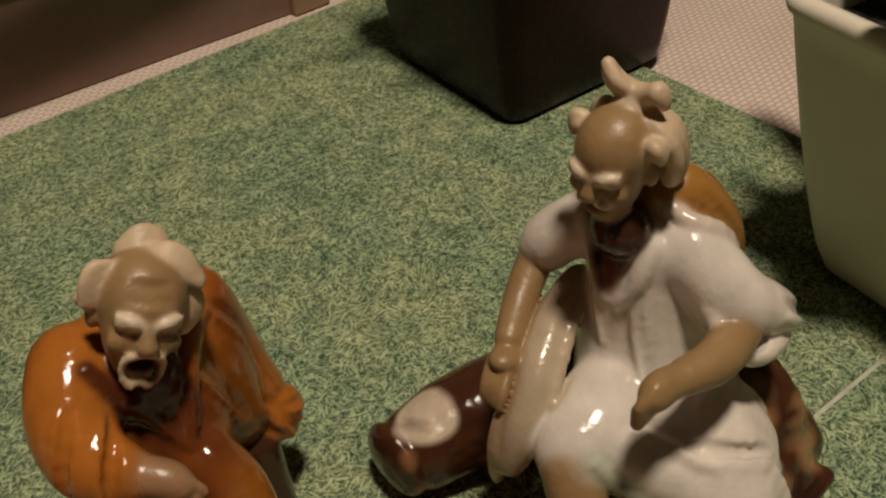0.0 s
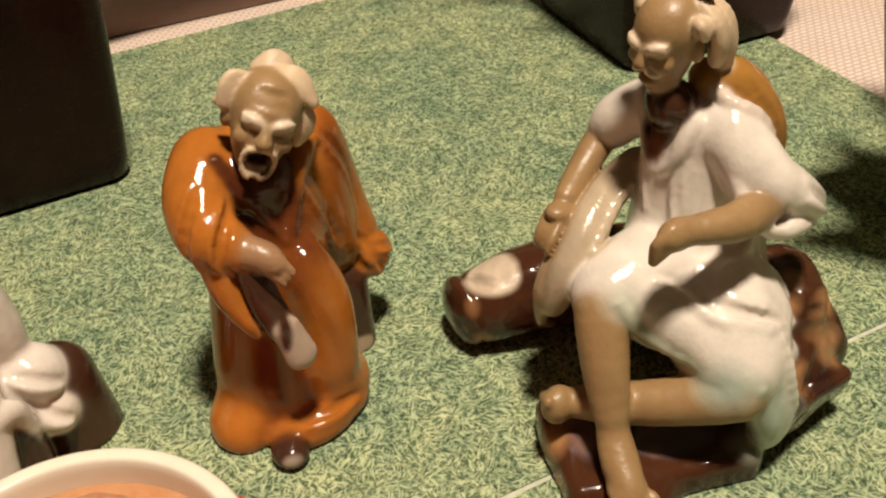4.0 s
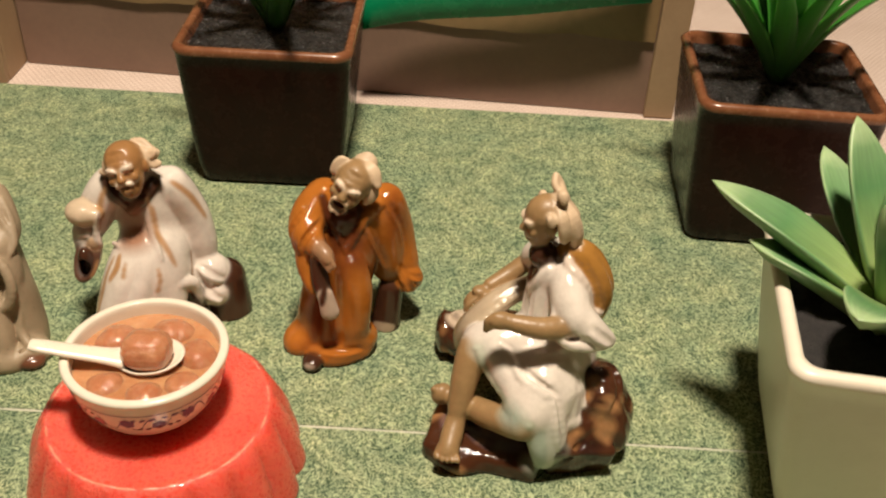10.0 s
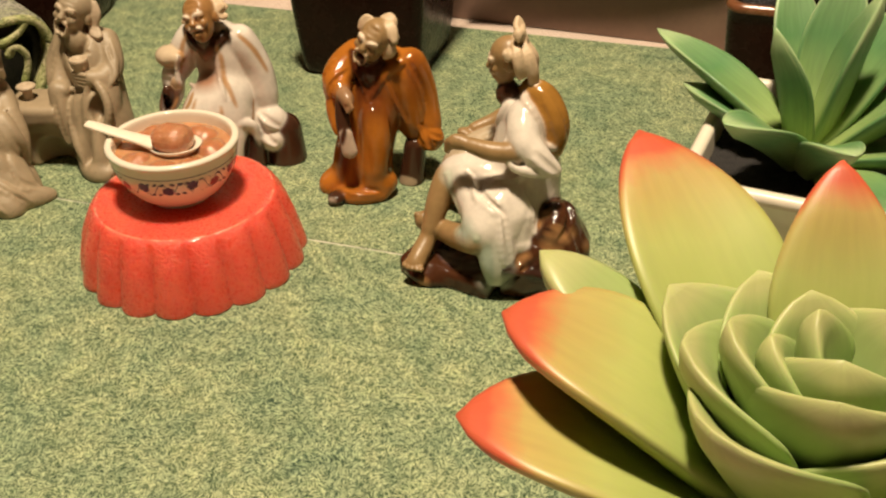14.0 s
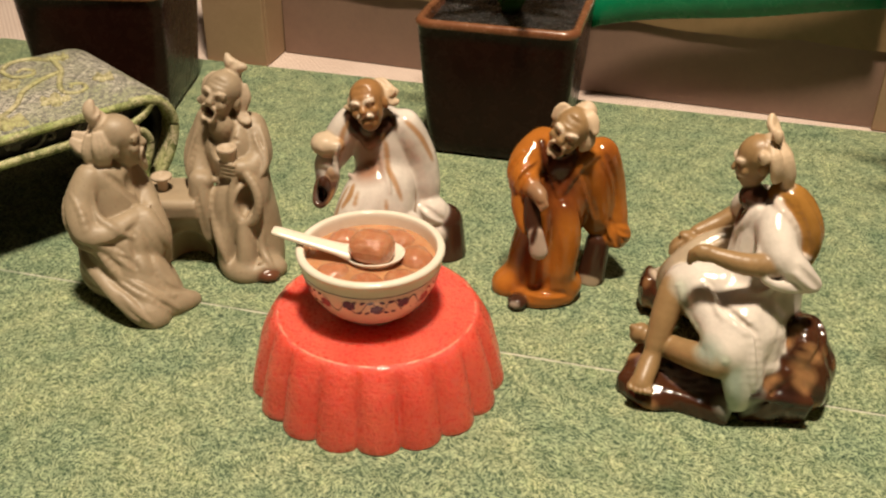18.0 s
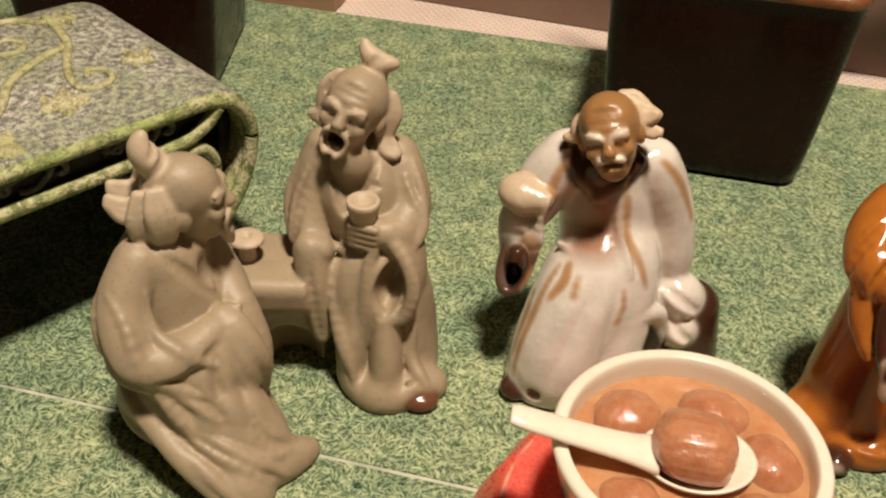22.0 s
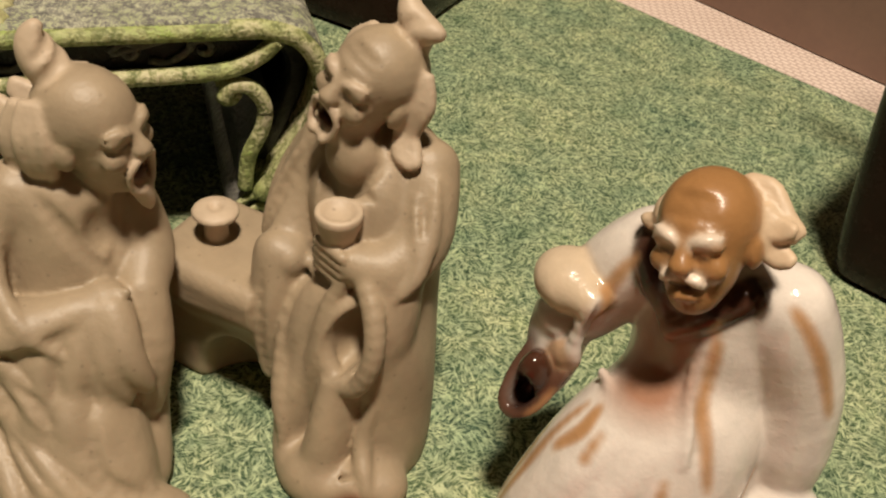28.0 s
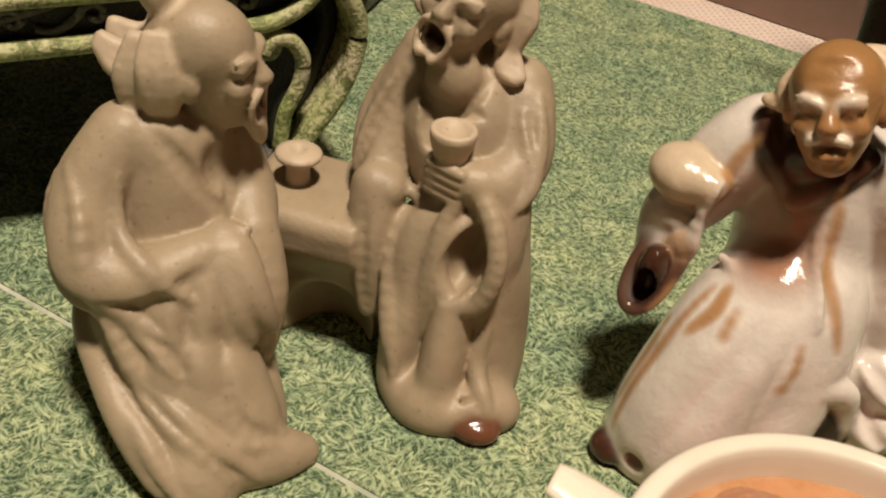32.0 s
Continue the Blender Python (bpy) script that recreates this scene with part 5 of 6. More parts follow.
f = Frame((59.6, -8.6, 63.2), -80, 10, 0, 0.87)
head(c, f, CLAY_TAN, CLAY_HAIR, CLAY_BROW, "closed", 0.62)
# bound topknot with a wavy ribbon, looped hair behind the ears
c.ell(f(0.2, 4.6, 5.6), (2.4, 2.4, 2.2), CLAY_HAIR, k=0.8)
c.tube([f(-3.4, 4.6, 11.2), f(-3.0, 5.0, 8.8), f(-0.8, 5.2, 7.4), f(2.2, 5.0, 7.8), f(4.2, 4.6, 9.0), f(5.0, 4.6, 7.4)], [0.9, 1.3, 1.3, 1.3, 1.3, 0.8], CLAY_HAIR, 0.35, squash=((0, -1, 0.2), 1.5))
c.tube([f(-3.4, 4.4, 11.4), f(-1.9, 3.8, 9.6), f(-0.4, 4.2, 8.2)], [0.7, 0.9, 0.8], CLAY_HAIR, 0.3)
for q in (-1, 1):
    lock(c, [f(q * 4.6, 1.0, 3.6), f(q * 6.2, 0.6, 3.6), f(q * 6.8, 0.4, 2.0)], 1.3, CLAY_HAIR, 2)
lock(c, [f(3.4, 3.4, 5.4), f(6.2, 3.6, 3.0), f(6.8, 3.8, -1.0), f(5.8, 4.0, -4.4), f(4.6, 4.6, -3.0)], 1.5, CLAY_HAIR, 2)
lock(c, [f(2.4, 5.6, 5.0), f(4.8, 7.0, 1.4), f(5.2, 7.6, -3.4), f(4.4, 7.4, -7.0), f(3.4, 7.6, -5.0)], 1.6, CLAY_HAIR, 2)
lock(c, [f(-3.4, 3.8, 5.0), f(-5.6, 4.4, 2.0), f(-5.6, 4.8, -2.6)], 1.5, CLAY_HAIR, 2)
lock(c, [f(0.0, 6.4, 4.0), f(1.0, 8.0, 0.0), f(0.6, 8.2, -4.0)], 1.4, CLAY_HAIR, 2)
rr = random.Random(2)
for _ in range(260):
    x, y, z = rr.uniform(34, 92), rr.uniform(-40, 18), rr.uniform(0, 28)
    c.paint((x, y, z), (rr.uniform(1.6, 5.5), rr.uniform(1.4, 4.0), rr.uniform(0.8, 2.8)), BARK_PALE if rr.random() < 0.62 else (0.03, 0.012, 0.008, 0.1),
            (rr.uniform(0, 60), rr.uniform(0, 60), rr.uniform(0, 180)), 1.0, BARK)
place(c, "seated_white_figurine", GLAZED, "clay figurine of a barefoot white-robed man on a rock")

# white-robed man seated on a stump, holding up a gourd
c = Clay((-76, -4, -1.0), (-20, 46, 66), 0.42)
c.tube([(-45, 26, 0), (-47, 27, 14), (-50.5, 27, 30), (-52, 26.5, 42)], [10.5, 10.0, 8.8, 7.8], MILK, 2.5)
c.ell((-52, 27, 43.5), (9.6, 7.0, 6.2), MILK, (0, 8, 8), 2)
c.tube([(-50, 20, 26), (-53, 14, 18), (-56, 9.5, 5)], [8.5, 8.5, 9.0], MILK, 3)
c.tube([(-46, 20, 25), (-45, 15, 14), (-47, 10.5, 2)], [6.5, 5.0, 5.5], MILK, 3)
c.ell((-58, 8.5, 1.5), (7.0, 6.0, 4.2), MILK, k=3)
c.tube([(-52, 4.5, 0.8), (-46, 5.5, 1.0), (-40.5, 9.5, 1.5)], [2.2, 2.4, 2.0], MILK, 1.5)
for a, b, r in (((-54.5, 9.5, 20), (-58.5, 2.5, 4), 1.3), ((-49, 10, 19), (-50, 3.5, 5), 1.2), ((-45, 13, 18), (-44, 7, 4), 1.1)):
    c.tube([a, b], [0.6, r], cut=True, k=1.6)
for a, b in (((-52, 10.5, 22), (-54.5, 3.8, 4)), ((-57.5, 11, 20), (-62, 5, 4)), ((-47, 11, 20), (-47, 5, 4))):
    c.tube([a, b], [1.0, 1.6], MILK, 1.5)
c.ell((-62.8, 4.2, 1.9), (3.0, 3.0, 2.4), UMBER, k=0.4)
c.pleat((-52, 8, 12), (14, 11, 17), (0, 12, 0), 8.0, 0.8, 34, 0.9)
# right arm resting on the knee over a dark stump
c.tube([(-44.0, 27.5, 44), (-39.2, 29.0, 33), (-36.8, 28.0, 22)], [5.2, 4.6, 4.2], MILK, 1.6)
c.ell((-34.5, 25.5, 15.5), (5.6, 5.6, 5.2), MILK, k=1.5)
c.ell((-33.5, 23.5, 9.5), (4.8, 5.0, 4.6), MILK, k=1.0)
c.tube([(-30.5, 27, 0), (-31, 28, 11)], [7.2, 6.2], UMBER, 1)
c.tube([(-38.5, 18.5, 0), (-38.5, 19.5, 12)], [3.6, 3.4], UMBER, 0.8)
c.paint((-38.5, 15.5, 6), (3.2, 4.2, 8), (0.05, 0.018, 0.012, 0.12), soft=0.6)
c.tube([(-43.5, 13.5, 18), (-40.5, 14.5, 18.5), (-37.5, 17, 16.5), (-36.8, 17.5, 10)], [1.8, 1.8, 1.6, 1.2], MILK, 0.8)
# left arm: sleeve, hand and gourd
c.tube([(-59.5, 24, 45), (-63.5, 22.5, 39), (-66.0, 20.5, 33)], [5.2, 4.6, 4.0], MILK, 2)
c.tube([(-67.5, 19, 32), (-66.5, 16.5, 26), (-67.5, 12.5, 22)], [3.6, 3.0, 2.4], MILK, 1.5)
c.ell((-66.0, 13.0, 26.2), (2.3, 2.8, 4.8), UMBER, (24, 0, 0), 0.6)
c.ell((-66.2, 10.4, 25.0), (1.5, 2.6, 3.2), None, (24, 0, 0), 0.3, True)
c.paint((-66.2, 11.0, 25.0), (2.0, 3.0, 3.8), (0.030, 0.014, 0.010, 0.2), (24, 0, 0), 0.5)
c.tube([(-67.6, 16.5, 31.0), (-68.9, 13.2, 26.0), (-68.4, 10.2, 22.4), (-66.4, 9.6, 21.4), (-64.2, 11.2, 23.4), (-63.0, 14.0, 28.0)], [1.0, 0.8, 0.75, 0.75, 0.75, 0.9], (0.10, 0.048, 0.030, 0.14), 0.4, n=30)
c.ell((-64.0, 15.4, 29.5), (2.2, 2.0, 3.4), (0.42, 0.27, 0.16, 0.4), (20, 10, 0), 0.6)
c.ell((-66.3, 17.5, 33.2), (3.6, 3.2, 2.6), MILK, k=0.8)
c.ell((-66.6, 17.8, 39.0), (5.0, 4.6, 3.8), (0.60, 0.47, 0.33, 0.25), (0, 6, 0), 0.6)
c.ell((-63.5, 16.5, 39.5), (3.0, 3.0, 2.4), (0.60, 0.47, 0.33, 0.25), k=0.8)
# collar and chest
c.rope([(-59.5, 21, 48.5), (-56.5, 16.5, 44), (-53, 15.0, 40.5)], [1.6, 1.4, 0.9], UMBER, 0.8, 0.3)
c.rope([(-46, 21, 48.5), (-49.5, 16.5, 44), (-53, 15.0, 40.5)], [1.8, 1.5, 0.9], UMBER, 0.8, 0.3)
c.ell((-53, 21.0, 45.5), (4.4, 3.2, 3.6), UMBER, k=1)
c.paint((-53, 14.5, 37), (7.0, 5.0, 7.5), (0.36, 0.19, 0.12, 0.14), soft=2.4)
c.tube([(-58.5, 15.5, 30.5), (-52.5, 13.2, 29.4), (-46, 15.0, 31.0)], [0.7, 0.8, 0.7], MILK, 0.6)
for pts in (((-58, 12, 28), (-61, 7.5, 16), (-62.5, 4.5, 6)), ((-45.5, 15, 44), (-44.8, 15.5, 34), (-43.5, 16, 24)), ((-53.5, 10, 27), (-54.5, 6, 15), (-56, 4, 4)), ((-46.5, 12, 25), (-45.5, 9, 13), (-45, 6, 3)), ((-60, 17.5, 47), (-61.5, 16.5, 40), (-61.5, 15, 33)), ((-38, 22, 24), (-39.0, 19.5, 18), (-40, 17.5, 14)), ((-56.5, 11, 30), (-56, 9.8, 26), (-57.5, 9, 22)), ((-62, 12, 26), (-64, 9, 18), (-64.5, 6, 9)), ((-41, 21, 49), (-36, 24, 42), (-33, 26, 34))):
    c.stroke(pts, [0.3, 0.6, 0.3], RUST, 0.8)
f = Frame((-52.6, 18.4, 54.4), 4, -10, -17, 0.98)
head(c, f, (0.33, 0.165, 0.060, 0.34), CLAY_HAIR, (0.70, 0.58, 0.46, 0.35), "closed", 0.5)
for q in (-1.2, 0.0, 1.2):
    c.rope([f(-2.5, -4, 4.4 + q), f(0, -5, 4.8 + q), f(2.5, -4, 4.4 + q)], [0.1, 0.28, 0.1], None, 0.5, 0.0, True)
for q in (-1, 1):
    lock(c, [f(q * 5.0, 2.6, 3.0), f(q * 5.8, 2.2, 1.0), f(q * 6.2, 2.0, -1.6)], 1.0, CLAY_HAIR)
lock(c, [f(-5.6, 2.4, 0.6), f(-7.2, 2.2, -0.6), f(-8.4, 1.8, -0.4)], 1.0, CLAY_HAIR, 2)
lock(c, [f(5.2, 2.6, 2.0), f(7.0, 2.4, 1.0), f(8.6, 2.0, 1.4)], 0.9, CLAY_HAIR)
lock(c, [f(5.4, 2.4, -0.6), f(7.2, 2.2, -1.8), f(8.8, 1.8, -2.0)], 0.9, CLAY_HAIR)
lock(c, [f(2.0, 4.6, 5.0), f(4.4, 4.4, 4.0), f(6.6, 3.6, 1.6), f(8.6, 3.2, 0.6)], 1.3, CLAY_HAIR)
for pts in (((-59, 14.5, 42), (-60, 14, 36), (-59, 13, 31)), ((-47, 15.5, 40), (-45.5, 16, 33), (-45, 15, 27)), ((-36.5, 21.5, 20), (-33, 20.5, 17.5), (-29.8, 22, 15)), ((-37.5, 20.5, 14), (-34, 19, 11.5), (-30.5, 20, 9))):
    fold(c, pts, MILK, 0.5)
place(c, "white_robed_figurine", GLAZED, "clay figurine of a seated old man in rust-streaked white glaze")

# two bare grey clay men drinking at a little table: one moulded piece
c = Clay((-139, -45, -1.0), (-71, 34, 70), 0.45)
# table
c.tube([(-116.5, 3.0, 17.5), (-109, 5.0, 17.5)], [8.8, 8.4], BISQUE, 2, squash=((0, 0, 1), 1.5))
c.slab((-113.8, 3.8, 20.0), (10.8, 9.4, 3.8), BISQUE, (0, 0, 14), 2.6, 1.2)
c.slab((-113.0, 4.4, 9.5), (10.5, 7.4, 10), BISQUE, (0, 0, 14), 2.0, 1.5)
c.ell((-107.0, -4.0, 3.0), (7.0, 10, 9.0), None, (0, 0, 14), 1.5, True)
c.paint((-104, -3.2, 11.5), (3.0, 2.0, 0.5), (0.18, 0.09, 0.05, 0.4), (0, 35, 0), 0.3)
c.ell((-117.0, 2.6, 24.2), (2.9, 2.9, 0.9), None, k=0.4, cut=True)
c.tube([(-117.0, 2.6, 23.0), (-117.0, 2.6, 27.0)], [1.8, 1.7], BISQUE_HAIR, 0.3)
c.ell((-117.0, 2.6, 28.2), (3.5, 3.5, 1.15), BISQUE_HAIR, k=0.8)
c.ell((-117.0, 2.6, 29.6), (1.2, 1.2, 1.1), None, k=0.5, cut=True)
# standing drinker (facing the viewer)
c.tube([(-88.5, 6.0, 0), (-90, 8.5, 12), (-93.5, 12.5, 26), (-97, 16.5, 38)], [9.0, 8.4, 7.8, 8.0], BISQUE, 2)
c.ell((-98.2, 17.5, 42), (8.6, 6.0, 5.6), BISQUE, (0, 8, 14), 2)
c.ell((-86.5, -0.5, 2.0), (10.0, 6.0, 4.5), BISQUE, (0, 0, 10), 2.5)
c.tube([(-95.5, 0.5, 2.5), (-88, -5.0, 1.8), (-79, 0.5, 2.0)], [3.2, 3.6, 3.0], BISQUE, 2)
c.ell((-80.0, -4.2, 1.6), (3.6, 2.8, 2.0), (0.14, 0.055, 0.028, 0.2), (0, 0, 20), 0.4)
c.tube([(-97.5, 4.5, 23), (-95.5, 1.0, 13), (-94.0, -2.0, 5)], [3.6, 3.6, 2.8], BISQUE, 2)
c.tube([(-91.5, 4.0, 25), (-88.5, 0.0, 13), (-87, -3.5, 5)], [3.0, 3.2, 2.6], BISQUE, 2)
c.ell((-92.0, 7.0, 14), (10.5, 7.5, 16), BISQUE, (8, 6, 6), 2.5)
c.ell((-97.5, 12.5, 34), (8.5, 6.0, 10), BISQUE, (10, 0, 0), 2.5)
c.pleat((-90, -1, 9), (12, 9, 14), (0, 6, 8), 7.0, 1.3, 40, 0.5)
for a, b in (((-86.5, -6.3, 1.4), (-80.5, -3.0, 7.0)), ((-83.5, -6.0, 1.6), (-79.5, -2.0, 6.0))):
    c.tube([a, b], 0.45, cut=True, k=0.5)
c.tube([(-104.8, 15, 44), (-107.0, 11, 35), (-105.4, 6.4, 28.5), (-102.5, 3.6, 28)], [4.0, 3.6, 3.3, 2.6], BISQUE, 1.0)
c.tube([(-104.4, 3.4, 28), (-102.6, 0.6, 19), (-101.2, -0.4, 10.5)], [3.4, 2.9, 1.8], BISQUE, 0.5, n=18)
c.rope([(-103.6, -0.4, 27), (-102.0, -2.6, 19), (-100.8, -2.4, 11.5)], [0.1, 0.5, 0.25], None, 0.6, 0.1, True)
c.tube([(-91.5, 18.5, 42), (-87.8, 13.5, 35), (-88.4, 8.0, 32.5), (-91, 4.8, 33.5)], [4.2, 4.0, 3.4, 2.4], BISQUE, 1.0)
# hanging cuff: a loop of cloth under the raised wrist
c.tube([(-87.5, 8.5, 31), (-87.0, 6.5, 25), (-87.0, 5.0, 20)], [3.6, 4.0, 3.2], BISQUE, 1.5)
c.ell((-88.0, -1.5, 24.4), (2.8, 8.0, 6.2), None, (0, 12, 0), 0.5, True)
c.tube([(-89.0, 4.6, 33), (-85.0, 2.6, 28.8), (-83.4, 1.0, 24), (-84.8, -0.2, 18.8), (-88.2, -0.4, 17.6), (-91.4, 0.2, 21.0), (-92.4, 1.6, 26.5), (-91.4, 3.6, 31.5)], [1.5, 1.4, 1.35, 1.3, 1.25, 1.2, 1.1, 1.1], BISQUE, 0.5)
c.ell((-98.0, 7.6, 40.5), (2.8, 2.6, 6.0), None, (-20, 0, 0), 0.8, True)
c.rope([(-103.5, 11.0, 46), (-101.0, 9.4, 42), (-97.5, 8.0, 35)], [0.2, 0.9, 0.4], None, 0.6, 0.1, True)
c.rope([(-93.0, 11.0, 46), (-95.0, 9.4, 42), (-98.0, 8.0, 34)], [0.2, 0.9, 0.4], None, 0.6, 0.1, True)
c.pleat((-98, 1.5, 20), (7, 6, 12), (0, 4, 0), 5.0, 0.6, 60, 0.4)
c.tube([(-90.0, 5.6, 33.4), (-93.0, 4.8, 33.6)], [2.5, 2.3], BISQUE, 0.6)
for q in range(4):
    c.tube([(-91.4, 2.9, 31.2 + 1.35 * q), (-96.2, 3.0, 31.4 + 1.35 * q)], [0.85, 0.7], BISQUE, 0.2)
c.tube([(-94.1, 4.9, 28.0), (-94.0, 4.8, 36)], [1.3, 1.7], BISQUE, 0.3)
c.tube([(-94.1, 4.8, 35.2), (-94.2, 4.7, 37.6), (-94.2, 4.7, 39.6)], [1.8, 2.3, 3.2], BISQUE_HAIR, 0.4)
c.slab((-94.2, 4.7, 42.6), (4.6, 4.6, 2.0), None, rnd=0.2, k=0.3, cut=True)
c.ell((-94.2, 4.7, 41.0), (2.5, 2.5, 1.5), None, k=0.4, cut=True)
c.ell((-98.5, 11.0, 44), (4.0, 3.0, 4.5), BISQUE, k=1)
c.tube([(-101, 5.6, 28.5), (-96, 4.6, 27.6), (-90.5, 6.0, 28.5)], [0.8, 0.9, 0.8], BISQUE, 0.5)
f = Frame((-98.8, 14.6, 53.4), -8, -14, 14, 1.04)
head(c, f, BISQUE, BISQUE_HAIR, BISQUE_HAIR, "open")
c.slab(f(0.4, 2.6, 7.6), (2.6, 1.6, 2.2), BISQUE_HAIR, f.turn, 1.0, 0.8)
c.tube([f(-2.9, 2.2, 11.2), f(-1.4, 2.2, 9.4), f(1.2, 2.4, 8.8), f(3.6, 2.6, 9.6)], [0.6, 1.5, 1.7, 0.9], BISQUE_HAIR, 0.6)
c.rope([f(0.2, 0, 8.0), f(0.8, 0.4, 9.4), f(1.4, 1, 10.6)], [0.2, 0.4, 0.2], None, 0.5, 0.1, True)
for q in (-1.0, 0.4):
    c.rope([f(-2.5, -4, 4.4 + q), f(0, -5, 4.8 + q), f(2.5, -4, 4.4 + q)], [0.1, 0.28, 0.1], None, 0.5, 0.0, True)
for q, k in ((1, 1.0), (-1, 0.8)):
    lock(c, [f(q * 4.6, 2.2, 4.4), f(q * 6.0, 2.2, 1.2), f(q * 6.0, 2.4, -2.4), f(q * 6.4 * k, 2.6, -5.0)], 1.4, BISQUE_HAIR)
    lock(c, [f(q * 5.8, 2.4, -3.0), f(q * 7.6 * k, 2.2, -5.0), f(q * 9.6 * k, 2.0, -5.6)], 1.3, BISQUE_HAIR)
# kneeling listener (facing the other one)
c.ell((-121, -19.5, 8), (13, 12, 11), BISQUE, (0, 0, 10), 3)
c.tube([(-121, -18.5, 14), (-123, -17, 26), (-124, -16.0, 36)], [10, 8.6, 7.6], BISQUE, 2)
c.ell((-123.5, -15.5, 38.0), (6.0, 8.6, 5.0), BISQUE, (0, 10, -12), 2)
c.tube([(-119, -24, 15), (-111.5, -25.5, 10), (-103, -26, 3)], [9.0, 7.4, 5.0], BISQUE, 2.5)
c.tube([(-118, -29, 10), (-109, -32.5, 5), (-103, -34.0, 1.0)], [5.0, 4.6, 4.0], BISQUE, 2.5)
c.tube([(-106, -31, 3), (-101.0, -27, 2), (-97.0, -21.5, 1.0)], [3.4, 3.6, 2.2], BISQUE, 1.6)
c.tube([(-115, -16, 10), (-109.5, -18.5, 6), (-104, -21, 2)], [5.0, 4.0, 3.0], BISQUE, 1.6)
for q in range(6):
    c.tube([(-118.0 + 1.5 * q, -27.0 + 1.6 * q, 25.5 + 0.2 * q), (-114.2 + 1.5 * q, -29.6 + 1.9 * q, 19.5 + 0.5 * q), (-110.6 + 1.1 * q, -30.2 + 2.3 * q, 12.5 + 0.9 * q)], [2.6, 2.1, 1.2], BISQUE, 0.9)
c.tube([(-120, -31.5, 24), (-114, -28.5, 21.5), (-109, -29.5, 16)], [1.0, 1.2, 1.0], BISQUE, 0.8)
c.tube([(-121, -9.5, 37), (-116.5, -9.5, 29), (-112.5, -13.5, 26.0)], [3.4, 3.3, 3.0], BISQUE, 1.5)
c.tube([(-112.0, -13.5, 26.0), (-108.6, -15.5, 19), (-107.4, -17.0, 11)], [3.2, 3.0, 1.8], BISQUE, 0.8)
c.ell((-112.4, -18.6, 27.8), (2.8, 2.6, 2.0), BISQUE, (0, 10, 30), 0.5)
for q in range(4):
    c.tube([(-114.8 + q * 0.9, -20.0 + 0.5 * q, 28.0), (-112.8 + q * 0.9, -18.6 + 0.5 * q, 29.0)], [0.8, 0.7], BISQUE, 0.2)
c.ell((-114.2, -15.5, 37.0), (2.6, 3.6, 5.0), None, (0, 14, -20), 0.8, True)
c.rope([(-119.5, -22, 41), (-116, -19.5, 35), (-114, -17.5, 30.5)], [0.2, 0.8, 0.3], None, 0.6, 0.1, True)
c.rope([(-117, -11, 41), (-114.2, -13, 35), (-113.4, -15.5, 31)], [0.2, 0.8, 0.3], None, 0.6, 0.1, True)
c.pleat((-111, -27, 17), (10, 10, 10), (0, 8, 37), 4.6, 0.7, 36, 0.3)
c.pleat((-112, -33, 5), (15, 10, 9), (0, -52, 20), 6.0, 0.6, 60, 0.5)
# near sleeve: a smooth roll from the shoulder round the elbow to the wrist, over the hanging cloth
c.tube([(-125.5, -21.5, 38.5), (-126.5, -27.0, 31.5), (-122.5, -31.0, 25.0), (-116.5, -27.5, 24.5), (-113.2, -21.5, 26.5)], [4.4, 4.7, 4.6, 4.0, 2.8], BISQUE, 0.5, n=24)
c.rope([(-128.5, -30.0, 31), (-124.0, -34.5, 24.5), (-117.0, -31.0, 23.5), (-112.8, -24.5, 26)], [0.2, 0.7, 0.8, 0.3], None, 0.6, 0.1, True, n=20)
for q in range(3):
    c.tube([(-119.5 + 2.2 * q, -33.0 + 2.6 * q, 22.0), (-114.8 + 1.9 * q, -33.4 + 3.0 * q, 15.5 + 0.6 * q), (-110.4 + 1.4 * q, -33.0 + 3.2 * q, 9.5 + 1.4 * q)], [0.8, 1.3, 0.7], BISQUE, 0.7)
f = Frame((-119.6, -13.2, 48.0), 112, -4, -4, 1.06)
head(c, f, BISQUE, BISQUE_HAIR, BISQUE, "open")
c.tube([f(0, -5.0, -7.4), f(0.2, -5.2, -9.2), f(0.4, -5.4, -10.6)], [1.3, 1.0, 0.5], BISQUE_HAIR, 0.5)
c.tube([f(0, 2.6, 5.0), f(0, 4.2, 7.6), f(0.2, 5.0, 9.8), f(0.4, 4.4, 11.8)], [2.0, 2.6, 2.0, 0.8], BISQUE_HAIR, 0.5)
c.rope([f(-3, 3.0, 6.4), f(0, 1.4, 8.6), f(3, 3.6, 9.4)], [0.2, 0.4, 0.2], None, 0.5, 0.1, True)
c.rope([f(-3, 3.4, 9.0), f(0, 2.0, 10.6), f(3, 4.6, 11.0)], [0.2, 0.35, 0.2], None, 0.5, 0.1, True)
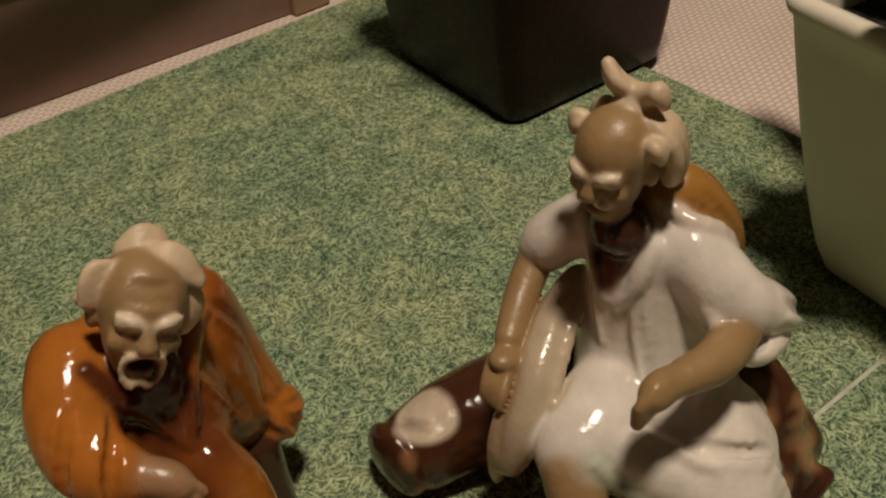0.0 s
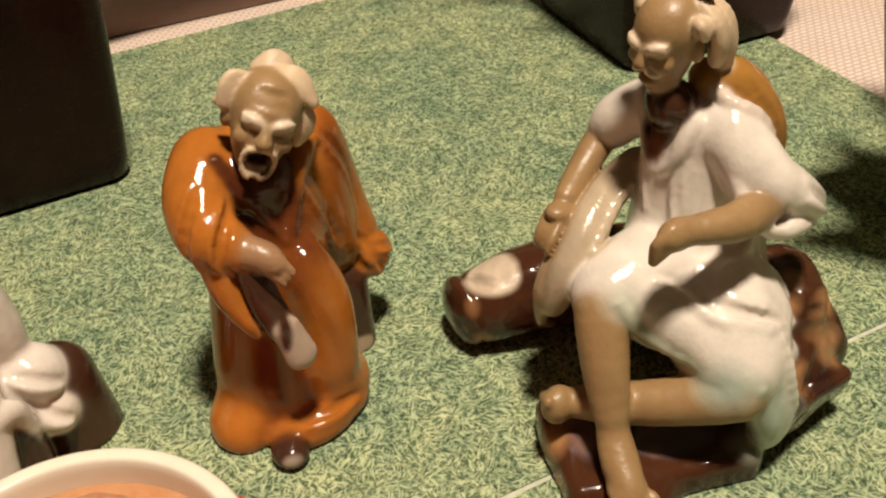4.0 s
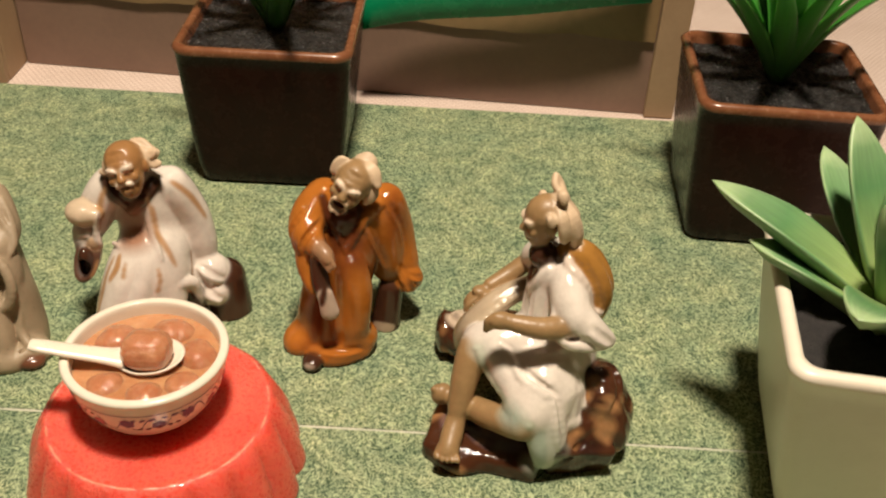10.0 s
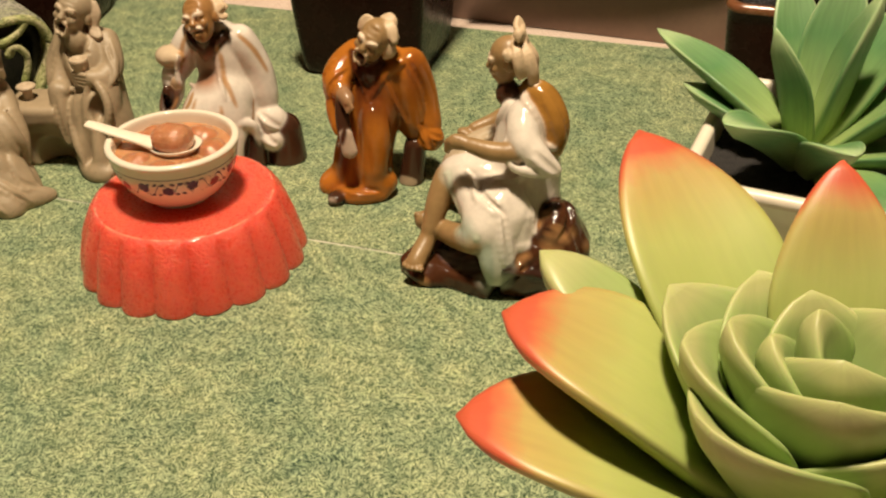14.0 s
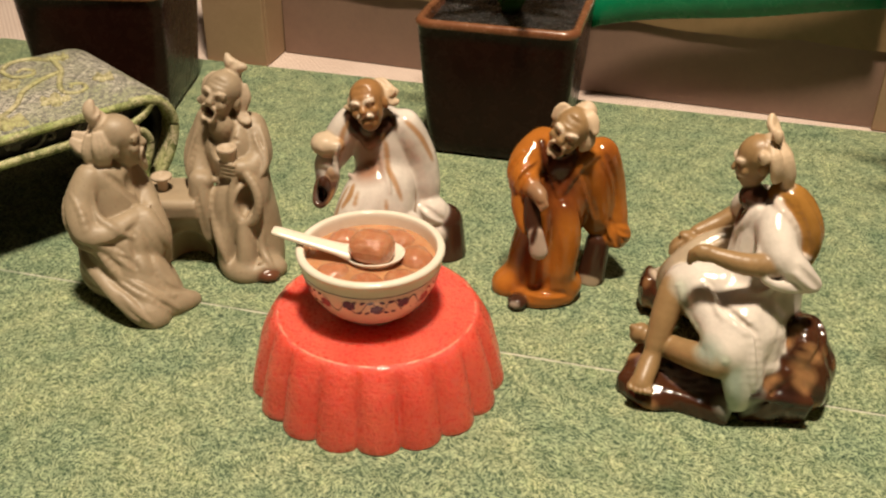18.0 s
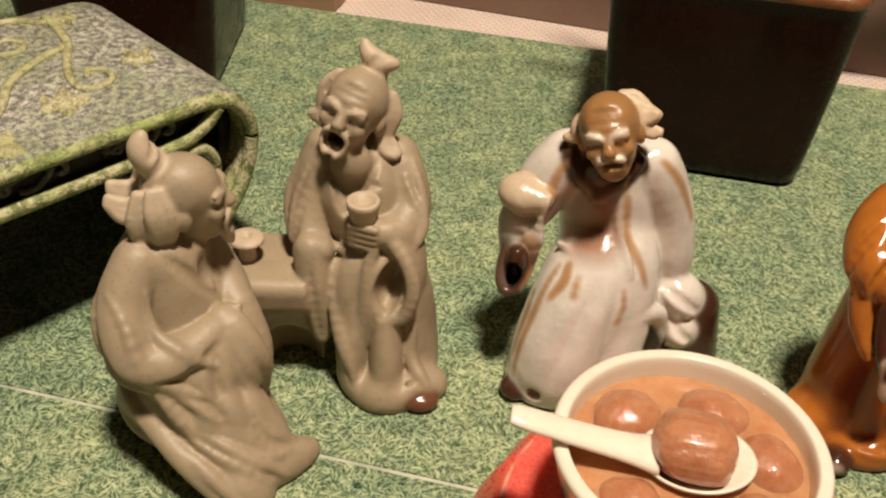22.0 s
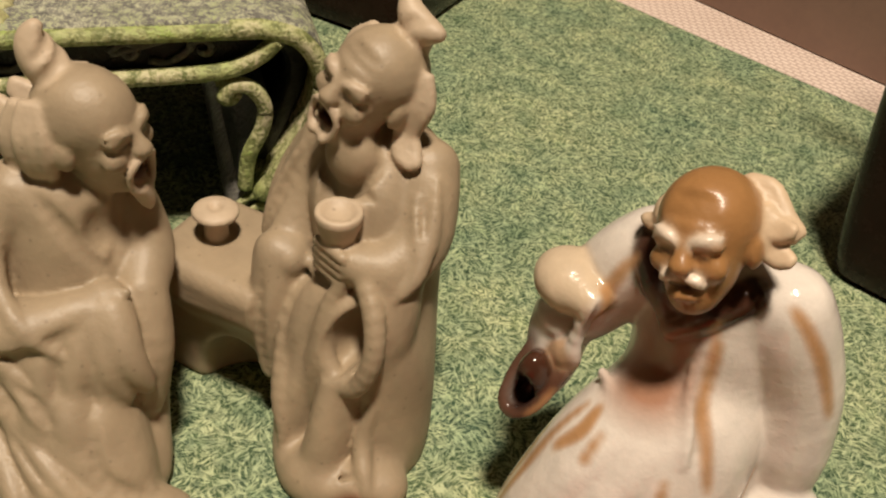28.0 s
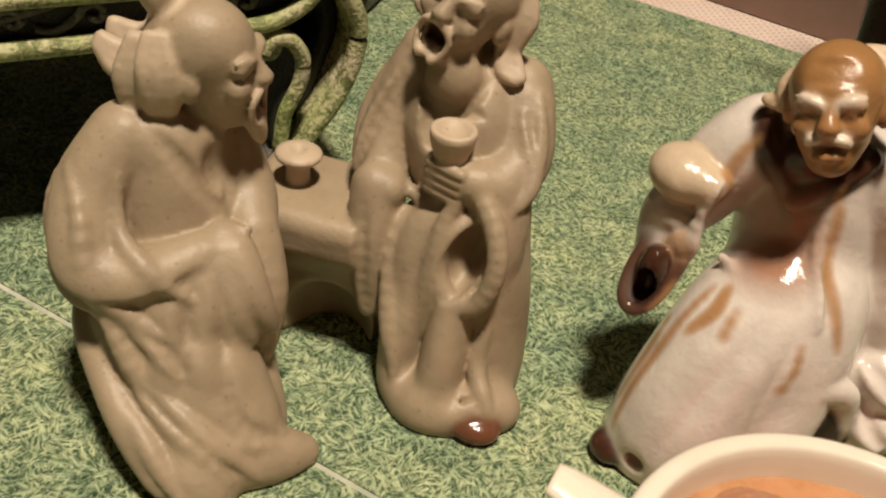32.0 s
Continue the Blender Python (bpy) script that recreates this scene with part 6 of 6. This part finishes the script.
for q in (-1, 1):
    lock(c, [f(q * 4.4, 3.6, 4.4), f(q * 5.8, 3.4, 1.2), f(q * 5.8, 3.6, -2.8), f(q * 4.8, 3.8, -4.6)], 1.7, BISQUE_HAIR)
    lock(c, [f(q * 3.6, 5.6, 3.4), f(q * 4.8, 6.4, -1.0), f(q * 4.6, 6.8, -6.0)], 1.9, BISQUE_HAIR)
    lock(c, [f(q * 2.6, 6.4, 0.6), f(q * 2.2, 9.4, -0.2), f(q * 1.8, 11.6, 1.6)], 1.5, BISQUE_HAIR)
    c.ell(f(q * 3.0, 7.4, -6.4), (2.2, 2.2, 2.0), BISQUE_HAIR, k=0.6)
for pts in (((-105.5, 9.5, 42), (-107.5, 7.5, 34), (-106.5, 3.5, 27)), ((-87, 12.5, 42), (-84.5, 11, 35), (-85.0, 8, 31)), 
            ((-128.5, -27, 34), (-127.5, -31, 27), (-122, -31.5, 22)), ((-122, -31, 25), (-115, -30, 21), (-110, -30, 15)), ((-112, -32, 13), (-107, -33, 8), (-102, -33, 3)), ((-110, -26, 11), (-104.5, -27, 7), (-99.5, -25, 3))):
    fold(c, pts, BISQUE, 0.5)
# soft drapery ridges on sleeves and laps
for pts, r in ((((-127, -27, 35), (-121, -32.5, 25), (-111, -30.5, 19)), 1.2), (((-123.5, -25.5, 36), (-118, -29, 28), (-110.5, -27, 23.5)), 1.0), (((-130, -23, 30), (-127, -30, 24), (-118, -33, 18.5)), 1.1),
               (((-118, -34, 12), (-110, -35, 7), (-103, -36, 2)), 1.2), (((-113, -30, 13), (-105, -30.5, 7.5), (-99, -29, 2.5)), 1.1), (((-110, -20, 24), (-107, -19, 18), (-106.5, -18.5, 13)), 0.9),
               (((-88, 16, 43), (-84, 11, 36), (-84.5, 6, 31)), 0.9), (((-100, 4, 26), (-96, -1.5, 13), (-93, -5, 4)), 1.2), (((-83.5, 2, 15), (-81.5, -1.5, 9), (-79, -3, 4)), 1.0), (((-110, 12, 42), (-111.5, 9, 34), (-108.5, 4, 28)), 0.9)):
    c.rope(pts, [0.2, 1.15 * r, 0.3], BISQUE, 0.8, 0.15, n=14)
# overlapping edge of the outer robe, sweeping round the kneeling man's back
c.rope([(-130.5, -14, 19), (-131, -23, 17.5), (-124, -32, 14.5), (-114, -36, 9), (-106, -37.5, 3)], [1.0, 2.0, 2.2, 1.9, 0.9], BISQUE, 0.9, 0.2, n=24)
c.rope([(-131, -15, 17), (-131.5, -24, 15.2), (-124, -33.5, 12.2), (-115, -37, 7), (-108, -38.5, 2)], [0.3, 0.9, 1.1, 0.9, 0.3], None, 0.6, 0.1, True, n=24)
c.rope([(-130, -28, 9), (-122, -35, 5), (-114, -38, 1.5)], [0.2, 0.5, 0.2], None, 1.0, 0.1, True)
place(c, "grey_figurine", BARE, "unglazed grey clay piece with two old men drinking at a table")


# ---- mossy stone garden bench with scrolled ends ----
def moss_material(name, stone1, stone2, moss1, moss2, amount, rough=0.75, k=1.0):
    """Painted resin stone: grey-brown ground, cream and green stipple."""
    m, n, l, b = mat_new(name)
    v = coords(n, l)
    big, mid, fine = noise_tex(n, l, v, 55, 4.0, 0.6), noise_tex(n, l, v, 240 * k, 4.0, 0.7), noise_tex(n, l, v, 1100 * k, 2.0, 0.6)
    r1 = ramp(n, [(0.38, stone1), (0.62, stone2)])
    l.new(mid.outputs["Fac"], r1.inputs["Fac"])
    r2 = ramp(n, [(0.40, moss1), (0.60, moss2)])
    l.new(big.outputs["Fac"], r2.inputs["Fac"])
    add = n.new("ShaderNodeMath")
    add.operation = "ADD"
    l.new(mid.outputs["Fac"], add.inputs[0])
    l.new(fine.outputs["Fac"], add.inputs[1])
    r3 = ramp(n, [(0.50 - amount * 0.12, (0, 0, 0)), (0.60 - amount * 0.12, (1, 1, 1))])
    half = n.new("ShaderNodeMath")
    half.operation = "MULTIPLY"
    half.inputs[1].default_value = 0.5
    l.new(add.outputs[0], half.inputs[0])
    l.new(half.outputs[0], r3.inputs["Fac"])
    l.new(mix_rgb(n, l, r1.outputs["Color"], r2.outputs["Color"], r3.outputs["Color"]), b.inputs["Base Color"])
    b.inputs["Roughness"].default_value = rough
    bump(n, l, b, add.outputs[0], 0.6, 0.0006)
    return m


STONE_TOP = moss_material("mossy_stone_top", (0.11, 0.105, 0.092), (0.29, 0.275, 0.235), (0.70, 0.65, 0.54), (0.40, 0.44, 0.22), 0.15, 0.55, 2.8)
STONE_EDGE = moss_material("yellow_green_mossy_edge", (0.15, 0.17, 0.055), (0.34, 0.34, 0.14), (0.62, 0.54, 0.36), (0.32, 0.40, 0.11), 0.40, 0.6, 1.4)
STONE_LEAF = moss_material("cream_olive_leaf_stone", (0.24, 0.22, 0.10), (0.42, 0.38, 0.20), (0.58, 0.52, 0.33), (0.42, 0.42, 0.18), 0.4, 0.6, 1.4)
# dark paint of the frieze; on inner faces it also holds their shade
STONE_DARK = moss_material("dark_stone_with_shade", (0.012, 0.011, 0.010), (0.028, 0.026, 0.023), (0.07, 0.07, 0.05), (0.05, 0.055, 0.03), -0.8, 0.5)
STONE_SCROLL = moss_material("dark_grey_scroll_stone", (0.09, 0.085, 0.075), (0.15, 0.14, 0.125), (0.26, 0.24, 0.19), (0.20, 0.20, 0.13), -0.2, 0.3)

BENCH_L, BENCH_D = 0.112, 0.058
bench_turn = math.degrees(math.atan2(-0.847, -0.532))
bench = thing("garden_bench", pose(-0.133, 0.029, 0, 0, 0, bench_turn), "small mossy stone-look bench with scrolled ends and vine relief", "bench")
# in the bench's own space: x along the seat from its end, y to the back, z up (mirrored so that +y runs to the back)


def ribbon(points, thick, d0, d1, n=60, taper=None, crown=0.0):
    """A strip of that thickness along a curve in the side plane, as deep as the bench."""
    c = spline(points, n)
    bm = bmesh.new()
    rows = []
    for i in range(n):
        d = c[min(i + 1, n - 1)] - c[max(i - 1, 0)]
        d = d / (np.linalg.norm(d) + 1e-12)
        nn = np.array([-d[1], d[0]]) * thick / 2 * (taper(i / (n - 1)) if taper else 1)
        ring = []
        for q, dep, sh in ((1, d0 + 0.0008, 1), (1, d0, 0.5), (-1, d0, 0.5), (-1, d0 + 0.0008, 1), (-1, d1 - 0.0008, 1), (-1, d1, 0.5), (1, d1, 0.5), (1, d1 - 0.0008, 1)):
            p = c[i] + q * nn * sh
            ring.append((p[0], -dep, p[1]))
        rows.append(ring)
    return rings_mesh(rows, True, True, True)


def beaded(points, thick, n=60):
    """A rounded bead along the front edge of a strip."""
    front = [(a, 0.0002, b) for a, b in points]
    return tube_bm(front, [thick * 0.56] * len(front), 10, n)


def mm(*pts):
    return [(a * MM, b * MM) for a, b in pts]


for end in (0, 1):
    flip = (lambda pts: pts) if end == 0 else (lambda pts: [(BENCH_L - a, b) for a, b in pts])
    lab = "outer curled leg with mossy yellow-green edges"
    part("outer_leg", beaded(flip(mm((8, 42.6), (2, 42.3), (-3.5, 40), (-6.8, 34), (-6.4, 27), (-3.5, 20), (0.5, 14.5), (4, 10))), 0.0030), STONE_EDGE, bench, lab)
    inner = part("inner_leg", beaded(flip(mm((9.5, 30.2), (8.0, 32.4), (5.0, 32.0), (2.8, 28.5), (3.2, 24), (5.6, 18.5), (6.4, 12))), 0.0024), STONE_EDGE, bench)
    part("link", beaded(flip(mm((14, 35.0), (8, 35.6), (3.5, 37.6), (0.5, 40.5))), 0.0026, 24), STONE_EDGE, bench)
    part("leg_panel", ribbon(flip(mm((8, 42.6), (2, 42.3), (-3.5, 40), (-6.8, 34), (-6.4, 27), (-3.5, 20), (0.5, 14.5), (4, 10))), 0.0030, 0.0008, BENCH_D), STONE_EDGE, bench, "mossy outer face of the curled leg")
    # inner faces behind the beads: shade under the seat is in their colour
    part("inner_panel", ribbon(flip(mm((5.0, 32.0), (2.8, 28.5), (3.2, 24), (5.6, 18.5), (6.4, 12))), 0.0022, 0.0012, BENCH_D), STONE_DARK, bench, "dark inner face of the leg with shade painted in")
    part("cavity_wall", ribbon(flip(mm((1.0, 39.0), (-2.5, 36.5), (-3.4, 31), (-0.6, 23), (3.2, 15))), 0.0035, 0.004, BENCH_D - 0.004, 30), STONE_DARK, bench, "inside of the curled leg with shade painted dark")
    cx = 3.6 if end == 0 else BENCH_L / MM - 3.6
    foot = [[((cx + r * math.cos(a)) * MM, -y, (6.0 + r * 0.97 * math.sin(a)) * MM) for a in np.linspace(0, 2 * math.pi, 33)[:-1]] for r, y in ((0.05, 0.0004), (4.9, 0.0003), (5.7, 0.0010), (5.9, 0.004), (5.9, BENCH_D - 0.004), (5.7, BENCH_D - 0.001), (4.9, BENCH_D), (0.05, BENCH_D))]
    foot_ob = part("scroll_foot", rings_mesh(foot), STONE_SCROLL, bench, "rolled scroll foot")
    sg = -1 if end else 1
    spiral = [((cx + sg * (4.9 - 0.42 * a) * math.cos(a)) * MM, 0.0003, (6.0 + (4.9 - 0.42 * a) * math.sin(a)) * MM) for a in np.linspace(0, 10.5, 26)]
    part("spiral", tube_bm(spiral, [0.00075] * 26, 8, 90), STONE_EDGE, foot_ob, "raised mossy spiral")
    cx2 = 9.0 if end == 0 else BENCH_L / MM - 9.0
    curl2 = [((cx2 + sg * (2.9 - 0.44 * a) * math.cos(a + 1)) * MM, -0.0005, (30.6 + (2.9 - 0.44 * a) * math.sin(a + 1)) * MM) for a in np.linspace(0, 5.0, 12)]
    part("curl", tube_bm(curl2, [0.0009] * 11 + [0.0006], 8, 40), STONE_EDGE, inner)
seat = part("seat", ribbon(mm((-7.3, 36.5), (-5.0, 40.0), (0, 42.6), (8, 43.2), (30, 43.2), (56, 43.2), (82, 43.2), (104, 43.2), (112, 42.6), (117, 40.0), (119.3, 36.5)), 0.0024, -0.0004, BENCH_D + 0.0004, 90, lambda u: 0.25 + 0.75 * min(1.0, 9 * min(u, 1 - u))), STONE_TOP, bench, "grey stippled stone seat slab")
part("edge_moulding", tube_bm([(0.004, 0.0004, 0.0423), (0.03, 0.0006, 0.0426), (0.08, 0.0006, 0.0426), (BENCH_L - 0.004, 0.0004, 0.0423)], [0.0014] * 4, 10, 40), STONE_EDGE, bench, "cream and green mossy front edge")
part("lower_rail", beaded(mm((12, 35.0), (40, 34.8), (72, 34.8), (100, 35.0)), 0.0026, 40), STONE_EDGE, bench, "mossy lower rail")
# strip behind the rail, its shade put into the dark colour
part("rail_panel", ribbon(mm((3, 36.4), (12, 35.0), (40, 34.8), (72, 34.8), (100, 35.0), (109, 36.4)), 0.0022, 0.0012, BENCH_D, 50), STONE_DARK, bench, "dark underside panel with shade painted in")
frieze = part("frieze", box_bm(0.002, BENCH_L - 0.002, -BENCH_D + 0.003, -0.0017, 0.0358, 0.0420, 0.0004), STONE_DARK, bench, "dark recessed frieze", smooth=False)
for k in range(8):
    x0, sg = 0.012 + 0.0115 * k, (-1) ** k
    pts = [(x0 + (2.3 - 0.33 * a) * MM * math.cos(a * sg), -0.0012, 0.0387 + (2.3 - 0.33 * a) * MM * math.sin(a) * 0.95) for a in np.linspace(0, 6.0, 14)]
    pts = [(x0 + 0.0085, -0.0012, 0.0372), (x0 + 0.0055, -0.0012, 0.0366)] + pts if sg > 0 else [(x0 - 0.006, -0.0012, 0.0408)] + pts
    part("scroll_relief", tube_bm(pts, [0.0007] * len(pts), 8, 50), STONE_SCROLL, frieze)


def on_seat(s, d, h=0.0):
    return (s * MM, -d * MM, 0.0444 + h * MM)


def vine(points, r0=1.15, r1=0.65):
    n = len(points)
    return tube_bm([on_seat(s, d, 0.1) for s, d in points], [(r0 + (r1 - r0) * k / (n - 1)) * MM for k in range(n)], 8, n * 6, 0.8)


part("vine_relief", vine([(11, 53), (11.5, 46), (13.3, 38), (17.5, 30), (20.5, 23), (21, 17.5), (17.5, 15.2), (13.8, 17.6), (13.6, 22), (16.2, 23.4), (17.6, 21)]), STONE_LEAF, seat, "raised cream vine")
part("vine_relief", vine([(12, 50), (17, 55.5), (24, 56), (29, 50), (28, 42), (23, 40.5), (20.6, 44), (23, 47.5), (25.4, 46)]), STONE_LEAF, seat, "raised cream vine")
part("vine_relief", vine([(13.5, 37), (22, 34), (31, 28), (38, 18), (47, 12), (58, 14), (66, 22), (62, 29), (56, 26), (58, 22)]), STONE_LEAF, seat, "raised cream vine")


def leaf_relief(s, d, size, turn):
    """A lobed leaf, raised and veined."""
    bm = bmesh.new()
    top, out = [], []
    for k in range(60):
        a = 2 * math.pi * k / 60
        r = size * (0.40 + 0.44 * abs(math.cos(2.5 * a)) ** 0.8 + 0.14 * math.cos(a) + 0.05 * math.cos(20 * a))
        x, y = r * math.cos(a), r * math.sin(a)
        c, q = math.cos(radians(turn)), math.sin(radians(turn))
        out.append(bm.verts.new(on_seat(s + x * c - y * q, d + x * q + y * c, 0.05)))
        top.append(bm.verts.new(on_seat(s + 0.86 * (x * c - y * q), d + 0.86 * (x * q + y * c), 0.6 + 0.9 * abs(math.cos(2.5 * a)) ** 3)))
    mid = bm.verts.new(on_seat(s, d, 0.7))
    for k in range(60):
        j = (k + 1) % 60
        bm.faces.new((out[k], out[j], top[j], top[k]))
        bm.faces.new((top[k], top[j], mid))
    bmesh.ops.recalc_face_normals(bm, faces=bm.faces[:])
    return bm


for s_, d_, size, turn in ((27.4, 14, 6.0, 200), (6, 21.5, 4.6, 160), (45, 6.5, 6.8, 230), (33, 36, 5.2, 100), (8, 49, 3.6, 60), (40, 44, 6.0, 20), (58, 38, 6.0, 80), (75, 12, 6.5, 190)):
    part("leaf_relief", leaf_relief(s_, d_, size, turn), STONE_LEAF, seat, "raised lobed leaf")
